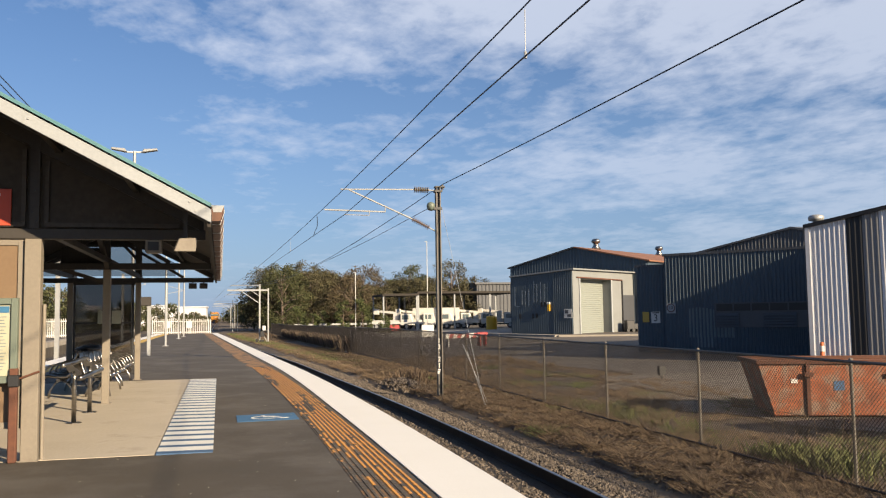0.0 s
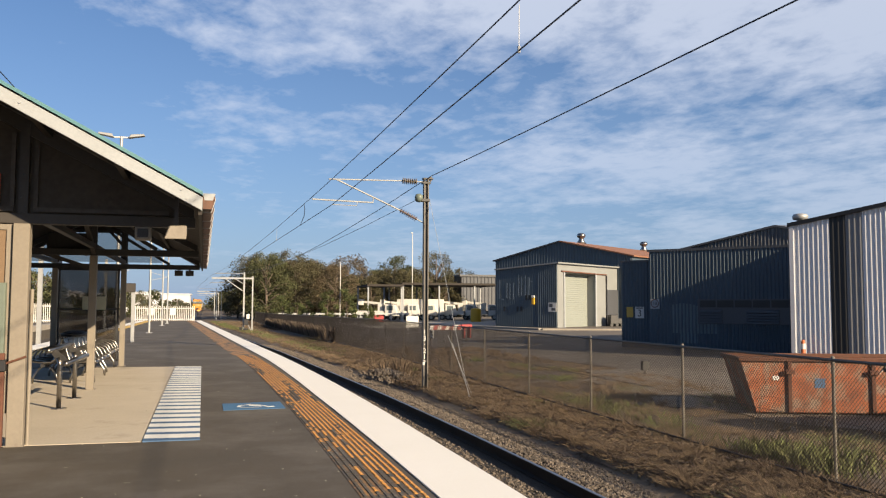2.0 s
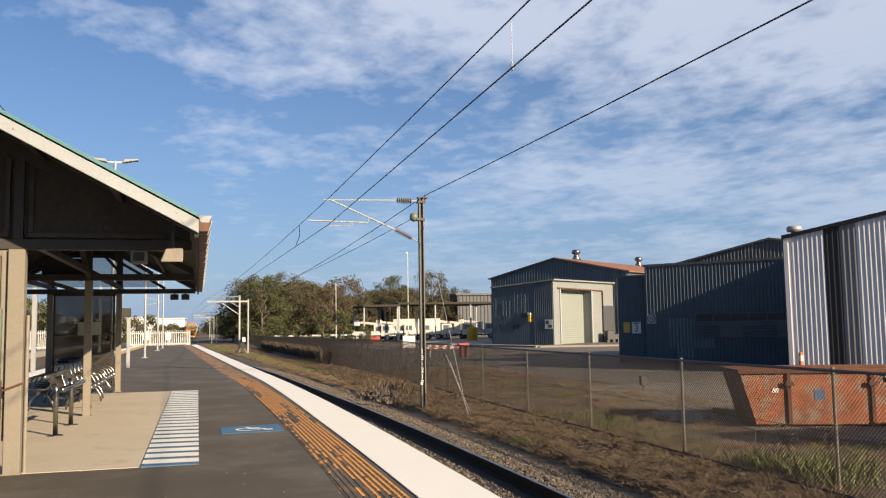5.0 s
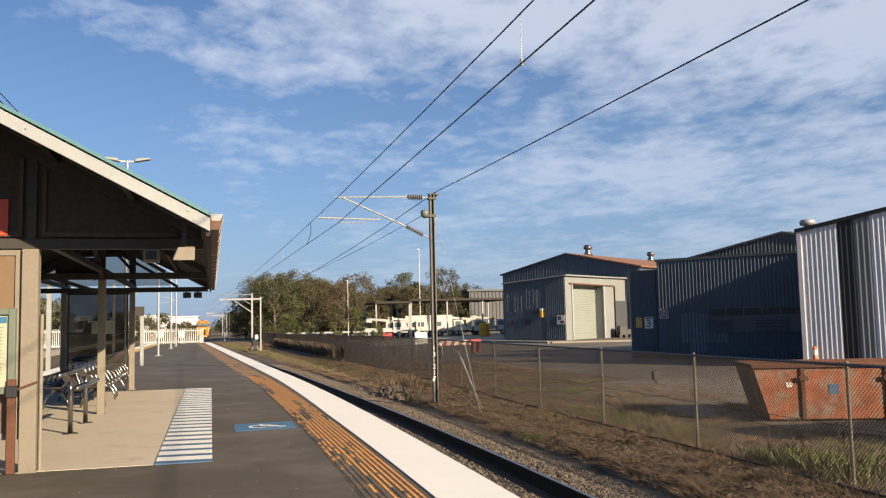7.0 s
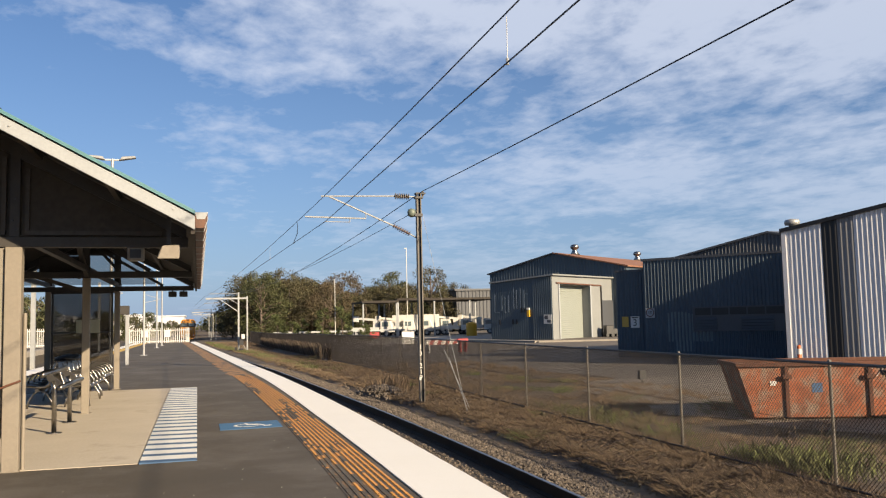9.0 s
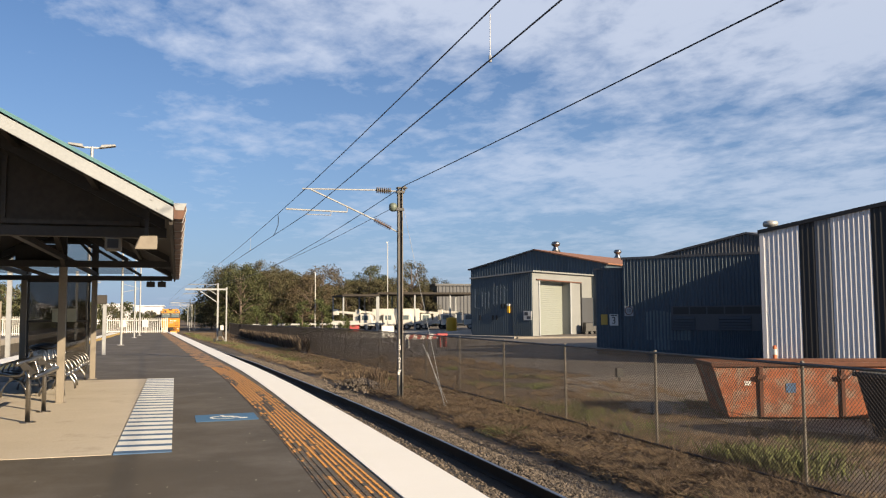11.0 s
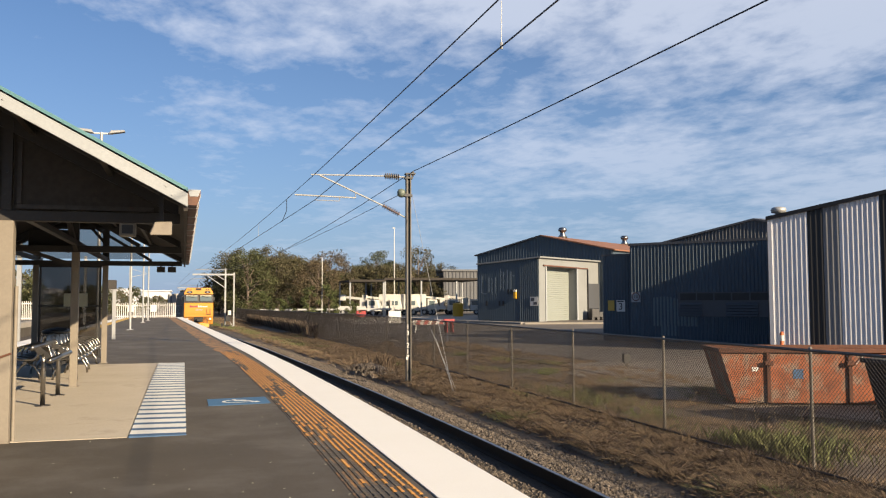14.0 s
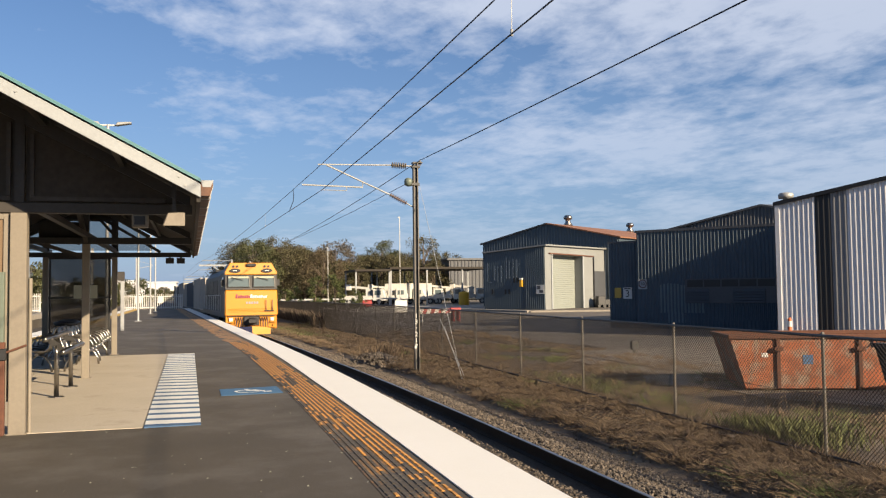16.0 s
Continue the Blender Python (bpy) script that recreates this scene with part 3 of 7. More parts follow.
def rail_pair(name, mid, label):
    track = thing(name, label, "railway track", kind="structure")
    for side in (-1, 1):
        s = Shape()
        sweep_profile(s, [(-0.075, -0.19), (0.075, -0.19), (0.075, -0.175), (0.014, -0.16), (0.014, -0.05), (0.036, -0.04), (0.036, -0.004), (-0.036, -0.004), (-0.036, -0.04), (-0.014, -0.05), (-0.014, -0.16), (-0.075, -0.175)],
                      lambda y: mid(y) + side * 0.567, RY)
        s.v = [(x, y, z + RAIL_Z) for x, y, z in s.v]
        r = part("rail", s, RAIL_SIDE, track)
        s = Shape()
        strip(s, lambda y: mid(y) + side * 0.567 - 0.028, lambda y: mid(y) + side * 0.567 + 0.028, RY, lambda y: RAIL_Z + drop(y))
        part("running_surface", s, RAIL_TOP, r, "polished running surface")
    return track


main_track = rail_pair("railway_track", centre, "steel rails on concrete sleepers in ballast")
sleeper = Shape()
sleeper.hexa([(-1.0, -0.12, -0.2), (1.0, -0.12, -0.2), (1.0, 0.12, -0.2), (-1.0, 0.12, -0.2), (-1.0, -0.09, 0), (1.0, -0.09, 0), (1.0, 0.09, 0), (-1.0, 0.09, 0)])
sleeper_mesh = sleeper.mesh("sleeper", KERB_CONCRETE)
y = 2.0
while y < 100:
    ob = new("sleeper", sleeper_mesh)
    ob.parent = main_track
    ob.matrix_local = pose(centre(y), y, RAIL_Z - 0.235 + drop(y), 0, 0, -math.degrees(math.atan(table(BENDS, y))))
    y += 0.66
rail_pair("railway_track_west", lambda y: -8.2 - 0.012 * y, "steel rails along the far side of the platform")
bed = Shape()
BY = steps(-30, 60, 2) + steps(60, 400, 5)[1:]
bed_rows = [(-1.75, -0.2), (-0.9, -0.16), (-0.5, -0.2), (0.5, -0.2), (0.64, -0.16), (1.1, -0.125), (1.45, -0.15), (2.15, -0.26)]
for (a, u), (b, w) in zip(bed_rows, bed_rows[1:]):
    k = len(bed.v)
    for y in BY:
        bed.v.append((centre(y) + a, y, RAIL_Z + u + drop(y)))
        bed.v.append((centre(y) + b, y, RAIL_Z + w + drop(y)))
    for i in range(len(BY) - 1):
        bed.f.append((k + 2 * i, k + 2 * i + 1, k + 2 * i + 3, k + 2 * i + 2))
bed_ob = setting("ballast_bed", bed, BALLAST_BED, "grey brown crushed stone ballast")
# painted shade: a black strip that widens the rail's shadow on the ballast
rail_shade = Shape()
strip(rail_shade, lambda y: centre(y) + 0.2 + 0.06 * math.sin(y * 1.7) + 0.05 * math.sin(y * 4.1), lambda y: centre(y) + 0.52, steps(-30, 100, 0.4), lambda y: RAIL_Z - 0.192 + drop(y))
setting("oil_stained_ballast", rail_shade, BALLAST_SHADE, "black strip on the ballast, painted as the shade beside the rail")
bedw = Shape()
strip(bedw, lambda y: -10.4 - 0.02 * y, lambda y: west_edge(y) - 0.1, BY, lambda y: RAIL_Z - 0.13)
setting("ballast_bed_west", bedw, BALLAST_BED, "brown ballast between the platforms")

# ---- platform shelter ----
SH = pose(-2.12, 10.7, 0, 0, 0, 0.6)
shelter = thing("platform_shelter", "open station shelter with gabled green roof, cream fascia and steel posts", "shelter", at=SH)
SLOPE, EAVE_U, RIDGE_U, EAVE_Z = 0.532, 1.93, -0.58, 2.669


def roof_z(u):
    return EAVE_Z + (EAVE_U - RIDGE_U - abs(u - RIDGE_U)) * SLOPE


V0, V1 = -1.4, 13.5
for side in (1, -1):
    u0, u1 = RIDGE_U, RIDGE_U + side * (EAVE_U - RIDGE_U)
    s = Shape()
    n_rib = 70
    for i in range(n_rib):
        va, vb = V0 - 0.05 + (V1 - V0 + 0.1) * i / n_rib, V0 - 0.05 + (V1 - V0 + 0.1) * (i + 1) / n_rib
        m = va + (vb - va) * 0.6
        for a, b, h in ((va, m, 0.03), (m, vb, 0.055)):
            s.hexa([(u0, a, roof_z(u0)), (u1, a, roof_z(u1)), (u1, b, roof_z(u1)), (u0, b, roof_z(u0)),
                    (u0, a, roof_z(u0) + h), (u1, a, roof_z(u1) + h), (u1, b, roof_z(u1) + h), (u0, b, roof_z(u0) + h)])
    part("roof", s, GREEN_ROOF, shelter, "ribbed blue-green metal roof sheet")
    s = Shape()
    s.hexa([(u0, V0, roof_z(u0) - 0.03), (u1, V0, roof_z(u1) - 0.03), (u1, V1, roof_z(u1) - 0.03), (u0, V1, roof_z(u0) - 0.03),
            (u0, V0, roof_z(u0) - 0.005), (u1, V0, roof_z(u1) - 0.005), (u1, V1, roof_z(u1) - 0.005), (u0, V1, roof_z(u0) - 0.005)])
    part("ceiling_lining", s, SOFFIT, shelter)
    for v in (V0 - 0.035, V1 + 0.005):
        s = Shape()
        s.prism([(u0, v, roof_z(u0) - 0.02), (u1, v, roof_z(u1) - 0.02), (u1, v, roof_z(u1) - 0.16), (u0, v, roof_z(u0) - 0.16)], (0, 0.03, 0))
        f = part("barge_board", s, BARGE, shelter, "cream painted barge board", bevel=0.004)
        if side == 1 and v < 0:
            for u, w in ((1.72, 0.06), (1.78, 0.12), (0.2, 0.08), (-0.1, 0.1)):
                b = Shape()
                b.lathe((0, 0, 0), [(0.011, 0), (0.011, 0.008)], 8)
                k = len(b.v) - 16
                b.v[k:] = [(u + x, v - z - 0.002, roof_z(u) - w + y) for x, y, z in b.v[k:]]
                part("bolt", b, GALV, f)
    # rafters at each frame
    for v in (0.0, 6.35, 12.5):
        s = Shape()
        s.prism([(u0, v - 0.04, roof_z(u0) - 0.06), (u1 - side * 0.1, v - 0.04, roof_z(u1) - 0.0), (u1 - side * 0.1, v - 0.04, roof_z(u1) - 0.12), (u0, v - 0.04, roof_z(u0) - 0.24)], (0, 0.08, 0))
        part("rafter", s, STEEL_BROWN if v < 1 else STEEL_DARK, shelter)
    # gutter
    s = Shape()
    e = u1
    s.prism([(e, V0 - 0.03, EAVE_Z + 0.005), (e + side * 0.005, V0 - 0.03, EAVE_Z - 0.14), (e + side * 0.09, V0 - 0.03, EAVE_Z - 0.14), (e + side * 0.125, V0 - 0.03, EAVE_Z - 0.02), (e + side * 0.125, V0 - 0.03, EAVE_Z + 0.005)][::side], (0, V1 - V0 + 0.06, 0))
    gt = part("gutter", s, GUTTER_RUST, shelter, "weathered brown roof gutter")
    part("gutter_end", Shape().prism([(e + side * 0.0, V0 - 0.034, EAVE_Z + 0.02), (e + side * 0.02, V0 - 0.034, EAVE_Z - 0.05), (e + side * 0.1, V0 - 0.034, EAVE_Z - 0.05), (e + side * 0.13, V0 - 0.034, EAVE_Z + 0.02)][::side], (0, 0.003, 0)), BARGE, gt, "pale gutter end cap")
    s = Shape()
    for i in range(15):
        v = V0 + 0.25 + i * 0.97
        s.prism([(e + side * 0.003, v, EAVE_Z + 0.012), (e + side * 0.003, v, EAVE_Z - 0.147), (e + side * 0.094, v, EAVE_Z - 0.147), (e + side * 0.132, v, EAVE_Z - 0.02), (e + side * 0.132, v, EAVE_Z + 0.012)][::side], (0, 0.03, 0))
    part("gutter_bracket", s, GALV, gt, kind="stuff")
    s = Shape().box(*sorted((e - side * 0.04, e)), V0, V1, EAVE_Z - 0.2, EAVE_Z - 0.01)
    part("eave_board", s, SOFFIT, shelter)
    s = Shape()
    for w in (0.33, 0.66):
        u = u0 + (u1 - u0) * w
        s.box(u - 0.03, u + 0.03, V0, V1, roof_z(u) - 0.13, roof_z(u) - 0.035)
    part("purlin", s, STEEL_BROWN, shelter)

for v in (0.0, 6.35, 12.5):
    mt = STEEL_BROWN if v < 1 else STEEL_DARK
    s = Shape().box(-3.35, 1.85, v - 0.05, v + 0.05, 2.45, 2.57)
    part("tie_beam", s, mt, shelter, bevel=0.006)
    for u in (0.0, -1.6):
        w = 0.085 if v < 1 else 0.065
        s = Shape().box(u - w, u + w, v - w, v + w, 0, 2.45)
        pst = part("post", s, CREAM, shelter, "cream painted square steel post", bevel=0.008)
        part("base_plate", Shape().box(u - 0.1, u + 0.1, v - 0.1, v + 0.1, 0.0, 0.014), CREAM, pst)
        s = Shape().box(u - 0.05, u + 0.05, v - 0.05, v + 0.05, 2.57, roof_z(u) - 0.12)
        part("king_strut", s, mt, shelter)
        for dz, du in ((2.75, -0.022), (2.65, 0.022), (3.0, 0.0)):
            s = Shape()
            s.lathe((0, 0, 0), [(0.012, 0), (0.012, 0.012)], 8)
            k = len(s.v) - 16
            s.v[k:] = [(u + du + x, v - 0.052 - z, dz + y) for x, y, z in s.v[k:]]
            part("bolt", s, STEEL_DARK, shelter)
    if v > 1:
        for a, b in (((-0.5, 3.55), (1.1, 2.58)), ((-1.1, 3.6), (-2.6, 2.58)), ((0.0, 3.0), (-0.75, 3.85))):
            s = Shape().beam((a[0], v, a[1]), (b[0], v, b[1]), 0.07, 0.07)
            part("brace", s, mt, shelter)
for u in (0.0, -1.6):
    s = Shape().box(u - 0.045, u + 0.045, 0.06, 13.2, 2.57, 2.66)
    part("wall_plate", s, STEEL_DARK, shelter)
# knee braces between post tops
s = Shape().beam((0.0, 6.35, 2.5), (0.0, 4.2, 3.35), 0.07, 0.1)
part("brace", s, STEEL_BROWN, shelter)
s = Shape().beam((0.0, 6.35, 2.2), (-0.9, 6.35, 2.5), 0.05, 0.07)
part("brace", s, STEEL_BROWN, shelter)
# gable lining above the near beam
for a, b in ((-3.3, -1.66), (-1.54, -0.06), (0.06, 1.8)):
    s = Shape()
    pts = [(a, 0.015, 2.58), (b, 0.015, 2.58)] + [(u, 0.015, max(2.581, roof_z(u) - 0.22)) for u in ([b, RIDGE_U, a] if a < RIDGE_U < b else [b, a])]
    s.prism(pts, (0, 0.02, 0))
    part("gable_panel", s, GABLE, shelter, "brown fibre cement gable panel")
for a, b, u in ((-1.5, -0.1, -0.14), (0.1, 1.55, 0.1)):
    s = Shape().box(a, b, -0.03, 0.012, 2.59, 2.64)
    s.box(u, u + 0.045, -0.03, 0.012, 2.645, roof_z(u) - 0.3)
    part("gable_batten", s, BATTEN, shelter, "darkened cream batten with rust patches round the gable panel")
# near end wall
for a, b in ((-1.5, -0.1), (-3.0, -1.7)):
    s = Shape().box(a, b, -0.012, 0.012, 0.42, 2.43)
    wl_ = part("wall_panel", s, TAN, shelter, "tan painted wall panel")
    s = Shape()
    for u in (a, b - 0.055):
        s.box(u, u + 0.055, -0.035, 0.035, 0.36, 2.44)
    s.box(a, b, -0.03, 0.03, 0.36, 0.43).box(a, b, -0.03, 0.03, 2.38, 2.44)
    part("frame", s, CREAM, wl_)
s = Shape().box(-0.20, -0.115, -0.14, -0.06, 0.0, 1.02)
hinge = part("latch_post", s, RUST, shelter, "rusty red-brown steel channel post", bevel=0.01)
part("latch", Shape().box(-0.21, -0.10, -0.16, -0.05, 0.82, 0.95), STEEL_DARK, hinge, bevel=0.01)
part("latch_rod", Shape().tube([(-0.12, -0.1, 0.9), (0.1, -0.1, 0.98)], 0.012, 6), RUST, hinge)
part("downpipe", Shape().tube([(0.115, 0.02, 0.0), (0.115, 0.02, 1.72)], 0.02, 10), CREAM, shelter, "cream plastic downpipe")
# far glazed screen
for a, b in ((-1.55, -0.06),):
    for z0, z1 in ((0.18, 1.42), (1.46, 2.42)):
        part("screen_pane", Shape().box(a + 0.03, b - 0.03, 12.495, 12.505, z0, z1), GLASS_TINT, shelter, "smoked glass pane")
    s = Shape().box(a, b, 12.47, 12.53, 1.42, 1.46).box(a, b, 12.47, 12.53, 0.14, 0.18).box(a, b, 12.47, 12.53, 2.40, 2.45)
    s.box(-1.52, -1.48, 12.47, 12.53, 0.14, 2.45).box(-0.14, -0.10, 12.47, 12.53, 0.14, 2.45)
    part("screen_frame", s, STEEL_DARK, shelter)
# far gable: smoked panes over the beam, a dark panel above them
pts = [(-2.6, 12.56, 3.42), (0.5, 12.56, 3.42)] + [(u, 12.56, roof_z(u) - 0.14) for u in (0.1, RIDGE_U, -1.4, -2.0)]
part("gable_panel", Shape().prism([(u, v, max(3.421, z) if i > 1 else z) for i, (u, v, z) in enumerate(pts)], (0, 0.02, 0)), SOFFIT, shelter, "dark far gable panel")
for a, b, za, zb in ((-2.55, -1.68, 3.0, 3.4), (-1.52, -0.08, 3.4, 3.4), (0.08, 0.9, 3.4, 2.95)):
    part("screen_pane", Shape().prism([(a, 12.56, 2.62), (b, 12.56, 2.62), (b, 12.56, zb), (a, 12.56, za)], (0, 0.012, 0)), GLASS_THIN, shelter, "thin smoked glass pane")
part("screen_frame", Shape().box(-2.6, 1.0, 12.5, 12.558, 3.36, 3.43).box(-0.08, 0.08, 12.5, 12.558, 2.6, 3.36).box(-1.68, -1.52, 12.5, 12.558, 2.6, 3.36), STEEL_DARK, shelter)
for u, z in ((-0.95, 1.42), (-0.62, 1.42)):
    part("notice", Shape().box(u, u + 0.22, 12.45, 12.465, z, z + 0.33), PAPER, shelter, "paper notice taped to the glass")

# fittings that hang on the shelter
board = thing("notice_board", "pale timetable notice board in a grey-green metal frame", "notice board", at=SH @ pose(-0.55, -0.06, 0.86))
part("backing", Shape().box(-0.42, 0.42, -0.02, 0.03, 0, 0.93), PALE_GREEN, board)
s = Shape()
for x0, x1, z0, z1 in ((-0.42, -0.35, 0, 0.93), (0.35, 0.42, 0, 0.93), (-0.35, 0.35, 0, 0.07), (-0.35, 0.35, 0.86, 0.93)):
    s.box(x0, x1, -0.06, -0.021, z0, z1)
part("frame", s, PALE_GREEN, board, bevel=0.008)
part("poster", Shape().box(-0.34, 0.34, -0.027, -0.022, 0.08, 0.85), PAPER, board, "printed timetable sheet")
part("header_bar", Shape().box(-0.33, 0.33, -0.031, -0.028, 0.77, 0.84), SIGN_BLUE, board)
s = Shape()
for i in range(17):
    z = 0.72 - i * 0.036
    s.box(0.22, 0.22 + 0.04 + 0.05 * random.random(), -0.030, -0.028, z, z + 0.008)
    s.box(-0.3, -0.05 + 0.2 * random.random(), -0.030, -0.028, z, z + 0.008)
part("print_line", s, GREY_INK, board, kind="stuff")

psign = thing("platform_sign", "orange-red platform number sign with white lettering", "sign", at=SH @ pose(-0.55, -0.03, 2.6))
part("plate", Shape().box(-0.3, 0.31, -0.012, 0.012, 0.0, 0.41), ORANGE_SIGN, psign, bevel=0.003)
words("3", 0.34, WHITE, "numeral", psign, pose(0.10, -0.016, 0.165, 90))
words("Platform", 0.062, WHITE, "lettering", psign, pose(0.1, -0.016, 0.35, 90))

camera_box = thing("speaker_box", "cream square loudspeaker box under the eave", "loudspeaker", at=SH @ pose(1.27, 0.1, 2.33))
part("case", Shape().box(-0.09, 0.09, -0.14, 0.02, -0.03, 0.13), CREAM, camera_box, bevel=0.012)
part("grille", Shape().box(-0.06, 0.06, -0.150, -0.141, 0.0, 0.10), STEEL_DARK, camera_box)
lamp_box = thing("flood_light", "cream wedge-shaped flood light under the eave", "light fitting", at=SH @ pose(1.665, -1.0, 2.28))
part("housing", Shape().hexa([(-0.11, -0.2, -0.05), (0.11, -0.2, -0.05), (0.11, 0.02, 0.02), (-0.11, 0.02, 0.02), (-0.06, -0.18, 0.09), (0.11, -0.18, 0.1), (0.11, 0.02, 0.1), (-0.06, 0.02, 0.1)]), CREAM, lamp_box, bevel=0.008)
part("bracket", Shape().box(-0.02, 0.02, -0.04, 0.04, 0.08, 0.5), STEEL_BROWN, lamp_box)
for u in (1.33, 1.6):
    f = thing("hanging_box", "small dark box hung below the far beam", "fixture", "far beam boxes", at=SH @ pose(u, 12.5, 2.45))
    part("box", Shape().box(-0.1, 0.1, -0.1, 0.1, -0.16, -0.02), STEEL_BROWN, f, bevel=0.01)
    part("stem", Shape().box(-0.02, 0.02, -0.02, 0.02, -0.02, 0.0), STEEL_DARK, f)
disp = thing("information_display", "dark box display hung from the shelter frame", "display", at=SH @ pose(-0.38, 6.6, 2.45))
part("case", Shape().box(-0.45, 0.4, -0.08, 0.1, 0.12, 0.42), BLACK, disp, bevel=0.01)
for x in (-0.3, 0.2):
    part("hanger", Shape().box(x, x + 0.04, -0.02, 0.02, 0.0, 0.12), STEEL_DARK, disp)


# ---- benches and leaning rail ----
def bench(at):
    """Perforated steel bench of four seats; it faces local +x."""
    b = thing("platform_bench", "stainless steel four-seat bench with curved legs on the concrete floor", "bench", "shelter benches", at=at)
    prof = [(0.46, 0.40), (0.44, 0.44), (0.36, 0.445), (0.15, 0.415), (0.03, 0.42), (-0.03, 0.47), (-0.075, 0.60), (-0.12, 0.76), (-0.155, 0.86), (-0.19, 0.87)]
    for i in range(4):
        y0, y1 = 0.03 + i * 0.57, 0.57 + i * 0.57
        s = Shape()
        s.prism([(a, y0, u) for a, u in prof] + [(a - 0.012, y0, u - 0.016) for a, u in reversed(prof)], (0, y1 - y0, 0))
        part("seat", s, PERFORATED, b, "bent perforated steel seat shell")
    for i in range(5):
        y = 0.015 + i * 0.57
        s = Shape()
        s.smooth = True
        s.tube([(a, y, u) for a, u in prof], 0.022, 8)
        part("arm_frame", s, CHROME, b)
        s = Shape()
        s.smooth = True
        s.tube([(-0.09, y, 0.63), (0.05, y, 0.67), (0.26, y, 0.66), (0.38, y, 0.6), (0.44, y, 0.5), (0.42, y, 0.43)], 0.018, 8)
        part("armrest", s, CHROME, b)
    for y in (0.3, 2.0):
        s = Shape()
        s.smooth = True
        s.tube([(0.18, y, 0.36), (0.30, y, 0.27), (0.38, y, 0.14), (0.40, y, 0.0)], 0.022, 8)
        part("leg", s, CHROME, b)
        s = Shape()
        s.smooth = True
        s.tube([(0.18, y, 0.36), (0.04, y, 0.27), (-0.03, y, 0.14), (-0.05, y, 0.0)], 0.022, 8)
        part("leg", s, CHROME, b)
    part("bearer", Shape().box(0.15, 0.21, 0.0, 2.3, 0.33, 0.385), STEEL_DARK, b)
    return b


first = bench(pose(-2.70, 18.25, 0.006))
copy_thing(first, pose(-2.75, 20.75, 0.014, 0, 0, 0.6))
copy_thing(first, pose(-3.02, 20.5, 0.014, 0, 0, 180))
copy_thing(first, pose(-3.05, 23.0, 0.014, 0, 0, 180.6))
bag = thing("rubbish_bag", "dark bag lying on top of the bench backs", "bag")
s = Shape()
s.smooth = True
s.lathe((-2.9, 19.9, 0.87), [(0.05, 0), (0.24, 0.02), (0.28, 0.06), (0.2, 0.1), (0.06, 0.12)], 12)
s.v = [(x + 0.02 * math.sin(9 * y), 19.9 + (y - 19.9) * 2.2, z + 0.02 * math.sin(13 * y + 7 * x)) for x, y, z in s.v]
part("sack", s, BLACK, bag)

perch = thing("leaning_rail", "stainless steel leaning rail on two round posts bolted to the concrete", "leaning rail", at=pose(-2.23, 14.09, 0.006))
for y in (0.0, 1.46):
    s = Shape()
    s.smooth = True
    s.tube([(0, y, 0), (0, y, 0.66), (-0.03, y, 0.76)], 0.035, 12)
    p = part("post", s, CHROME, perch)
    part("base_plate", Shape().lathe((0, y, 0), [(0.11, 0), (0.11, 0.012)], 16), CHROME, p)
    part("bracket", Shape().prism([(-0.14, y - 0.012, 0.86), (-0.06, y - 0.012, 0.88), (0.16, y - 0.012, 0.68), (0.13, y - 0.012, 0.63), (0.0, y - 0.012, 0.62)], (0, 0.024, 0)), CHROME, perch)
for x, z in ((-0.11, 0.875), (0.13, 0.685)):
    s = Shape()
    s.smooth = True
    s.tube([(x, -0.35, z), (x, 1.8, z)], 0.04, 12)
    part("rail", s, CHROME, perch)

# ---- sheds ----
AX = Vector((math.cos(radians(36)), math.sin(radians(36)), 0))
AY = Vector((-math.sin(radians(36)), math.cos(radians(36)), 0))
BASE = GROUND_Z + 0.04


def on(o, s, t, z):
    """A place s along the fronts and t behind them, from a corner o, at height z."""
    p = Vector((o[0], o[1], 0)) + AX * s + AY * t
    return (p.x, p.y, z)


def ribbed(o, along, out, s0, s1, zb, zt, pitch, depth, crest=0.25):
    """A sheet wall of upright ribs from s0 to s1; zt gives its top."""
    s = Shape()
    k = 0
    n = max(1, int(round((s1 - s0) / pitch)))
    pitch = (s1 - s0) / n
    row = []
    for i in range(n):
        a = s0 + i * pitch
        row += [(a, 0), (a + pitch * (0.5 - crest), 0), (a + pitch * 0.5, depth), (a + pitch * (0.5 + crest * 0.6), depth), (a + pitch * (0.5 + crest * 1.4), 0)]
    row.append((s1, 0))
    o = Vector((o[0], o[1], 0))
    for u, d in row:
        p = o + along * u + out * d
        s.v.append((p.x, p.y, zb)), s.v.append((p.x, p.y, zt(u)))
    for i in range(len(row) - 1):
        s.f.append((2 * i, 2 * i + 2, 2 * i + 3, 2 * i + 1))
    return s


def slab_between(s, pts, th):
    """A thin roof plate with its corners given."""
    return s.hexa([(x, y, z - th) for x, y, z in pts] + list(pts))


# striped shed in front: its long wall runs away along WA, the yard side faces -NI
C3 = (28.5, 37.4)
WA = Vector((-math.sin(radians(38)), math.cos(radians(38)), 0))
NI = Vector((math.cos(radians(38)), math.sin(radians(38)), 0))


def wal(s, t, z):
    """A place s along the shed wall (away from the viewer), t into the shed, at height z."""
    p = Vector((*C3, 0)) + WA * s + NI * t
    return (p.x, p.y, z)


def facing(s, t, z):
    """The pose of a plate fixed to that wall: local -y looks out of it."""
    return Matrix.Translation(wal(s, t, z)) @ pose(0, 0, 0, 0, 0, 38 - 90)


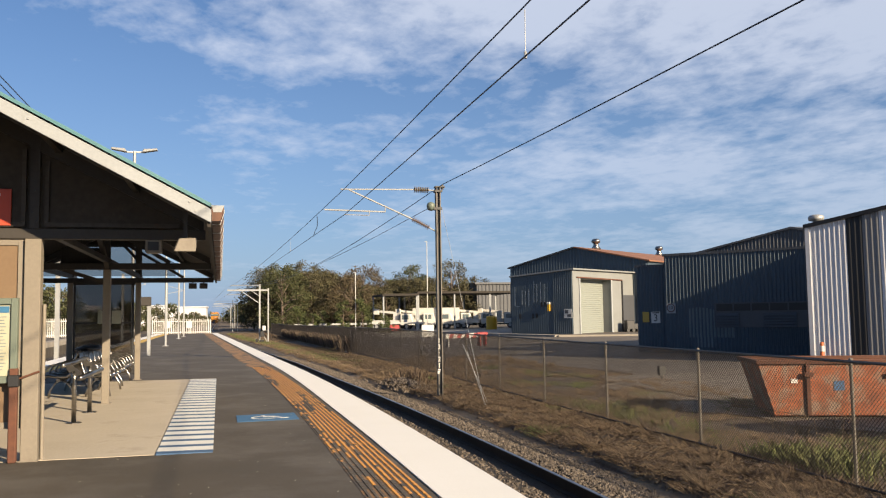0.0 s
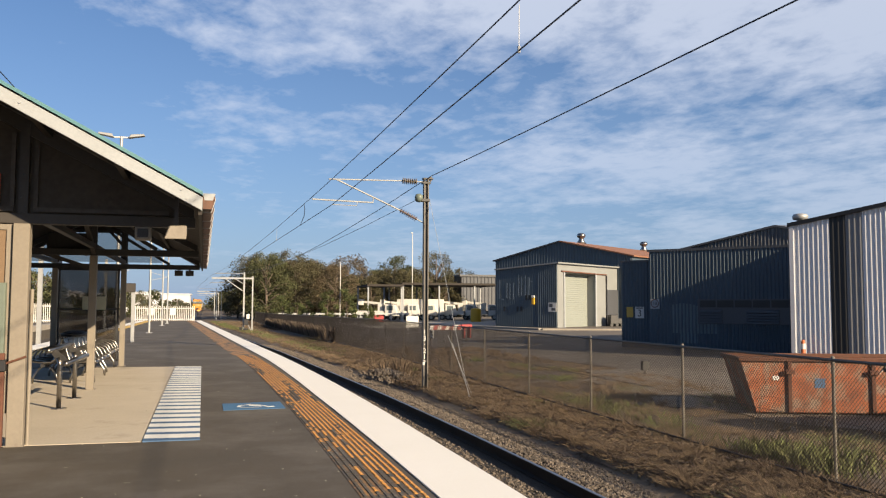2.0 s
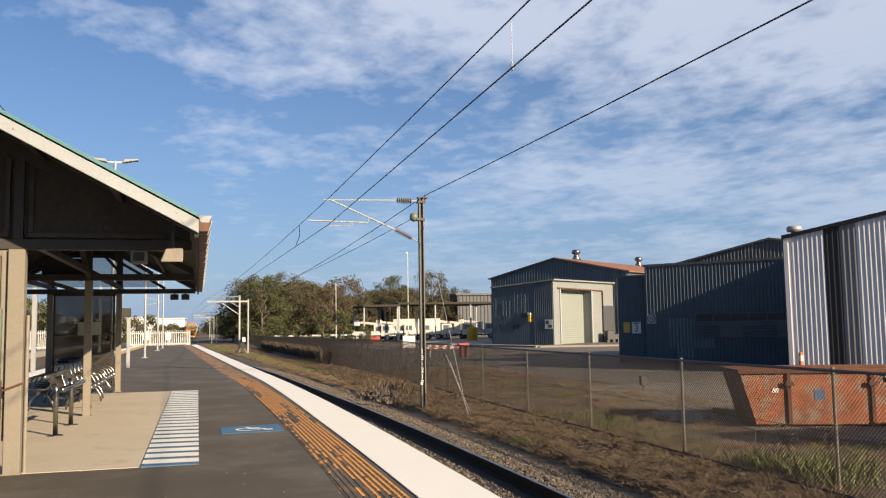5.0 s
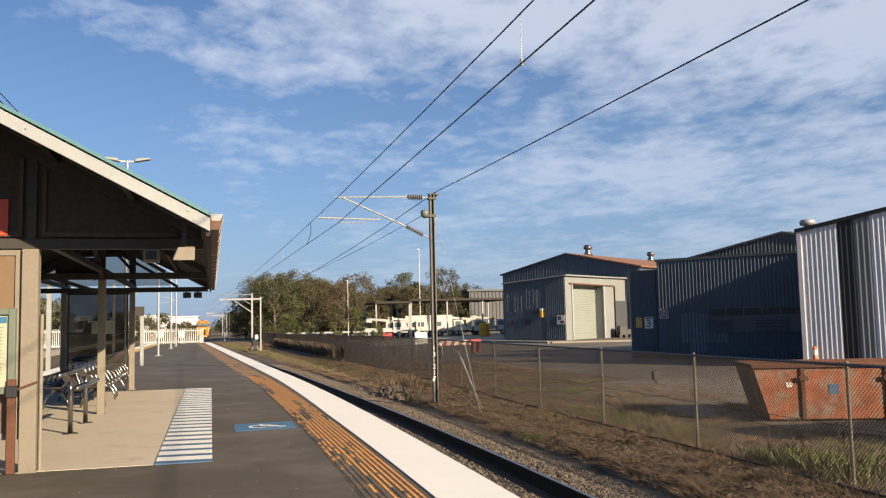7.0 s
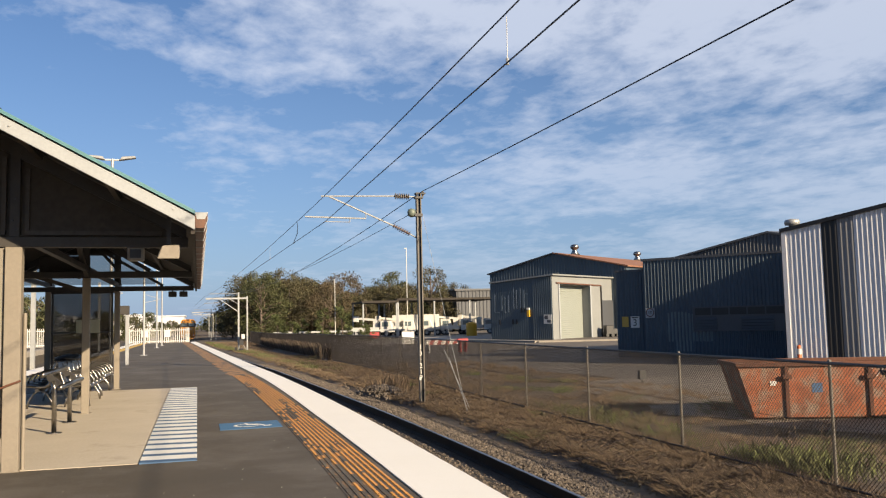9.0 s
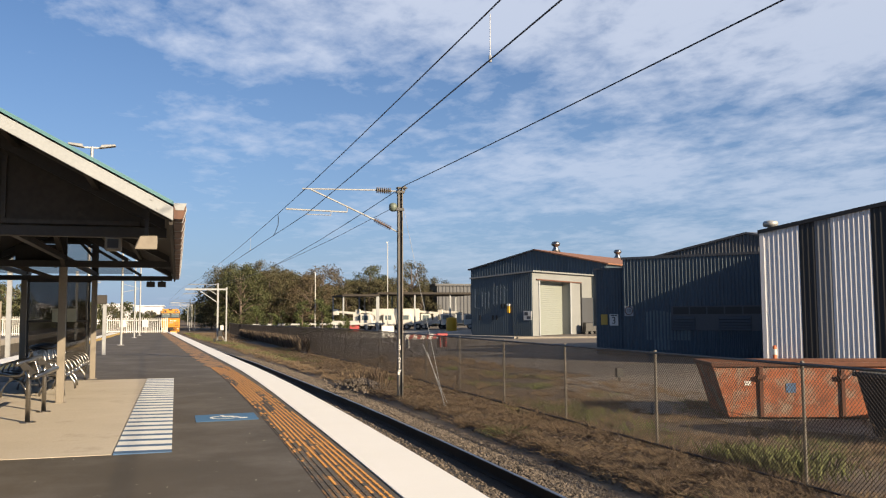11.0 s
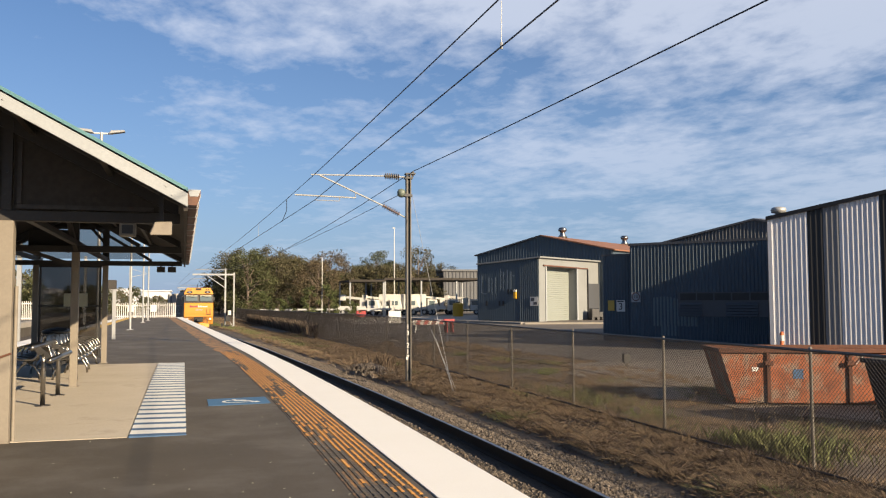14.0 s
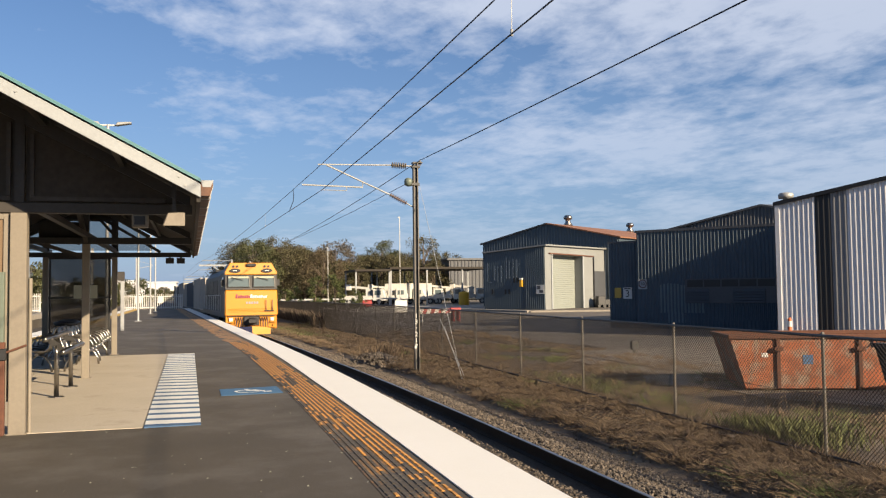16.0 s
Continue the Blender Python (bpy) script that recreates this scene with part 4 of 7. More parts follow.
# the striped shed stands forward of the slate one and shades its wall
C4, NEAR = (24.75, 32.6), 0.87


def fore(s, t, z):
    """A place on the striped shed: s along its wall, t into it, at height z."""
    p = Vector((*C4, 0)) + WA * s + NI * t
    return (p.x, p.y, z)


front3 = thing("striped_shed", "tall sheet metal shed with silver, black and charcoal wall panels", "shed")
top3 = lambda u: 5.18 + 0.172 * u
o3 = C4
runs = [(0.0, 1.85, 0), (1.85, 2.6, 1), (2.6, 3.35, 2), (3.35, 5.15, 0), (5.15, 5.95, 1), (5.95, 8.2, 0), (8.2, 9.0, 1), (9.0, 9.8, 2), (9.8, 16, 0)]
for a, b, k in runs:
    part("wall_panel", ribbed(o3, -WA, -NI, a * NEAR, b * NEAR, BASE - 0.3, top3, 0.205, 0.014, 0.2), (SHED_GREY, SHED_BLACK, SHED_MID)[k], front3, ("silver", "black", "charcoal")[k] + " ribbed sheet panel")
s = Shape().prism([fore(0, 0.03, BASE - 0.3), fore(-16, 0.03, BASE - 0.3), fore(-16, 0.03, top3(16)), fore(0, 0.03, top3(0))], NI * 9)
part("wall", s, SHED_GREY, front3)
part("corner_trim", Shape().prism([fore(0.06, -0.07, BASE - 0.3), fore(-0.12, -0.07, BASE - 0.3), fore(-0.12, 0.02, BASE - 0.3), fore(0.06, 0.02, BASE - 0.3)], (0, 0, top3(0) - BASE + 0.3)), SHED_GREY, front3)
s = Shape()
slab_between(s, [fore(0.12, -0.12, top3(-0.2) + 0.12), fore(-16.4, -0.12, top3(16.4) + 0.12), fore(-16.4, 9.2, top3(16.4) + 0.12), fore(0.12, 9.2, top3(-0.2) + 0.12)], 0.17)
part("roof", s, SHED_BLACK, front3, "dark roof edge")
s = Shape()
s.smooth = True
s.lathe(fore(-0.35, 0.3, top3(0.35) + 0.1), [(0.14, 0), (0.14, 0.07), (0.31, 0.1), (0.34, 0.24), (0.29, 0.33), (0.09, 0.37)], 16)
part("roof_vent", s, GALV, front3)

# low slate shed beside it, its wall set back a little
shed2 = thing("slate_shed", "slate blue corrugated shed with a louvred window band", "shed")
P2, S2 = 0.85, 8.1
part("wall_panel", ribbed(wal(0, P2, 0), WA, -NI, -0.4, S2, BASE - 0.3, lambda u: 4.7, 0.2, 0.04), SHED_BLUE, shed2)
part("wall_panel", ribbed(wal(0, P2 + 0.35, 0), WA, -NI, S2, 10.0, BASE - 0.3, lambda u: 4.15, 0.2, 0.04), SHED_BLUE, shed2)
part("wall", Shape().prism([wal(-0.4, P2 + 0.03, BASE - 0.3), wal(S2, P2 + 0.03, BASE - 0.3), wal(S2, P2 + 0.03, 4.66), wal(-0.4, P2 + 0.03, 4.66)], NI * 9 - WA * 4), SHED_BLUE, shed2)
part("wall", Shape().prism([wal(S2 + 0.02, P2 + 0.4, BASE - 0.3), wal(10.0, P2 + 0.4, BASE - 0.3), wal(10.0, P2 + 0.4, 4.12), wal(S2 + 0.02, P2 + 0.4, 4.12)], NI * 9 - WA * 4), SHED_BLUE, shed2)
s = Shape()
slab_between(s, [wal(-0.2, P2 - 0.07, 4.80), wal(S2 + 0.08, P2 - 0.07, 4.80), wal(S2 - 4, 9.4, 4.80), wal(-4, 9.4, 4.80)], 0.14)
part("roof", s, SHED_DARK, shed2)
s = Shape()
slab_between(s, [wal(S2 + 0.16, P2 + 0.28, 4.24), wal(10.08, P2 + 0.28, 4.24), wal(6, 9.4, 4.24), wal(S2 - 4 + 0.16, 9.4, 4.24)], 0.12)
part("roof", s, SHED_DARK, shed2)
for s0, s1, z0, z1, mt in ((4.2, 6.75, 0.05, 1.62, PATCH_GREY), (5.3, 6.3, -0.5, 0.06, PATCH_GREY), (0.1, 4.2, -0.35, 0.55, PATCH_DARK), (6.85, 7.45, -0.6, 1.15, PATCH_DARK)):
    part("painted_patch", ribbed(wal(0, P2 - 0.004, 0), WA, -NI, s0, s1, z0, lambda u: z1 + 0.1 * math.sin(u * 2.3), 0.2, 0.04), mt, shed2, "patch of fresher paint over the ribs")
win = tagged(new("louvre_window"), "dark louvred window band in a flat metal frame")
win.parent = shed2
T2 = P2 - 0.06
part("frame", Shape().prism([wal(0.3, T2, 1.95), wal(5.25, T2, 1.95), wal(5.25, T2, 0.6), wal(0.3, T2, 0.6)], -NI * 0.03), SHED_DARK, win)
for i in range(5):
    t0, t1 = 0.4 + i * 0.96, 1.28 + i * 0.96
    part("pane", Shape().prism([wal(t0, T2 - 0.032, 1.88), wal(t1, T2 - 0.032, 1.88), wal(t1, T2 - 0.032, 1.5), wal(t0, T2 - 0.032, 1.5)], -NI * 0.02), BLACK, win)
for t0, t1 in ((3.9, 5.15), (0.9, 2.6)):
    for i in range(5):
        z = 0.66 + i * 0.15
        part("slat", Shape().hexa([wal(t0, T2 - 0.035, z), wal(t1, T2 - 0.035, z), wal(t1, T2 - 0.11, z - 0.03), wal(t0, T2 - 0.11, z - 0.03), wal(t0, T2 - 0.035, z + 0.1), wal(t1, T2 - 0.035, z + 0.1), wal(t1, T2 - 0.09, z + 0.05), wal(t0, T2 - 0.09, z + 0.05)]), SHED_DARK, win)
back2 = thing("gabled_shed", "dark gabled corrugated shed roof behind the slate shed", "shed")
gz = lambda u: 6.42 - abs(u - 3.0) * (0.205 if u > 3 else 0.22)
part("wall_panel", ribbed(wal(0, 8, 0), WA, -NI, 0.2, 9.2, BASE, gz, 0.22, 0.04), SHED_DARK, back2)
part("wall", Shape().prism([wal(0.2, 8.03, BASE), wal(9.2, 8.03, BASE), wal(9.2, 8.03, gz(9.2)), wal(3.0, 8.03, gz(3.0)), wal(0.2, 8.03, gz(0.2))], NI * 12 - WA * 8), SHED_DARK, back2)
for u0, u1 in ((0.0, 3.0), (3.0, 9.5)):
    s = Shape()
    slab_between(s, [wal(u0, 7.85, gz(u0) + 0.1), wal(u1, 7.85, gz(u1) + 0.1), wal(u1 - 8, 20, gz(u1) + 0.1), wal(u0 - 8, 20, gz(u0) + 0.1)], 0.12)
    part("roof", s, SHED_DARK, back2)
# plates of the yard doors
yd = thing("door_number_sign", "white square sign with a black number three on the slate shed", "sign", at=facing(8.84, P2 + 0.3, 0.85))
part("plate", Shape().box(-0.27, 0.27, -0.03, 0.0, 0.0, 0.66), WHITE, yd)
part("header_bar", Shape().box(-0.2, 0.2, -0.036, -0.031, 0.56, 0.62), BLACK, yd)
words("3", 0.58, BLACK, "numeral", yd, pose(0.0, -0.034, 0.28, 90))
ys_ = thing("warning_plate", "small faded yellow warning plate on the slate shed", "sign", at=facing(9.45, P2 + 0.3, 0.9))
part("plate", Shape().box(-0.2, 0.2, -0.03, 0.0, 0.0, 0.6), YELLOW_LINE, ys_)
sp = thing("speed_sign", "pale square speed sign on the shed corner", "sign", at=facing(7.75, P2 - 0.045, 1.4))
part("plate", Shape().box(-0.27, 0.27, -0.03, 0.0, 0.0, 0.56), BARGE, sp)
s = Shape()
for k in range(16):
    a0, a1 = radians(k * 22.5), radians(k * 22.5 + 22.5)
    s.face(*[(r * math.cos(a), -0.034, 0.31 + r * math.sin(a)) for r, a in ((0.2, a0), (0.25, a0), (0.25, a1), (0.2, a1))])
part("ring", s, RUST, sp)
words("10", 0.26, BLACK, "numeral", sp, pose(0.0, -0.035, 0.31, 90))
cone_post = thing("orange_bollard", "orange bollard with white band standing by the striped shed", "bollard", at=Matrix.Translation(fore(-0.55, -0.55, BASE)))
s = Shape()
s.smooth = True
s.lathe((0, 0, 0), [(0.15, 0), (0.1, 0.06), (0.085, 0.92), (0.06, 1.0)], 14)
part("body", s, HI_VIS, cone_post)
part("band", Shape().lathe((0, 0, 0), [(0.1, 0.6), (0.098, 0.84)], 14), WHITE, cone_post)

# workshop with the roller door
K = (36.4, 86.8)
shop = thing("workshop_building", "slate corrugated workshop with pale portal and cream roller door", "building")
zt = lambda u: 6.2 - 0.065 * u
part("wall_panel", ribbed(K, AY, -AX, 0.0, 2.55, BASE - 0.4, zt, 0.26, 0.05), SHED_BLUE, shop)
part("wall_panel", ribbed(K, AY, -AX, 2.55, 8.2, BASE - 0.4, zt, 0.3, 0.012), SHED_BLUE, shop)


def front_wall(s0, s1, z0, z1, mat, label=""):
    part("front_wall", Shape().prism([on(K, s0, 0.05, z0), on(K, s1, 0.05, z0), on(K, s1, 0.05, z1), on(K, s0, 0.05, z1)], AY * 0.3), mat, shop, label)


front_wall(0.0, 1.6, BASE - 0.4, 6.15, SHED_PALE, "pale sheet metal wall")
front_wall(8.6, 14.4, BASE - 0.4, 6.15, SHED_PALE, "pale sheet metal wall")
front_wall(1.6, 8.6, 5.25, 6.15, SHED_PALE, "pale sheet metal wall")
REC = 1.15
part("annex_wall", Shape().prism([on(K, 0.06, REC + 0.4, BASE), on(K, 14.4, REC + 0.4, BASE), on(K, 14.4, REC + 0.4, 5.6), on(K, 0.06, REC + 0.4, 5.6)], AY * 6.5), SHED_DARK, shop)
rd = part("roller_door", Shape().prism([on(K, 1.6, REC, BASE), on(K, 8.6, REC, BASE), on(K, 8.6, REC, 5.3), on(K, 1.6, REC, 5.3)], AY * 0.04), DOOR_CREAM, shop, "cream slatted roller door, closed")
for i in range(26):
    z0, z1 = BASE + 6.1 * i / 26, BASE + 6.1 * (i + 1) / 26
    part("slat", Shape().hexa([on(K, 1.62, REC - 0.05, z0), on(K, 8.58, REC - 0.05, z0), on(K, 8.58, REC - 0.01, z0), on(K, 1.62, REC - 0.01, z0), on(K, 1.62, REC - 0.065, z1 - 0.03), on(K, 8.58, REC - 0.065, z1 - 0.03), on(K, 8.58, REC - 0.01, z1), on(K, 1.62, REC - 0.01, z1)]), DOOR_CREAM, rd)
for a, b in ((1.5, 1.6), (8.6, 8.7)):
    part("reveal", Shape().prism([on(K, a, 0.35, BASE), on(K, b, 0.35, BASE), on(K, b, 0.35, 5.3), on(K, a, 0.35, 5.3)], AY * (REC + 0.04)), SHED_PALE, rd)
part("reveal", Shape().prism([on(K, 1.6, 0.35, 5.2), on(K, 8.6, 0.35, 5.2), on(K, 8.6, 0.35, 5.3), on(K, 1.6, 0.35, 5.3)], AY * (REC - 0.4)), SHED_PALE, rd)
for a, b in ((1.4, 1.62), (8.58, 8.85)):
    part("door_frame", Shape().prism([on(K, a, -0.05, BASE), on(K, b, -0.05, BASE), on(K, b, -0.05, 5.4), on(K, a, -0.05, 5.4)], AY * 0.095), BARGE, rd)
part("door_head", Shape().prism([on(K, 0.9, -0.1, 5.32), on(K, 11.3, -0.1, 5.22), on(K, 11.3, -0.1, 5.34), on(K, 0.9, -0.1, 5.46)], AY * 0.15), RUST, rd, "rust streaked door head")
part("post", Shape().prism([on(K, 11.2, -0.1, BASE), on(K, 11.35, -0.1, BASE), on(K, 11.35, -0.1, 5.2), on(K, 11.2, -0.1, 5.2)], AY * 0.15), STEEL_DARK, shop)
s = Shape()
s.tube([on(K, 2.9, REC - 0.16, 2.2), on(K, 2.9, REC - 0.06, 2.2)], 0.22, 14)
part("door_wheel", s, STEEL_DARK, rd)
part("side_panel", Shape().prism([on(K, 11.4, -0.08, BASE), on(K, 14.3, -0.08, BASE), on(K, 14.3, -0.08, 3.5), on(K, 11.4, -0.08, 3.5)], AY * 0.1), SHED_DARK, shop, "dark lower wall sheet")
s = Shape()
slab_between(s, [on(K, -0.25, -0.3, 6.36), on(K, 14.6, -0.3, 6.36), on(K, 14.6, 8.3, 5.8), on(K, -0.25, 8.3, 5.8)], 0.16)
part("annex_roof", s, SHED_PALE, shop, "pale roof trim")
K2 = (37.12, 110.0)
hz = lambda u: 9.85 - abs(u - 10.2) * 0.215


def rear(u, t, z):
    p = Vector((*K2, 0)) - AY * u + AX * t
    return (p.x, p.y, z)


part("gable_wall", ribbed(K2, -AY, -AX, 0.0, 20.3, BASE, hz, 0.42, 0.06), SHED_BLUE, shop)
part("wall", Shape().prism([rear(0, 0.06, BASE), rear(20.3, 0.06, BASE), rear(20.3, 0.06, hz(20.3)), rear(10.2, 0.06, hz(10.2)), rear(0, 0.06, hz(0))], AX * 34), SHED_BLUE, shop)
for u0, u1, mt in ((-0.3, 10.2, SHED_DARK), (10.2, 20.7, ROOF_RUST)):
    s = Shape()
    slab_between(s, [rear(u0, -0.3, hz(u0) + 0.12), rear(u1, -0.3, hz(u1) + 0.12), rear(u1, 34.5, hz(u1) + 0.12), rear(u0, 34.5, hz(u0) + 0.12)], 0.16)
    part("roof", s, mt, shop, "rusty corrugated roof" if mt is ROOF_RUST else "")
for t in (5.5, 24.5):
    s = Shape()
    s.smooth = True
    o = rear(10.2, t, 9.8)
    s.lathe(o, [(0.8, -0.1), (0.36, 0.6), (0.32, 0.85), (0.55, 0.98), (0.6, 1.25), (0.42, 1.48), (0.1, 1.52)], 16)
    part("roof_vent", s, CHROME, shop, "turbine roof vent")
# pale painted tags on the side wall, kept as bars
for t0, w, z0, h in ((7.6, 0.16, 2.3, 2.2), (7.1, 0.5, 2.2, 0.12), (6.6, 0.14, 2.4, 1.8), (6.2, 0.12, 2.2, 1.9), (5.7, 0.16, 2.2, 2.0), (5.0, 0.12, 2.6, 2.6), (4.6, 0.12, 2.6, 2.2), (4.1, 0.12, 2.6, 2.4), (3.6, 0.14, 2.6, 2.2), (3.2, 0.3, 4.2, 0.12)):
    s = Shape()
    s.prism([on(K, -0.06, t0, z0), on(K, -0.06, t0 + w, z0 + 0.1), on(K, -0.06, t0 + w * 0.7, z0 + h), on(K, -0.06, t0 - w * 0.2, z0 + h * 0.95)], -AX * 0.01)
    part("painted_tag", s, TAG_BLUE, shop, "faded pale painted strokes")
for t0, z0 in ((6.9, 0.9), (5.1, 0.9), (4.6, 0.9), (3.9, 2.2), (3.5, 2.2)):
    s = Shape()
    s.prism([on(K, -0.05, t0, z0), on(K, -0.05, t0 + 0.22, z0), on(K, -0.05, t0 + 0.22, z0 + 0.55), on(K, -0.05, t0, z0 + 0.55)], -AX * 0.04)
    part("vent_opening", s, BLACK, shop)
yb = thing("hose_box", "yellow and white box fixed on the workshop wall", "box", at=Matrix.Translation(on(K, -0.05, 3.05, 1.7)) @ pose(0, 0, 0, 0, 0, 36 - 90))
part("case", Shape().box(-0.17, 0.17, -0.2, 0.0, 0.0, 0.75), TANK_YELLOW, yb, bevel=0.03)
part("cap", Shape().box(-0.19, 0.19, -0.22, 0.0, 0.76, 1.0), WHITE, yb, bevel=0.03)
ws = thing("arrow_sign", "small white sign with dark marks on the workshop wall", "sign", at=Matrix.Translation(on(K, -0.06, 0.6, 0.9)) @ pose(0, 0, 0, 0, 0, 36 - 90))
part("plate", Shape().box(-0.5, 0.5, -0.04, 0.0, 0.0, 1.0), WHITE, ws)
part("mark", Shape().box(-0.4, 0.05, -0.05, -0.041, 0.5, 0.9).box(-0.1, 0.4, -0.05, -0.041, 0.12, 0.42), SHED_DARK, ws)
for s0, h in ((10.6, 1.1), (11.9, 0.7)):
    mc = thing("workshop_machine", "dark machine parked beside the roller door", "machine", "parked machines", at=Matrix.Translation(on(K, s0, -1.2, BASE)))
    part("body", Shape().box(-0.5, 0.5, -0.4, 0.4, 0.3, 0.3 + h), STEEL_DARK, mc, bevel=0.06)
    for x in (-0.35, 0.35):
        s = Shape()
        s.tube([(x, -0.42, 0.2), (x, 0.42, 0.2)], 0.2, 12)
        part("wheel", s, BLACK, mc)

# far warehouse above the canopy
far = thing("far_warehouse", "grey flat-roofed warehouse beyond the yard", "building")
part("wall", ribbed((50, 170), Vector((1, 0, 0)), Vector((0, -1, 0)), 0, 22, -1, lambda u: 7.6, 0.8, 0.1), SHED_DARK, far)
part("roof", Shape().box(49.5, 72.5, 169.6, 190, 7.6, 8.0), SHED_DARK, far)
part("side_wall", Shape().box(50, 72, 170.2, 189.6, -1, 7.6), SHED_DARK, far)

# ---- canopies, trucks and yard things ----
def canopy(x0, x1, y0, y1, z, label, fascia):
    c = thing("vehicle_canopy", label, "canopy", "yard canopies")
    part("roof", Shape().box(x0, x1, y0, y1, z, z + 0.2), SOFFIT, c)
    part("fascia", Shape().box(x0 - 0.05, x1 + 0.05, y0 - 0.2, y0 - 0.02, z - 0.02, z + 0.3), fascia, c)
    n = max(1, int((x1 - x0) / 6))
    for i in range(n + 1):
        x = x0 + 0.2 + (x1 - x0 - 0.4) * i / n
        for yy in (y0 + 0.3, y1 - 0.3):
            part("post", Shape().box(x - 0.11, x + 0.11, yy - 0.11, yy + 0.11, BASE - 0.1, z), BARGE, c)
    return c


canopy(22.6, 28.2, 128, 138, 4.45, "open-sided vehicle canopy with pale posts", SOFFIT)
canopy(28.5, 46.5, 130, 146, 4.8, "long dark roofed vehicle canopy with pale posts", SOFFIT)


def truck(at, box_colour, boxed, label):
    t = thing("utility_truck", label, "truck", "parked trucks", at=at)
    s = Shape().prism([(-1.1, 0, 0.7), (-1.1, 0, 1.5), (-1.1, 0.35, 2.5), (-1.1, 1.9, 2.55), (-1.1, 1.9, 0.7)], (2.2, 0, 0))
    cab = part("cab", s, WHITE, t, bevel=0.06)
    part("windscreen", Shape().hexa([(-0.95, 0.08, 1.6), (0.95, 0.08, 1.6), (0.95, 0.12, 1.6), (-0.95, 0.12, 1.6), (-0.9, 0.32, 2.35), (0.9, 0.32, 2.35), (0.9, 0.36, 2.35), (-0.9, 0.36, 2.35)]), GLASS_DARK, cab)
    for sx in (-1, 1):
        part("side_window", Shape().box(*sorted((sx * 1.09, sx * 1.12)), 0.6, 1.6, 1.6, 2.3), GLASS_DARK, cab)
    part("bumper", Shape().box(-1.1, 1.1, -0.12, 0.05, 0.45, 0.75), BLACK, t, bevel=0.03)
    part("chassis", Shape().box(-0.5, 0.5, 0.2, 6.4, 0.55, 0.8), BLACK, t)
    if boxed:
        part("cargo_body", Shape().box(-1.15, 1.15, 2.1, 6.5, 0.9, 3.4), box_colour, t, bevel=0.05)
    else:
        part("tray", Shape().box(-1.15, 1.15, 2.1, 6.5, 0.9, 1.5), box_colour, t, bevel=0.04)
        s = Shape().beam((0, 2.4, 2.6), (0, 6.2, 3.0), 0.35, 0.35).box(-0.4, 0.4, 2.5, 3.2, 1.5, 2.6)
        part("lift_arm", s, WHITE, t)
        part("bucket", Shape().box(-0.45, 0.45, 5.6, 6.4, 2.4, 3.3), WHITE, t, bevel=0.05)
    for y in (0.9, 4.7, 5.7):
        for sx in (-1, 1):
            s = Shape()
            s.tube([(sx * 0.75, y, 0.48), (sx * 1.1, y, 0.48)], 0.48, 16)
            w = part("wheel", s, BLACK, t)
            s = Shape()
            s.tube([(sx * 1.08, y, 0.48), (sx * 1.12, y, 0.48)], 0.26, 12)
            part("rim", s, GALV, w)
    return t


for x, y, rz, boxed, lb in ((26.6, 124, 66, False, "white utility truck with a folded lift arm"), (30.4, 126, 74, False, "white tray truck parked before the canopy"), (33.4, 127, 70, True, "white box truck parked before the canopy"),
                            (36.6, 127.5, 78, True, "white box truck parked before the canopy"), (39.6, 126, 68, False, "white service truck with a lift arm"), (43.4, 126, 62, False, "white tray truck beside the workshop")):
    truck(pose(x * 1.055, y + 7.0, BASE + 0.04, 0, 0, rz), WHITE, boxed, lb)
tank = thing("yellow_tank", "yellow upright storage tank in the yard", "tank", at=pose(37.6, 120.5, BASE))
s = Shape()
s.lathe((0, 0, 0), [(0.75, 0), (0.8, 0.1), (0.8, 1.8), (0.72, 1.95), (0.3, 2.05)], 24)
part("body", s, TANK_YELLOW, tank)
part("lid", Shape().lathe((0, 0, 2.05), [(0.3, 0), (0.3, 0.1)], 16), STEEL_DARK, tank)
red_box = thing("red_equipment_crate", "red equipment crate under the canopy", "crate", at=pose(23.6, 124, BASE))
part("body", Shape().box(-0.7, 0.7, -0.5, 0.5, 0, 0.9), RED, red_box, bevel=0.04)
wp = thing("white_sign_board", "plain white sign board on two posts behind the fence", "sign", at=pose(16.75, 72.5, BASE))
part("panel", Shape().box(-0.55, 0.55, -0.03, 0.03, 0.45, 1.5), WHITE, wp, bevel=0.01)
part("post", Shape().box(-0.4, -0.34, 0.03, 0.09, 0, 1.45), GALV, wp)
part("post", Shape().box(0.34, 0.4, 0.03, 0.09, 0, 1.45), GALV, wp)

barrier = thing("boom_barrier", "red and white striped boom barrier with a red stand", "barrier", at=pose(15.45, 61.5, BASE, 0, 0, 4))
for i in range(9):
    x0, x1 = i * 0.31, i * 0.31 + 0.31
    part("boom_band", Shape().hexa([(x0, -0.05, 0.62), (x1, -0.05, 0.62), (x1, 0.05, 0.62), (x0, 0.05, 0.62), (x0 + 0.15, -0.05, 0.95), (x1 + 0.15, -0.05, 0.95), (x1 + 0.15, 0.05, 0.95), (x0 + 0.15, 0.05, 0.95)]), RED if i % 2 else WHITE, barrier)
part("stand", Shape().box(2.7, 2.8, -0.3, 0.3, 0, 0.9).box(3.15, 3.25, -0.3, 0.3, 0, 0.9).box(2.55, 3.4, -0.14, 0.14, 0.8, 1.02), RED, barrier, bevel=0.03)
part("leg", Shape().box(0.2, 0.3, -0.3, 0.3, 0, 0.62), GALV, barrier)
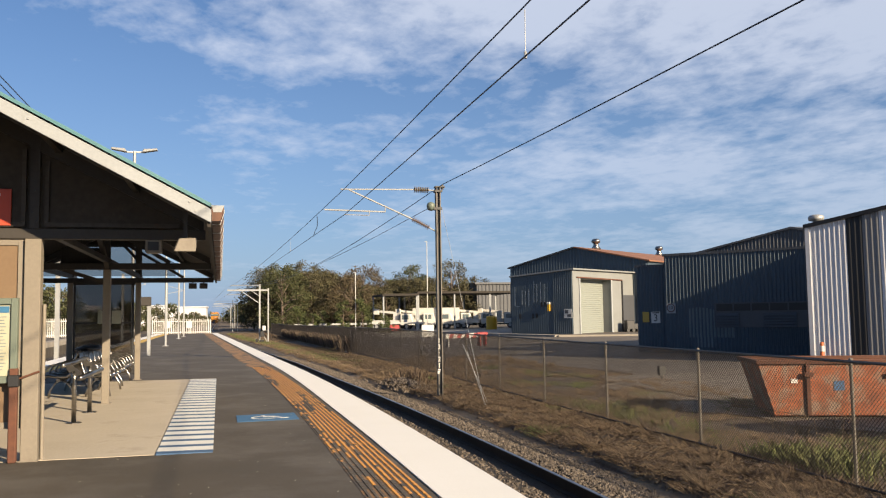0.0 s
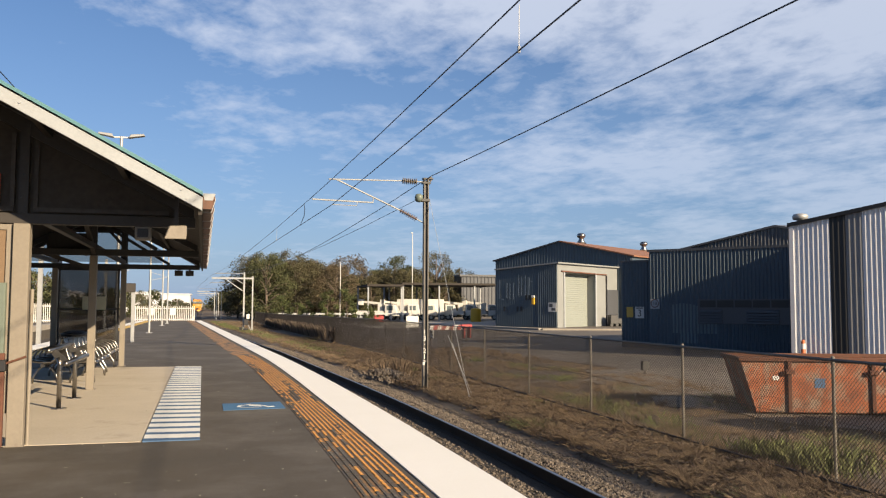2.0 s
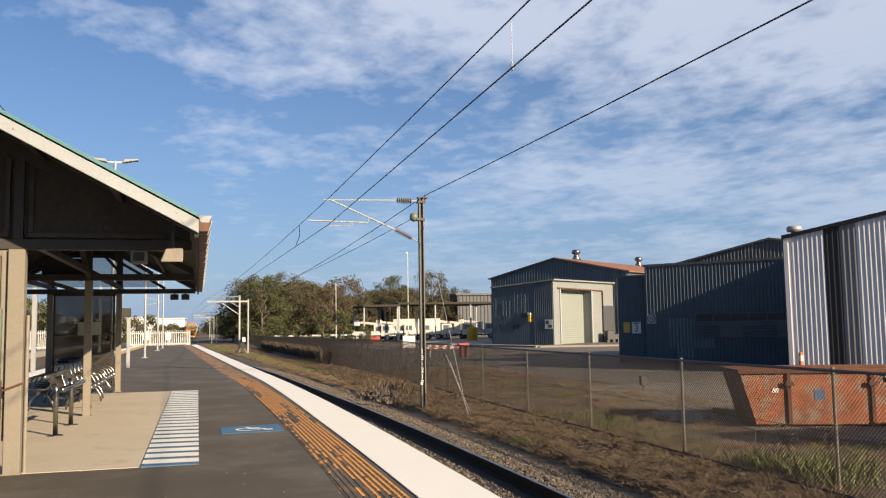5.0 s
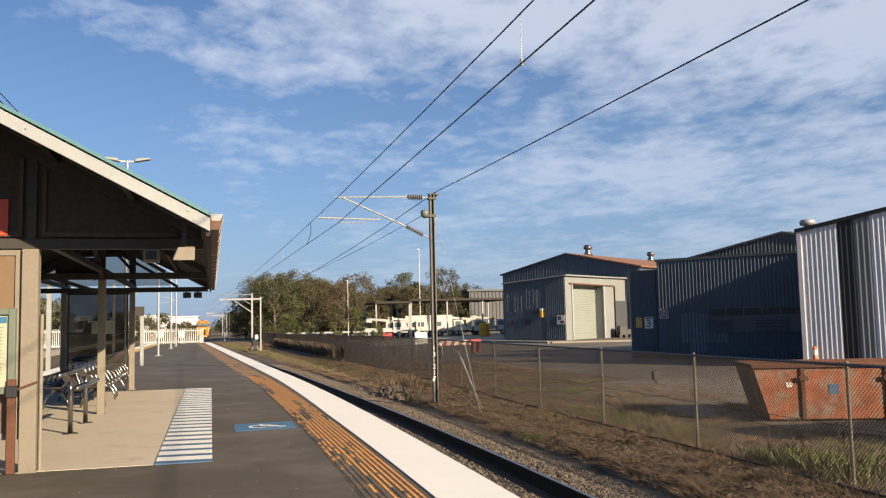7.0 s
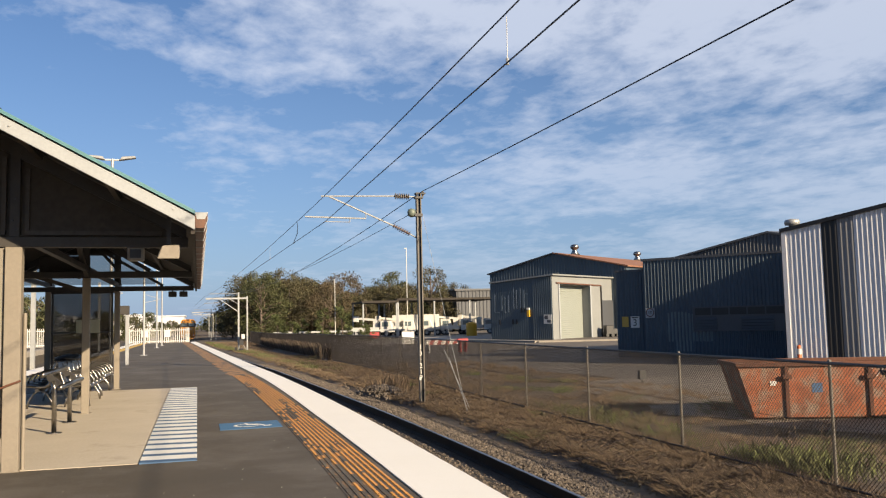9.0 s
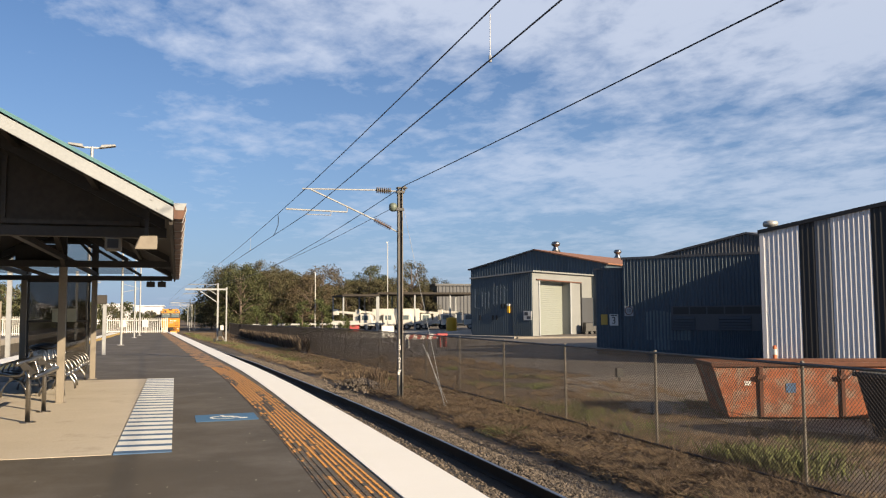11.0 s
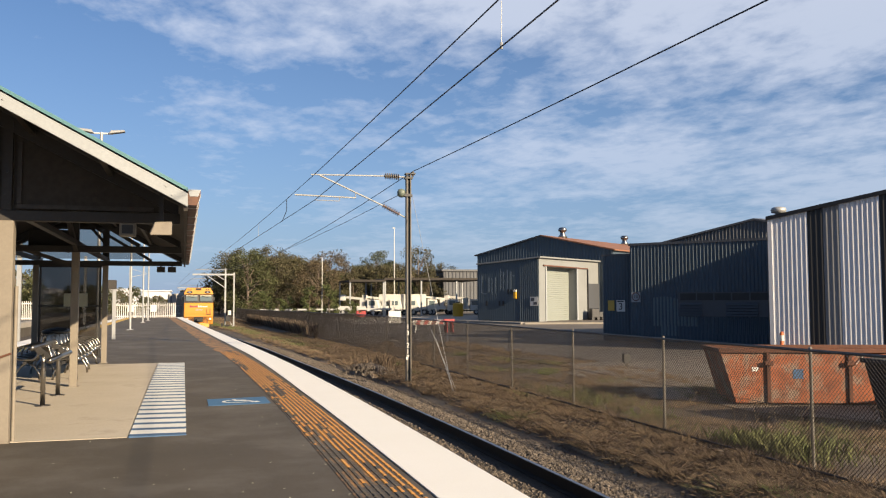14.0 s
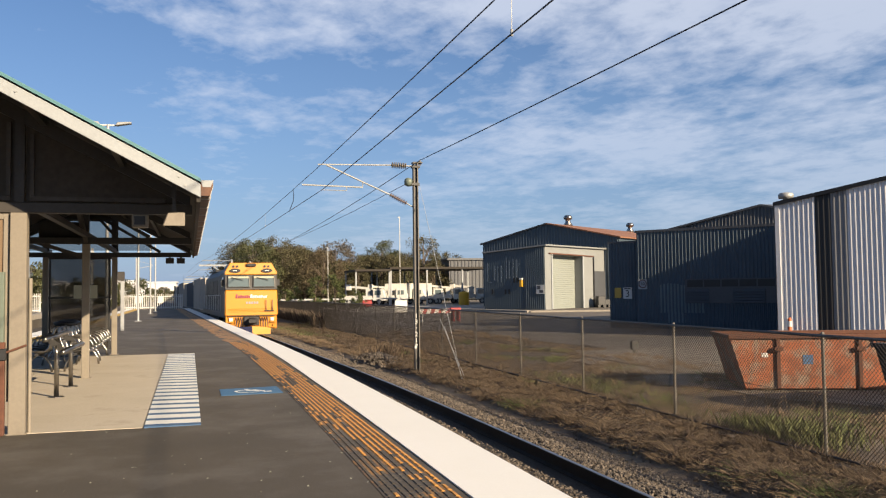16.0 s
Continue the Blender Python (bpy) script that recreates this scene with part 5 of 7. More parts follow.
bb = thing("black_meter_box", "small black box on a stub post in the dry grass", "box", at=pose(14.7, 27.5, GROUND_Z + 0.03))
part("case", Shape().box(-0.13, 0.13, -0.08, 0.08, 0.2, 0.52), BLACK, bb, bevel=0.01)
part("stub", Shape().box(-0.03, 0.03, -0.03, 0.03, 0, 0.22), STEEL_BROWN, bb)

# ---- skips ----
def skip_bin(at, length, width, body, rib_mat, label, name="skip_bin"):
    """Open steel bin with sloping ends; its front lies on local y = 0, its left end foot at x = 0."""
    b = thing(name, label, "skip bin", "skip bins", at=at)
    lean, deep, h = 0.33, width, 1.22

    def wall(y0, y1):
        return Shape().hexa([(0, y0, 0.08), (length, y0, 0.08), (length, y1, 0.08), (0, y1, 0.08), (-lean, y0, h), (length + lean, y0, h), (length + lean, y1, h), (-lean, y1, h)])
    part("side_panel", wall(0, 0.03), body, b)
    part("side_panel", wall(deep - 0.03, deep), body, b)
    part("floor_panel", Shape().box(0, length, 0.03, deep - 0.03, 0.06, 0.1), body, b)
    for x0, x1, sgn in ((0, -lean, 1), (length, length + lean, -1)):
        part("end_panel", Shape().hexa([(x0, 0.031, 0.08), (x0 + sgn * 0.03, 0.031, 0.08), (x0 + sgn * 0.03, deep - 0.031, 0.08), (x0, deep - 0.031, 0.08), (x1, 0.031, h), (x1 + sgn * 0.03, 0.031, h), (x1 + sgn * 0.03, deep - 0.031, h), (x1, deep - 0.031, h)]), body, b)
    rim = Shape().box(-lean - 0.05, length + lean + 0.05, -0.06, 0.04, h - 0.02, h + 0.07).box(-lean - 0.05, length + lean + 0.05, deep - 0.04, deep + 0.06, h - 0.02, h + 0.07)
    rim.box(-lean - 0.05, -lean + 0.05, 0.041, deep - 0.041, h - 0.02, h + 0.07).box(length + lean - 0.05, length + lean + 0.05, 0.041, deep - 0.041, h - 0.02, h + 0.07)
    part("rim", rim, rib_mat, b, bevel=0.008)
    for x in (0.72, length / 2 + 0.36, length - 0.4):
        part("rib", Shape().box(x - 0.045, x + 0.045, -0.055, -0.001, 0.08, h - 0.02), rib_mat, b, bevel=0.008)
        part("lug", Shape().box(x - 0.1, x + 0.1, -0.11, -0.056, h - 0.3, h - 0.2), rib_mat, b, bevel=0.01)
    part("skid", Shape().box(0.1, length - 0.1, 0.2, 0.35, 0, 0.08).box(0.1, length - 0.1, deep - 0.35, deep - 0.2, 0, 0.08), rib_mat, b)
    return b


rust_skip = skip_bin(pose(11.75, 17.0, GROUND_Z + 0.05, 0, 0, -21), 4.3, 1.75, SKIP_ORANGE, RUST, "rusty orange steel skip bin with flaking paint")
part("data_plate", Shape().box(1.27, 1.49, -0.012, -0.002, 0.62, 0.83), STRIPE_BLUE, rust_skip, "blue data plate")
part("data_plate", Shape().box(0.36, 0.5, -0.012, -0.002, 0.78, 0.88), WHITE, rust_skip, "white label")
s = Shape()
for p, q in (((2.45, 1.12), (2.62, 1.26)), ((2.62, 1.26), (2.8, 1.12)), ((2.8, 1.12), (2.62, 0.92)), ((2.62, 0.92), (2.45, 1.12)), ((2.52, 1.1), (2.7, 1.2))):
    s.beam((p[0], -0.006, p[1]), (q[0], -0.006, q[1]), 0.008, 0.05, up=(0, 1, 0.01))
part("mark", s, WHITE, rust_skip, "sprayed white mark")
skip_bin(pose(12.4, 12.3, GROUND_Z + 0.05, 0, 0, -6), 3.4, 1.3, SKIP_DARK, SKIP_DARK, "dark blue-grey steel skip bin in shade")

# ---- chain-link fence ----
FX = 8.13
fence = thing("chain_link_fence", "rusting chain-link fence with steel posts along the line", "fence")


def fence_x(y):
    return FX if y < 36 else FX - 0.0105 * (y - 36)


def fence_z(y):
    return ground_z(fence_x(y), y) + 0.02


def post_at(y):
    z = fence_z(y)
    x = fence_x(y)
    s = Shape()
    s.tube([(x + 0.05, y, z - 0.1), (x + 0.05, y, z + 1.74)], 0.025, 8)
    s.lathe((x + 0.05, y, z + 1.74), [(0.029, 0), (0.026, 0.03), (0.01, 0.04)], 8)
    return s


y = 10.19 - 3.85 * 3
posts_y = []
while y < 150:
    posts_y.append(y)
    part("post", post_at(y), POST, fence)
    y += 3.87
s = Shape()
FYS = steps(-2, 150, 2)
s.tube([(fence_x(y), y, fence_z(y) + 1.73) for y in FYS], 0.024, 6)
part("top_rail", s, POST, fence, "dark top rail")
s = Shape()
for h in (0.05, 0.9):
    s.tube([(fence_x(y) - 0.005, y, fence_z(y) + h) for y in FYS], 0.004, 4)
part("strain_wire", s, CHAIN, fence)
s = Shape()
s.tube([(fence_x(y) - 0.01, y, fence_z(y) + 0.09) for y in FYS], 0.018, 6)
part("bottom_rail", s, STEEL_BROWN, fence, "dark bottom rail")
s = Shape()
pitch, hgt, r = 0.062, 1.68, 0.0031
y = -3.0
while y < 149:
    for sgn in (1, -1):
        y1 = y + sgn * hgt
        if -3 < y1 < 149.5:
            x0, x1 = fence_x(y), fence_x(y1)
            a, b = Vector((x0, y, fence_z(y) + 0.03)), Vector((x1, y1, fence_z(y1) + 0.03 + hgt))
            o1, o2, o3 = Vector((-r, 0, 0)), Vector((r, sgn * r, -r)), Vector((r, -sgn * r, r))
            k = len(s.v)
            s.v.extend(tuple(p + o) for p in (a, b) for o in (o1, o2, o3))
            s.f += [(k, k + 1, k + 4, k + 3), (k + 1, k + 2, k + 5, k + 4), (k + 2, k, k + 3, k + 5)]
    y += pitch
part("wire_mesh", s, CHAIN, fence, "diamond wire mesh", kind="stuff")
foot = Shape()
for y0, y1 in zip(FYS, FYS[1:]):
    foot.beam((fence_x(y0) - 0.08, y0, fence_z(y0) - 0.005), (fence_x(y1) - 0.08, y1, fence_z(y1) - 0.005), 0.2, 0.08)
setting("fence_plinth", foot, PLINTH, "rough concrete strip under the fence")

# ---- overhead line ----
mast = thing("catenary_mast", "steel overhead line mast with bracket arms and insulators", "mast", at=pose(6.1, 25.05, GROUND_Z - 0.05))
for dx in (-0.075, 0.04):
    s = Shape().box(dx, dx + 0.028, -0.09, 0.09, 0, 6.34)
    part("channel", s, POST, mast)
part("web", Shape().box(-0.05, 0.045, -0.02, 0.02, 0, 6.3), STEEL_DARK, mast)
H0 = GROUND_Z - 0.05


def insulator(shape, a, b, r, n):
    a, b = Vector(a), Vector(b)
    for i in range(n):
        c = a + (b - a) * (i + 0.5) / n
        d = (b - a).normalized() * 0.018
        shape.tube([c - d, c, c + d], r * 0.55, 10, r * 0.55)
        shape.tube([c - d * 0.35, c + d * 0.35], r, 12)
    shape.tube([a, b], r * 0.35, 8)


s = Shape()
s.tube([(-0.1, 0, 5.28 - H0), (-0.3, 0, 5.28 - H0)], 0.02, 8)
s.tube([(-0.72, 0, 5.29 - H0), (-2.95, 0, 5.25 - H0)], 0.022, 8)
part("top_arm", s, GALV, mast)
s = Shape()
insulator(s, (-0.28, 0, 5.28 - H0), (-0.74, 0, 5.29 - H0), 0.092, 8)
part("insulator", s, PORCELAIN, mast, "ribbed brown insulator")
s = Shape()
s.tube([(-0.78, 0, 4.39 - H0), (-2.7, 0, 5.24 - H0)], 0.025, 8)
s.tube([(-0.06, 0, 4.03 - H0), (-0.3, 0, 4.15 - H0)], 0.02, 8)
part("stay_arm", s, GALV, mast)
s = Shape()
insulator(s, (-0.28, 0, 4.14 - H0), (-0.8, 0, 4.40 - H0), 0.08, 8)
part("insulator", s, PORCELAIN_RED, mast, "ribbed red-brown insulator")
s = Shape()
s.tube([(-1.62, 0, 4.6 - H0), (-3.42, 0, 4.64 - H0)], 0.025, 8)
s.tube([(-2.1, 0, 4.49 - H0), (-2.85, 0, 4.5 - H0)], 0.012, 6)
s.tube([(-2.1, 0, 4.49 - H0), (-2.1, 0, 4.61 - H0)], 0.012, 6)
s.tube([(-1.62, 0, 4.6 - H0), (-1.62, 0, 4.78 - H0)], 0.015, 6)
part("registration_arm", s, GALV, mast)
s = Shape()
s.smooth = True
s.lathe((-0.22, 0, 4.66 - H0), [(0.05, 0), (0.12, 0.05), (0.13, 0.16), (0.1, 0.23), (0.03, 0.26)], 14)
part("pulley", s, PALE_GREEN, mast, "green round fitting")
for x0, x1, z0, z1 in ((-0.15, 0.1, 4.68, 4.76), (-0.12, 0.12, 5.22, 5.28), (-0.1, 0.2, 5.36, 5.40)):
    part("clamp", Shape().box(x0, x1, -0.11, 0.11, z0 - H0, z1 - H0), STEEL_DARK, mast)
s = Shape()
insulator(s, (0.14, 0, 5.3 - H0), (0.14, 0, 5.46 - H0), 0.045, 3)
part("insulator", s, PORCELAIN, mast)
number = thing("mast_number", "white painted mast number running down the steel", "number")
number.matrix_world = mast.matrix_world
number.parent = None
for i, ch in enumerate("13\u00b7217"):
    words(ch, 0.2, WHITE, "digit", number, pose(-0.045, -0.094, 1.72 - i * 0.182, 90))
part("patch", Shape().box(-0.1, -0.04, -0.0915, -0.0902, 0.75, 0.84), WHITE, number)


def wire(name, pts, r, label, parent=None):
    s = Shape()
    s.tube(pts, r, 5)
    ob = new(name, s.mesh(name, STEEL_DARK))
    return tagged(ob, label, "cable", "overhead wires")


def span(a, b, sag, n=10):
    a, b = Vector(a), Vector(b)
    return [tuple(a + (b - a) * i / n - Vector((0, 0, sag * 4 * (i / n) * (1 - i / n)))) for i in range(n + 1)]


GY = 94.0
gx = centre(GY)
wire("messenger_wire", span((3.42, -35, 5.24), (3.24, 25, 5.24), 0.22, 16) + span((3.24, 25, 5.24), (gx - 0.5, GY, 4.6), 0.35)[1:] + [(centre(150), 150, 4.3), (centre(300), 300, 4.3)], 0.0105, "dark overhead messenger wire")
wire("contact_wire", span((3.42, -30, 4.53), (3.27, 25, 4.50), 0.0, 8) + [(gx - 0.4, GY, 3.9), (centre(150), 150, 3.7), (centre(300), 300, 3.7)], 0.0105, "dark overhead contact wire")
wire("feeder_wire", span((8.3, -30, 5.75), (6.24, 25, 5.46), 0.25, 14) + span((6.24, 25, 5.46), (gx + 3.0, GY, 4.9), 0.7)[1:], 0.0125, "dark overhead feeder wire")
wire("return_wire", span((5.9, 25, 4.78), (gx + 0.9, GY, 4.95), 0.75), 0.009, "dark overhead return wire")
for yy, zt_ in ((9.5, 5.08), (38, 4.95), (52, 4.72)):
    x = 3.335 if yy < 20 else 3.26 + (gx - 0.45 - 3.26) * (yy - 25) / (GY - 25)
    zb = 4.52 if yy < 20 else 4.5 - 0.6 * (yy - 25) / (GY - 25)
    ob = Shape()
    ob.tube([(x, yy, zb), (x + 0.005, yy, zt_)], 0.005, 5)
    ob.tube([(x, yy, zb - 0.02), (x, yy, zb + 0.06)], 0.018, 6)
    tagged(new("dropper_wire", ob.mesh("dropper_wire", GALV)), "thin dropper between the overhead wires", "cable", "droppers")
jump = Shape()
jx = 3.26 + (gx - 0.45 - 3.26) * (30.5 - 25) / (GY - 25)
jump.smooth = True
jump.tube([(jx, 30.2, 5.08), (jx + 0.05, 30.5, 4.95), (jx + 0.06, 30.7, 4.75), (jx + 0.02, 31.0, 4.6), (jx, 31.6, 4.46)], 0.011, 6)
tagged(new("jumper_wire", jump.mesh("jumper_wire", STEEL_DARK)), "curved dark jumper between the two overhead wires", "cable")
guy = Shape()
guy.tube([(6.2, 25.0, 4.75), (6.55, 22.0, GROUND_Z)], 0.006, 5)
guy.tube([(6.38, 23.5, 0.7), (6.75, 22.3, GROUND_Z)], 0.007, 5)
guy.tube([(6.42, 23.2, 0.5), (6.62, 22.1, GROUND_Z)], 0.009, 5)
tagged(new("guy_wire", guy.mesh("guy_wire", GALV)), "steel guy wire staying the mast", "cable")
w = Shape()
w.tube([(-4.1, -20, 6.02), (-4.1, 24, 6.02), (-8.1, 58, 5.55)], 0.01, 5)
w.tube([(-4.1, -20, 5.87), (-4.1, 24, 5.87), (-8.1, 58, 5.3)], 0.01, 5)
tagged(new("west_overhead_wire", w.mesh("west_overhead_wire", STEEL_DARK)), "dark overhead wires of the far track", "cable", "overhead wires")


def portal(at, reach, label):
    """A far mast with a boxed arm over the track."""
    p = thing("catenary_portal", label, "mast", "far masts", at=at)
    part("post", Shape().box(-0.085, 0.085, -0.1, 0.1, 0, 6.35), GALV, p)
    part("post", Shape().box(0.83, 0.97, -0.1, 0.1, 0, 5.9), GALV, p)
    part("arm", Shape().box(-reach, 0.9, -0.09, 0.09, 5.6, 5.77), GALV, p)
    part("top_arm", Shape().tube([(-reach * 0.9, 0, 6.2), (0, 0, 6.2)], 0.04, 6), GALV, p)
    part("brace", Shape().beam((-reach * 0.55, 0, 5.55), (-0.1, 0, 4.3), 0.08, 0.08).beam((-0.9, 0, 5.6), (-0.1, 0, 5.1), 0.06, 0.06), GALV, p)
    part("registration_arm", Shape().tube([(-reach * 1.05, 0, 5.2), (-reach * 0.6, 0, 5.25)], 0.03, 6), GALV, p)
    return p


gm = portal(pose(gx + 3.05, GY, -1.3), 3.4, "grey steel overhead line portal beside the track")
sigbox = thing("track_side_box", "white and dark trackside signal boxes at the foot of the portal", "signal box", at=pose(gx + 3.3, GY - 1.0, -1.5))
part("case", Shape().box(-0.25, 0.2, -0.3, 0.3, 0.9, 1.5), STEEL_DARK, sigbox, bevel=0.03)
part("cap", Shape().box(-0.02, 0.33, -0.25, 0.25, 1.55, 2.05), WHITE, sigbox, bevel=0.03)
part("stand", Shape().box(-0.7, -0.45, -0.2, 0.2, 0, 0.7).box(-0.3, 0.2, -0.2, 0.2, 0, 0.55), BLACK, sigbox, bevel=0.03)
part("stay", Shape().beam((0.2, 0, 0.9), (0.7, 0, 0), 0.06, 0.06), GALV, sigbox)
portal(pose(centre(170) + 4.2, 170, -1.6), 3.6, "distant overhead line portal")
portal(pose(centre(205) + 4.6, 205, -1.6), 3.6, "distant overhead line portal")
for x, y, h in ((-10.5, 58, 7.5), (-11.5, 100, 7.5), (-9.6, 140, 8.0)):
    m = thing("catenary_mast", "slim grey overhead line mast across the tracks", "mast", "far masts", at=pose(x, y, -1.0))
    part("post", Shape().box(-0.13, 0.13, -0.13, 0.13, 0, h), GALV, m)
    part("arm", Shape().beam((0, 0, h - 1.7), (2.4, 0, h - 1.2), 0.07, 0.07).beam((0, 0, h - 0.4), (2.4, 0, h - 1.1), 0.05, 0.05), GALV, m)

# ---- platform poles, lamps, end fence ----
def lamp_pole(x, y, h, label, heads=True):
    p = thing("lamp_post", label, "lamp post", "platform lamp posts", at=pose(x, y, 0))
    s = Shape()
    s.tube([(0, 0, 0), (0, 0, h)], 0.062, 10, 0.048)
    part("pole", s, GALV, p)
    part("base_plate", Shape().box(-0.16, 0.16, -0.16, 0.16, 0, 0.03), GALV, p)
    if heads:
        part("cross_arm", Shape().tube([(-0.35, 0, h - 0.03), (0.35, 0, h - 0.03)], 0.03, 8), WHITE, p)
        for sx in (-1, 1):
            s = Shape().prism([(sx * 0.22, -0.12, h - 0.05), (sx * 0.3, -0.12, h + 0.07), (sx * 0.72, -0.12, h + 0.10), (sx * 0.74, -0.12, h + 0.04)][::sx], (0, 0.24, 0))
            part("lamp_head", s, GALV, p, bevel=0.015)
    return p


lamp_pole(-3.1, 30.0, 7.12, "white double-headed platform lamp post")
for x, y in ((-3.39, 49.2), (-3.62, 65.4), (-3.63, 72.8)):
    lamp_pole(x, y, 7.45, "white platform lamp post")
sb = thing("speaker_post", "grey square post on the platform with a dark box on top", "post", at=pose(-3.22, 37.3, 0))
part("post", Shape().box(-0.07, 0.07, -0.06, 0.06, 0, 2.05), GALV, sb, bevel=0.01)
part("box", Shape().box(-0.34, 0.08, -0.12, 0.12, 2.05, 2.42), STEEL_BROWN, sb, bevel=0.02)


def picket_fence(a, b, h, label):
    f = thing("picket_fence", label, "fence", "white fences")
    a, b = Vector(a), Vector(b)
    n = int((b - a).length / 0.17)
    for i in range(n + 1):
        p = a + (b - a) * i / n
        post = i % 10 == 0 or i == n
        w = 0.06 if post else 0.035
        part("post" if post else "picket", Shape().hexa([(p.x - w, p.y - 0.02, p.z), (p.x + w, p.y - 0.02, p.z), (p.x + w, p.y + 0.02, p.z), (p.x - w, p.y + 0.02, p.z), (p.x - w * 0.6, p.y - 0.02, p.z + h), (p.x + w * 0.6, p.y - 0.02, p.z + h), (p.x + w * 0.6, p.y + 0.02, p.z + h), (p.x - w * 0.6, p.y + 0.02, p.z + h)]), WHITE, f)
    for z in (0.15, h - 0.22):
        part("rail", Shape().beam(a + Vector((0, 0.05, z)), b + Vector((0, 0.05, z)), 0.05, 0.07), WHITE, f)
    return f


pf = picket_fence((-7.1, 85.2, 0), (-1.8, 85.6, 0), 1.4, "white picket fence across the platform end")
picket_fence((-18.6, 75, 0), (-13.3, 79.5, 0), 1.6, "white picket fence on the opposite platform")
for x in (-5.75, -3.75):
    pl_ = thing("fence_sign", "small white sign on the picket fence", "sign", "fence signs")
    part("plate", Shape().box(x - 0.28, x + 0.28, 85.2 + 0.4 * (x + 7.1) / 5.3 - 0.05, 85.2 + 0.4 * (x + 7.1) / 5.3 - 0.022, 0.55, 1.2), WHITE, pl_)

# ---- trees ----
rng = random.Random(11)


def crown_leaves(s, c, r, n, size, squash=0.75):
    """Leaves in a loose clump about c."""
    for _ in range(n):
        d = Vector((rng.gauss(0, 1), rng.gauss(0, 1), rng.gauss(0, 1)))
        d = d.normalized() * r * (rng.random() ** 0.45)
        p = Vector(c) + Vector((d.x, d.y, d.z * squash))
        a = Vector((rng.gauss(0, 1), rng.gauss(0, 1), rng.gauss(-0.5, 1))).normalized()
        b = a.cross(Vector((rng.gauss(0, 1), rng.gauss(0, 1), rng.gauss(0, 1)))).normalized()
        ln, wd = size * (0.6 + 0.8 * rng.random()), size * (0.28 + 0.3 * rng.random())
        s.face(p - a * ln * 0.5, p + b * wd * 0.5, p + a * ln * 0.5, p - b * wd * 0.5)


def tree(name, label, h, spread, clumps, leaf, mat, trunk_h=0.3, at=None, group="", per=70):
    t = thing(name, label, "tree", group, at=at)
    tr = Shape()
    tr.smooth = True
    lean = Vector((rng.uniform(-0.08, 0.08), rng.uniform(-0.08, 0.08), 0)) * h
    tr.tube([(0, 0, -0.3), tuple(lean * 0.3 + Vector((0, 0, h * 0.3))), tuple(lean * 0.7 + Vector((0, 0, h * 0.62))), tuple(lean + Vector((0, 0, h * 0.88)))], h * 0.022, 7, h * 0.006)
    cr = Shape()
    for i in range(clumps):
        f = (i + rng.random()) / clumps
        z = h * (trunk_h + (0.97 - trunk_h) * f)
        w = spread * (0.35 + 0.85 * math.sin(math.pi * min(1, 0.15 + 0.8 * f))) * (0.4 + 0.6 * rng.random() ** 0.5)
        a = rng.uniform(0, 2 * math.pi)
        c = Vector((w * math.cos(a), w * math.sin(a), z)) + lean * f
        base = lean * (f * 0.6) + Vector((0, 0, z * 0.72))
        if i % 3 == 0:
            tr.tube([tuple(base), tuple((base + c) / 2 + Vector((0, 0, 0.05 * h))), tuple(c)], h * 0.008, 5, h * 0.003)
        crown_leaves(cr, c, spread * rng.uniform(0.26, 0.5), int(per * rng.uniform(0.7, 1.3)), leaf)
    part("trunk", tr, BARK, t)
    part("crown", cr, mat, t)
    return t


GUMS = [tree("gum_tree", "tall olive-green gum tree with an open ragged crown", 12.0 + k * 0.6, 3.6 + 0.25 * (k % 3), 54, 0.36, LEAF[k % 3], 0.12 + 0.06 * (k % 3), per=120,
             at=pose(9 + k * 9, 172 + 4 * (k % 2), -1.7, 0, 0, k * 50), group="tree belt") for k in range(5)]
for i in range(44):
    x = 5.6 + i * 1.0 + rng.uniform(-0.8, 0.8)
    y = 158 + rng.uniform(-5, 26) + (x * 0.25)
    src = GUMS[i % 5]
    h = rng.uniform(0.72, 1.0) * (1.0 if x < 18 else 0.92 if x < 25 else 0.86)
    o = copy_thing(src, pose(x, y, -1.75, 0, 0, rng.uniform(0, 360)))
    o.scale = (h * rng.uniform(0.9, 1.2), h * rng.uniform(0.9, 1.2), h)
for i in range(26):
    x = 9.5 + i * 2.1 + rng.uniform(-1, 1)
    o = copy_thing(GUMS[i % 5], pose(x, 200 + rng.uniform(0, 30), -1.75, 0, 0, rng.uniform(0, 360)))
    h = rng.uniform(0.95, 1.25) * (1.0 if x < 25 else 0.84)
    o.scale = (h, h, h * 0.95)
YOUNG = [tree("young_gum_tree", "young bright green gum sapling behind the fence", 4.6 + k * 0.4, 1.15, 20, 0.3, LEAF[3], 0.1, at=pose(15.2 + k * 3.2, 118 + k * 2, -1.1), group="saplings") for k in range(2)]
for x, y, h in ((11.0, 118, 0.6), (12.8, 121, 0.7), (20.5, 115, 0.58), (21.3, 116, 0.45), (9.4, 120, 0.8)):
    o = copy_thing(YOUNG[int(x) % 2], pose(x, y, -1.1, 0, 0, x * 77))
    o.scale = (h * 1.1, h * 1.1, h)
SHRUB = [tree("low_gum_tree", "bushy olive tree beyond the tracks", 6.4 + k, 2.7, 34, 0.42, LEAF[k], 0.1, at=pose(-19 - 5 * k, 104 + 6 * k, -1.2), group="trees beyond the platforms") for k in range(2)]
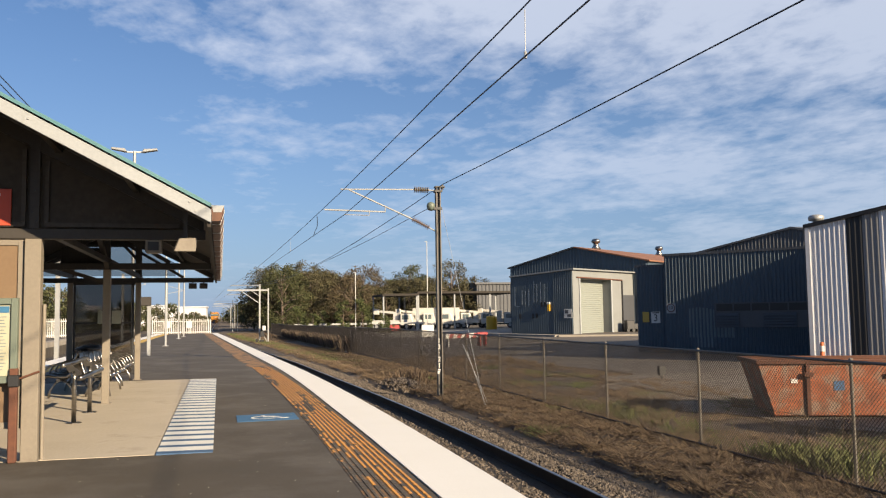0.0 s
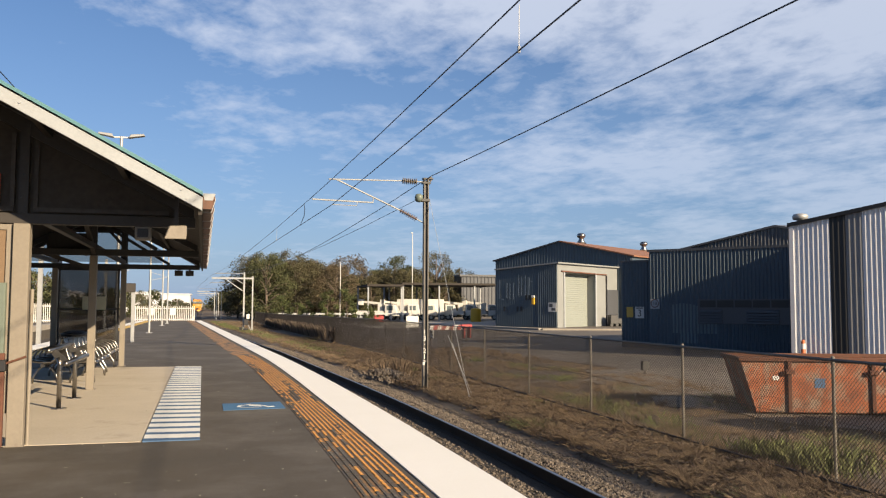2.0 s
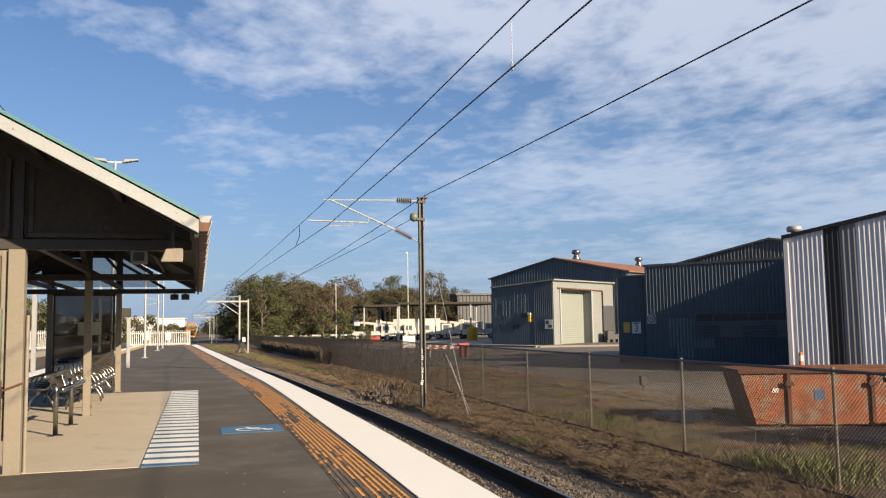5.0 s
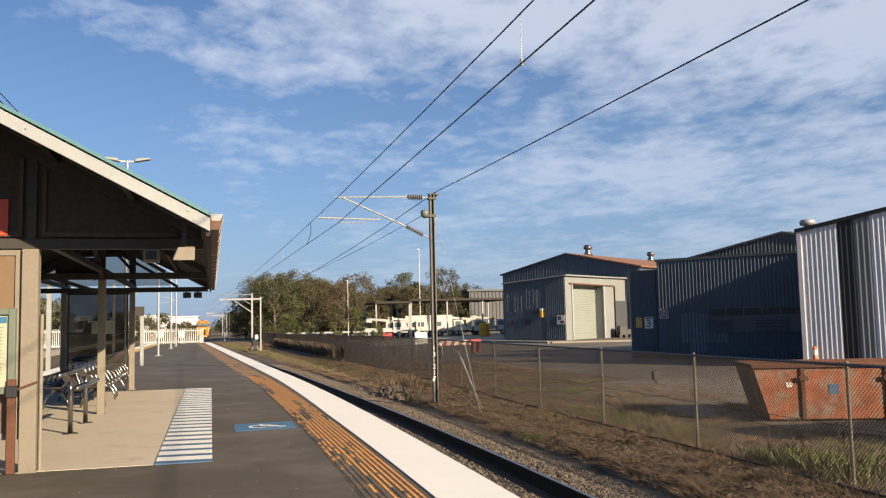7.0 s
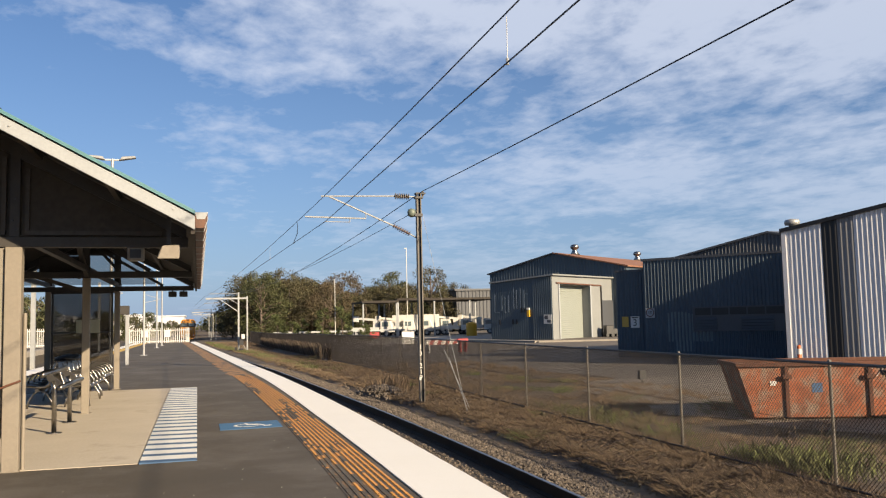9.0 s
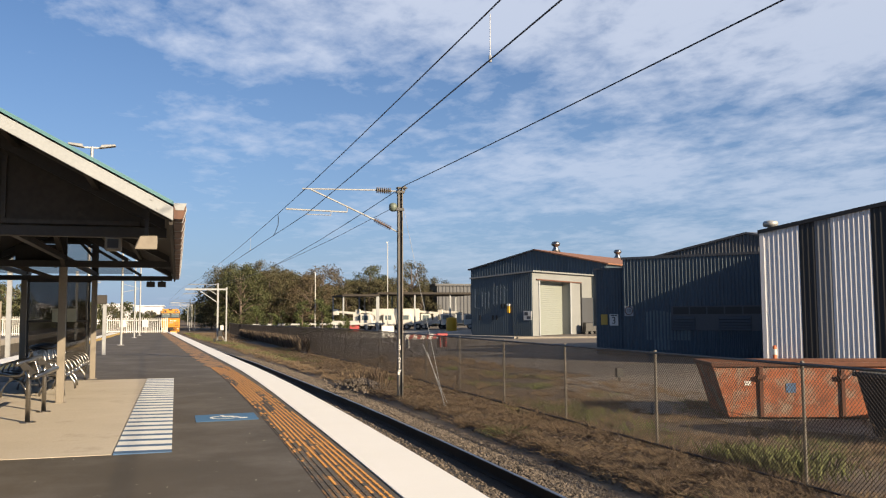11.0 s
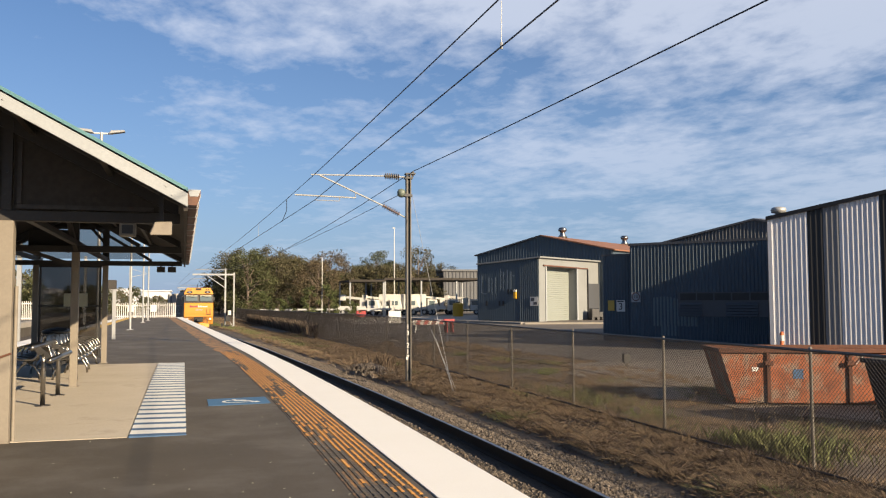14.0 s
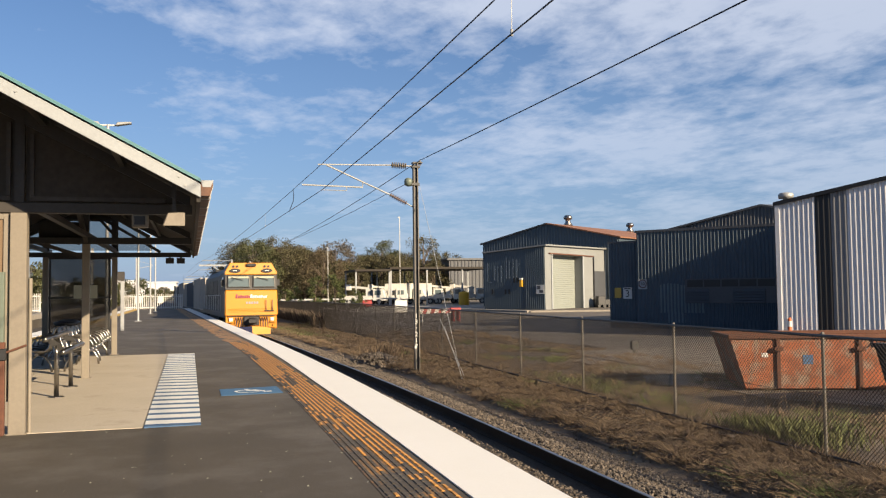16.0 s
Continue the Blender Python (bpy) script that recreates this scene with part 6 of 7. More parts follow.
for i in range(34):
    x, y = -52 + i * 1.35 + rng.uniform(-1, 1), 118 + rng.uniform(0, 40) + max(0, (i - 20) * 6)
    if x > -13:
        y += 60
    o = copy_thing(SHRUB[i % 2], pose(x, y, -1.6, 0, 0, rng.uniform(0, 360)))
    h = rng.uniform(0.65, 1.0) * (0.72 if x > -13 else 1.0)
    o.scale = (h * 1.15, h * 1.15, h)
for i in range(16):
    o = copy_thing(SHRUB[i % 2], pose(1.5 + i * 1.1 + rng.uniform(-0.6, 0.6), 300 + rng.uniform(0, 60), -1.7, 0, 0, rng.uniform(0, 360)))
    o.scale = (1.3, 1.3, rng.uniform(0.9, 1.25))
# far woods to close the horizon
woods = Shape()
for i in range(420):
    a = radians(-75 + 150 * i / 420)
    d = rng.uniform(420, 520)
    c = (d * math.sin(a), d * math.cos(a), -1 + rng.uniform(1, 4.0))
    crown_leaves(woods, c, rng.uniform(3, 5.5), 36, 1.9, 0.8)
tagged(new("far_woods", woods.mesh("far_woods", LEAF[0])), "low dark line of distant woods", "woods", kind="stuff")

# ---- distant buildings ----
for x0, x1, y, h in ((-62, -38, 250, 4.9), (-37, -27, 262, 4.3), (-26, -16.5, 270, 5.0), (-16, -7.4, 285, 4.7)):
    b = thing("distant_warehouse", "long white warehouse in the distance", "building", "distant warehouses")
    part("wall", Shape().box(x0, x1, y, y + 20, -1.8, h), SHED_GREY, b)
    part("roof", Shape().box(x0 - 0.4, x1 + 0.4, y - 0.4, y + 20.4, h, h + 0.35), SHED_GREY, b)
    for i in range(int((x1 - x0) / 4)):
        part("window", Shape().box(x0 + 1 + i * 4, x0 + 2.6 + i * 4, y - 0.06, y, 1.5, 2.8), SHED_BLUE, b)
tower = thing("distant_lamp_mast", "tall slim grey lamp mast beyond the yard", "lamp post", "yard lamp masts", at=pose(17.3, 120, -1))
part("pole", Shape().tube([(0, 0, 0), (0, 0, 8.6)], 0.055, 8, 0.045), WHITE, tower)
part("lamp_head", Shape().box(-0.25, 0.06, -0.06, 0.06, 8.57, 8.66), GALV, tower)
o = copy_thing(tower, pose(30.1, 130, -1))
o.scale = (1.2, 1.2, 1.62)
rail_f = thing("yard_guard_rail", "pale guard rail along the yard road", "railing")
for i in range(9):
    part("post", Shape().box(9.5 + i * 2.4, 9.6 + i * 2.4, 128, 128.1, -1.2, 0.35), GALV, rail_f)
part("rail", Shape().box(9.3, 29.2, 127.95, 128.02, 0.1, 0.35), GALV, rail_f)

# ---- ballast stones, grass and litter ----
def clod_relief(x, y):
    """Rough clods and hollows of the trampled verge."""
    a = noise.noise(Vector((x * 1.6, y * 1.3, 3)))
    b = noise.noise(Vector((x * 4.5, y * 4.0, 8)))
    c = noise.noise(Vector((x * 11, y * 10, 14)))
    return 0.05 * a + 0.075 * max(0, b) + 0.035 * c


vg = Shape()
VX, VY = steps(4.3, 8.12, 0.075), steps(6, 22, 0.09) + steps(22, 45, 0.2)[1:]
for y in VY:
    for x in VX:
        f = min(1, (x - (centre(y) + 1.9)) / 0.35, (8.12 - x) / 0.12, (45 - y) / 6)
        vg.v.append((x, y, ground_z(x, y) + (0.02 + clod_relief(x, y) if f > 0 else -0.1) * max(0.0, f) - (0.1 if f <= 0 else 0)))
nx = len(VX)
for j in range(len(VY) - 1):
    for i in range(nx - 1):
        k = j * nx + i
        vg.f.append((k, k + 1, k + nx + 1, k + nx))
tagged(new("verge_soil", vg.mesh("verge_soil", EARTH)), "rough dry earth of the verge beside the track", "ground", kind="stuff")


def stone(s, p, r):
    k = len(s.v)
    ax = [Vector((1, 0, 0)), Vector((0, 1, 0)), Vector((0, 0, 1))]
    q = Euler((rng.uniform(0, 6), rng.uniform(0, 6), rng.uniform(0, 6))).to_matrix()
    for a in ax:
        for sg in (1, -1):
            v = Vector(p) + (q @ a) * sg * r * rng.uniform(0.6, 1.15)
            s.v.append((v.x, v.y, v.z))
    for a in (0, 1):
        for b in (2, 3):
            for c in (4, 5):
                s.f.append((k + a, k + b, k + c) if (a + b + c) % 2 == 0 else (k + a, k + c, k + b))


st = Shape()
for i in range(36000):
    y = 7 + 50 * rng.random() ** 1.7
    u = rng.uniform(0.66, 2.6)
    if u > 2.1 and rng.random() < (u - 2.1) / 0.5:
        continue
    z = RAIL_Z + (-0.125 if u < 1.1 else -0.125 - 0.13 * (u - 1.1)) + 0.01
    stone(st, (centre(y) + u, y, z + drop(y)), rng.uniform(0.022, 0.045))
for i in range(14000):
    y = 7 + 40 * rng.random() ** 1.7
    u = rng.uniform(-1.5, 0.26)
    stone(st, (centre(y) + u, y, RAIL_Z - (0.165 if u < -0.6 else 0.2) + drop(y)), rng.uniform(0.022, 0.042))
part("ballast_stone", st, STONE, bed_ob, "loose crushed stones", kind="stuff")
heap = Shape()
for i in range(900):
    a, d = rng.uniform(0, 6.28), abs(rng.gauss(0, 0.5))
    x, y = 5.85 + d * math.cos(a) * 0.8, 29.5 + d * math.sin(a) * 2.6
    stone(heap, (x, y, GROUND_Z + 0.02 + max(0, 0.24 - 0.22 * d)), rng.uniform(0.03, 0.065))
tagged(new("stone_heap", heap.mesh("stone_heap", STONE)), "low heap of spilled crushed stones beside the ballast", "stone heap", kind="stuff")


def blades(name, count, place, size, mat, label, lean=0.5, width=0.0034):
    s = Shape()
    for _ in range(count):
        x, y, keep = place()
        if not keep:
            continue
        z = ground_z(x, y) - 0.01 + (0.02 + clod_relief(x, y) if x < 8.1 and y < 42 else 0)
        ln = size * rng.uniform(0.4, 1.3)
        a = rng.uniform(0, 6.28)
        dx, dy = math.cos(a) * lean * ln * rng.uniform(0.3, 1.4), math.sin(a) * lean * ln * rng.uniform(0.3, 1.4)
        w = width * rng.uniform(0.6, 1.3) * (1 + y / 40)
        px, py = -math.sin(a) * w, math.cos(a) * w
        s.face((x - px, y - py, z), (x + px, y + py, z), (x + dx * 0.5 + px * 0.6, y + dy * 0.5 + py * 0.6, z + ln * 0.6), (x + dx, y + dy, z + ln * 0.85))
    return tagged(new(name, s.mesh(name, mat)), label, "grass", kind="stuff")


def verge():
    y = 7 + 62 * rng.random() ** 1.6
    x = rng.uniform(centre(y) + 2.0, 8.3)
    return x, y, noise.noise(Vector((x * 0.9, y * 0.5, 1))) > -0.35


def verge_green():
    y = 7 + 62 * rng.random() ** 1.5
    x = rng.uniform(centre(y) + 2.2, 8.3)
    return x, y, noise.noise(Vector((x * 0.8, y * 0.33, 5))) > 0.27


def paddock():
    y = 7 + 40 * rng.random() ** 1.4
    x = rng.uniform(8.2, 14.8)
    return x, y, noise.noise(Vector((x * 0.5, y * 0.4, 9))) > -0.25


def paddock_green():
    y = 7 + 30 * rng.random() ** 1.4
    x = rng.uniform(8.2, 13.5)
    return x, y, noise.noise(Vector((x * 0.5, y * 0.3, 21))) > 0.2


def tall_patch():
    y = rng.gauss(11.9, 0.55)
    x = 8.4 + abs(rng.gauss(0, 0.55))
    return x, y, True


def tall_patch_far():
    y = rng.gauss(19.2, 1.4)
    return 8.5 + abs(rng.gauss(0, 0.8)), y, True


def far_verge():
    y = rng.uniform(40, 150)
    return rng.uniform(centre(y) + 2.2, centre(y) + (5.2 if y < 95 else 10)), y, True


def far_green():
    y = rng.uniform(44, 150)
    u = rng.gauss(3.1, 0.5)
    return centre(y) + u, y, u > 2.3 and noise.noise(Vector((u * 0.4, y * 0.12, 4))) > -0.15


def flat_straw():
    y = 7 + 40 * rng.random() ** 1.6
    return rng.uniform(centre(y) + 2.0, 8.2), y, True


blades("dry_grass", 80000, verge, 0.06, DRY_GRASS, "short dry brown grass on the verge", 0.9)
blades("straw_litter", 42000, flat_straw, 0.07, DRY_GRASS, "flattened straw-coloured stalks on the verge", 2.6, 0.0022)
blades("verge_weeds", 22000, verge_green, 0.05, GREEN_GRASS, "patchy green weeds on the verge", 0.8, 0.005)
blades("dry_paddock_grass", 90000, paddock, 0.06, DRY_GRASS, "dry grass behind the fence", 0.8)
blades("green_paddock_grass", 36000, paddock_green, 0.08, GREEN_GRASS, "green grass behind the fence", 0.7)
blades("tall_green_grass", 2600, tall_patch, 0.27, GREEN_GRASS, "tall green grass tufts against the fence", 0.45, 0.0055)
blades("tall_green_grass", 1000, tall_patch_far, 0.18, GREEN_GRASS, "green grass tufts against the fence", 0.5, 0.0055)


def fence_foot():
    y = rng.uniform(34, 120)
    return fence_x(y) + rng.uniform(-0.12, 0.3), y, noise.noise(Vector((y * 0.6, 3, 0))) > 0.75 - 0.03 * (y - 34)


blades("fence_weeds", 13000, fence_foot, 1.15, VINE, "dead brown vines and weeds grown into the far fence", 0.3, 0.004)
blades("far_verge_grass", 9000, far_green, 0.16, GREEN_GRASS, "green grass beside the distant track", 0.7, 0.012)
blades("far_dry_grass", 26000, far_verge, 0.12, DRY_GRASS, "dry brown grass beside the distant track", 0.8, 0.012)


def tufts(name, count, region, size, mat, label, per=46, radius=0.11):
    """Separate clumps of blades with bare ground between them."""
    s = Shape()
    for _ in range(count):
        cx, cy, keep = region()
        if not keep:
            continue
        k, rr = rng.uniform(0.6, 1.5), radius * rng.uniform(0.6, 1.6)
        for _ in range(int(per * k)):
            a, d = rng.uniform(0, 6.28), rr * math.sqrt(rng.random())
            x, y = cx + d * math.cos(a), cy + d * math.sin(a)
            z = ground_z(x, y) - 0.01 + (0.02 + clod_relief(x, y) if x < 8.1 and y < 42 else 0)
            ln = size * k * rng.uniform(0.5, 1.2)
            tx, ty = math.cos(a) * d * 1.6 + rng.gauss(0, 0.25) * ln, math.sin(a) * d * 1.6 + rng.gauss(0, 0.25) * ln
            w = 0.0035 * (1 + cy / 30)
            s.face((x - w, y, z), (x + w, y, z), (x + tx + w * 0.4, y + ty, z + ln * 0.8), (x + tx * 1.3, y + ty * 1.3, z + ln))
    return tagged(new(name, s.mesh(name, mat)), label, "grass", kind="stuff")


tufts("dry_grass_tufts", 900, verge, 0.12, DRY_GRASS, "dry grass tufts on the verge")
tufts("green_grass_tufts", 900, verge_green, 0.09, GREEN_GRASS, "small green grass tufts on the verge", 40, 0.15)
tufts("dry_paddock_tufts", 500, paddock, 0.15, DRY_GRASS, "dry grass tufts behind the fence")
tufts("green_paddock_tufts", 260, paddock_green, 0.14, GREEN_GRASS, "green grass tufts behind the fence", 50, 0.15)
rubble = Shape()
for i in range(700):
    y = 7 + 55 * rng.random() ** 1.5
    x = FX - 0.1 + rng.gauss(0, 0.11)
    stone(rubble, (x, y, ground_z(x, y) + 0.05), rng.uniform(0.02, 0.08) * (0.6 + 0.6 * rng.random()))
tagged(new("concrete_rubble", rubble.mesh("concrete_rubble", PLINTH)), "broken pale concrete along the fence foot", "rubble", kind="stuff")
clods = Shape()
for i in range(12000):
    y = 7 + 50 * rng.random() ** 1.6
    x = rng.uniform(centre(y) + 1.9, 8.2)
    if noise.noise(Vector((x * 1.1, y * 0.7, 31))) > -0.05:
        stone(clods, (x, y, ground_z(x, y) + 0.03 + clod_relief(x, y)), rng.uniform(0.012, 0.045))
tagged(new("earth_clods", clods.mesh("earth_clods", EARTH)), "loose earth clods on the verge", "earth", kind="stuff")


def dry_clump():
    return rng.gauss(6.35, 0.3), rng.gauss(30.5, 0.8), True


blades("tall_dry_grass", 380, dry_clump, 0.5, DRY_GRASS, "tall straw-coloured grass clump behind the mast", 0.35, 0.0045)


def weed_line():
    y = 7 + 100 * rng.random() ** 1.3
    return FX + rng.gauss(0.12, 0.12), y, True


blades("fence_weeds", 9000, weed_line, 0.17, DRY_GRASS, "dry weeds grown into the fence foot", 0.5, 0.007)
stalks = Shape()
for i in range(46):
    x, y = rng.uniform(8.5, 11.5), rng.uniform(10.0, 16.0)
    z = ground_z(x, y)
    h = rng.uniform(0.35, 0.8)
    a = rng.uniform(0, 6.28)
    pts = [(x + 0.06 * k * math.cos(a) * h, y + 0.06 * k * math.sin(a) * h, z + h * k / 4) for k in range(5)]
    stalks.tube(pts, 0.006, 4, 0.002)
    for k in range(2, 5):
        b = rng.uniform(0, 6.28)
        stalks.tube([pts[k], (pts[k][0] + 0.12 * math.cos(b), pts[k][1] + 0.12 * math.sin(b), pts[k][2] + 0.06)], 0.004, 4, 0.002)
tagged(new("dead_weed_stalks", stalks.mesh("dead_weed_stalks", DRY_GRASS)), "thin dead weed stalks behind the fence", "weeds", kind="stuff")
litter = Shape()
for i in range(70):
    y = 7.0 + 16 * rng.random() ** 1.8
    x = rng.uniform(-1.6, 1.2)
    if -0.95 < x < -0.1 and y > 10:
        continue
    a, r = rng.uniform(0, 6.28), rng.uniform(0.006, 0.014)
    litter.face(*[(x + r * math.cos(a + k * 1.57) * (1.6 if k % 2 else 0.7), y + r * math.sin(a + k * 1.57) * (1.6 if k % 2 else 0.7), 0.006 + 0.006 * (k % 2)) for k in range(4)])
tagged(new("leaf_litter", litter.mesh("leaf_litter", PAPER)), "few pale dry leaves scattered on the asphalt", "leaves", kind="stuff")

# ---- train ----
LOCO_L = 21.0


def wheelset(parent, y):
    for sx in (-1, 1):
        s = Shape()
        s.tube([(sx * 0.46, y, 0.46), (sx * 0.6, y, 0.46)], 0.46, 18)
        part("wheel", s, RAIL_SIDE, parent)


def locomotive():
    t = thing("diesel_locomotive", "yellow-fronted diesel freight locomotive with dark grey hood", "locomotive")
    W = 1.43
    # lower front
    s = Shape().hexa([(-W, 0.0, 1.08), (W, 0.0, 1.08), (W, 0.6, 1.08), (-W, 0.6, 1.08), (-W + 0.02, 0.10, 2.5), (W - 0.02, 0.10, 2.5), (W, 0.6, 2.5), (-W, 0.6, 2.5)])
    nose = part("front_panel", s, LOCO_YELLOW, t, "bright orange-yellow front panel", bevel=0.05)
    s = Shape()
    for z in (1.3, 1.38, 1.46):
        s.box(-1.25, 1.25, -0.012, 0.05, z, z + 0.03)
    part("louvre", s, LOCO_YELLOW, nose)
    for x0, n, mt, w0, h0, lb in ((-0.86, 7, PURPLE_RED, 0.085, 0.16, "dark red mark"), (-0.08, 8, WHITE, 0.095, 0.15, "white mark")):
        for i in range(n):
            x = x0 + i * 0.115
            h1 = h0 * (1.35 if i == 0 else 0.75 + 0.25 * ((i * 7) % 3) / 2)
            s = Shape().hexa([(x, 0.03, 2.06), (x + w0, 0.03, 2.06), (x + w0, 0.075, 2.06), (x, 0.075, 2.06), (x + 0.03, 0.04, 2.06 + h1), (x + w0 + 0.03, 0.04, 2.06 + h1), (x + w0 + 0.03, 0.08, 2.06 + h1), (x + 0.03, 0.08, 2.06 + h1)])
            part("decal", s, mt, nose, lb)
    for i in range(5):
        part("number_bar", Shape().box(-0.3 + i * 0.14, -0.2 + i * 0.14, 0.02, 0.06, 1.74, 1.86), BARGE, nose, "pale number bar")
    for x in (0.78, 1.12):
        part("handrail", Shape().tube([(x, -0.05, 1.35), (x, -0.04, 1.95)], 0.018, 6), LOCO_BLUE, nose)
    part("step", Shape().box(0.7, 1.2, -0.06, 0.02, 1.32, 1.37), LOCO_GREY, nose)
    # cab band and windows
    s = Shape().hexa([(-W, 0.10, 2.5), (W, 0.10, 2.5), (W, 3.2, 2.5), (-W, 3.2, 2.5), (-W, 0.28, 3.36), (W, 0.28, 3.36), (W, 3.2, 3.36), (-W, 3.2, 3.36)])
    cab = part("cab", s, LOCO_GREY, t, "dark grey cab band", bevel=0.03)
    for x0, x1 in ((-1.28, -0.1), (0.1, 1.28)):
        s = Shape().hexa([(x0, 0.105, 2.68), (x1, 0.105, 2.68), (x1, 0.18, 2.68), (x0, 0.18, 2.68), (x0 + 0.03, 0.235, 3.28), (x1 - 0.03, 0.235, 3.28), (x1 - 0.03, 0.3, 3.28), (x0 + 0.03, 0.3, 3.28)])
        wnd = part("windscreen", s, GLASS_DARK, cab)
        part("frame", Shape().beam((x0, 0.1, 2.66), (x0 + 0.03, 0.235, 3.3), 0.05, 0.05).beam((x1, 0.1, 2.66), (x1 - 0.03, 0.235, 3.3), 0.05, 0.05).beam((x0, 0.1, 2.67), (x1, 0.1, 2.67), 0.05, 0.05).beam((x0, 0.235, 3.29), (x1, 0.235, 3.29), 0.05, 0.05), BLACK, wnd)
        part("wiper", Shape().beam((x0 + 0.2, 0.15, 3.2), (x1 - 0.35, 0.12, 3.05), 0.02, 0.03), BLACK, wnd)
        part("sun_visor", Shape().box(x0 + 0.04, x1 - 0.04, 0.19, 0.215, 3.16, 3.26), PAPER, wnd)
    for sx in (-1, 1):
        part("side_window", Shape().box(*sorted((sx * 1.425, sx * 1.445)), 1.0, 1.9, 2.7, 3.25), GLASS_DARK, cab)
        part("mirror", Shape().box(*sorted((sx * 1.45, sx * 1.6)), 0.5, 0.56, 2.75, 3.1), BLACK, cab)
    part("lower_cab", Shape().box(-W + 0.01, W - 0.01, 0.6, 3.2, 1.08, 2.5), LOCO_GREY, t)
    # roof brow with chamfered corners
    s = Shape().prism([(-W, 0.26, 3.36), (W, 0.26, 3.36), (W, 0.3, 3.5), (1.13, 0.38, 4.02), (-1.13, 0.38, 4.02), (-W, 0.3, 3.5)], (0, 0.55, 0))
    part("cab_roof", Shape().prism([(-1.4, 0.8, 3.36), (1.4, 0.8, 3.36), (1.4, 0.8, 3.48), (1.1, 0.8, 3.98), (-1.1, 0.8, 3.98), (-1.4, 0.8, 3.48)], (0, 2.4, 0)), LOCO_GREY, t, "dark grey cab roof")
    brow = part("roof_brow", s, LOCO_YELLOW, t, "orange-yellow roof brow", bevel=0.03)
    for x in (-0.87, 0.87):
        s = Shape()
        s.lathe((0, 0, 0), [(0.13, 0), (0.13, 0.03)], 16)
        s.v = [(x + 2.3 * a, 0.25 - c, 3.58 + 0.95 * b) for a, b, c in s.v]
        nb = part("number_board", s, BLACK, brow, "dark oval number board")
        part("number_bar", Shape().box(x - 0.11, x + 0.11, 0.21, 0.218, 3.56, 3.6), WHITE, nb)
        for dx in (-0.1, 0.1):
            s = Shape()
            s.tube([(x * 0.98 + dx, 0.29, 3.82), (x * 0.98 + dx, 0.36, 3.82)], 0.065, 12)
            part("marker_light", s, LOCO_GREY, brow)
    part("headlight_housing", Shape().box(-0.26, 0.26, 0.22, 0.42, 3.8, 3.98), LOCO_GREY, brow, bevel=0.03)
    for dx in (-0.12, 0.12):
        s = Shape()
        s.tube([(dx, 0.2, 3.89), (dx, 0.26, 3.89)], 0.075, 14)
        part("headlight", s, BLACK, brow)
    part("horn", Shape().tube([(0.0, 0.5, 4.05), (0.0, 1.0, 4.09)], 0.05, 8), GALV, t)
    # pilot and running gear
    s = Shape().prism([(-0.95, 0.1, 0.3), (0.95, 0.1, 0.3), (1.2, 0.1, 0.66), (1.32, 0.1, 1.08), (-1.32, 0.1, 1.08), (-1.2, 0.1, 0.66)], (0, 0.2, 0))
    pil = part("pilot", s, LOCO_YELLOW, t, "orange-yellow pilot", bevel=0.02)
    for sx in (-1, 1):
        blade = Shape().hexa([(0, -0.42, 0.06), (sx * 1.02, -0.02, 0.06), (sx * 1.02, 0.1, 0.06), (0, -0.2, 0.06), (0, -0.24, 0.5), (sx * 1.05, 0.04, 0.44), (sx * 1.05, 0.1, 0.44), (0, -0.05, 0.5)][:8])
        part("plough", blade, LOCO_YELLOW if sx > 0 else LOCO_BLUE, pil, "slanted plough blade")
        part("steps", Shape().box(*sorted((sx * 1.0, sx * 1.36)), -0.05, 0.1, 0.42, 0.47).box(*sorted((sx * 1.0, sx * 1.36)), -0.05, 0.1, 0.72, 0.77), LOCO_YELLOW, pil)
    part("draft_pocket", Shape().box(-0.42, 0.42, -0.01, 0.1, 0.55, 1.04), LOCO_GREY, pil, "dark coupler pocket", bevel=0.03)
    part("buffer_seam", Shape().box(-1.25, 1.25, -0.015, 0.02, 1.06, 1.1), LOCO_GREY, pil)
    part("coupler", Shape().box(-0.16, 0.16, -0.45, 0.1, 0.62, 0.98).box(-0.25, 0.25, -0.55, -0.3, 0.66, 0.94), BLACK, t, bevel=0.05)
    for sx in (-1, 1):
        for i in range(4):
            x = sx * (0.45 + 0.13 * i)
            s = Shape()
            s.tube([(x, 0.08, 0.98), (x + 0.02, -0.08, 0.8), (x + sx * 0.03, -0.1, 0.5), (x + sx * 0.06, 0.02, 0.42)], 0.028, 6)
            part("brake_hose", s, LOCO_BLUE if i % 2 else BLACK, pil)
        part("ditch_light", Shape().box(*sorted((sx * 1.02, sx * 1.22)), 0.02, 0.1, 0.78, 0.98), WHITE, pil, bevel=0.02)
        part("step_well", Shape().box(*sorted((sx * 1.18, sx * 1.38)), 0.12, 0.7, 0.35, 1.08), LOCO_YELLOW, t)
    # hood and walkway
    part("underframe", Shape().box(-1.4, 1.4, 0.3, LOCO_L - 0.3, 0.95, 1.3), LOCO_GREY, t, bevel=0.02)
    s = Shape().prism([(-1.25, 3.2, 1.3), (1.25, 3.2, 1.3), (1.25, 3.2, 3.45), (0.85, 3.2, 3.9), (-0.85, 3.2, 3.9), (-1.25, 3.2, 3.45)], (0, LOCO_L - 4.2, 0))
    hood = part("hood", s, LOCO_GREY, t, "dark grey engine hood", bevel=0.02)
    s = Shape()
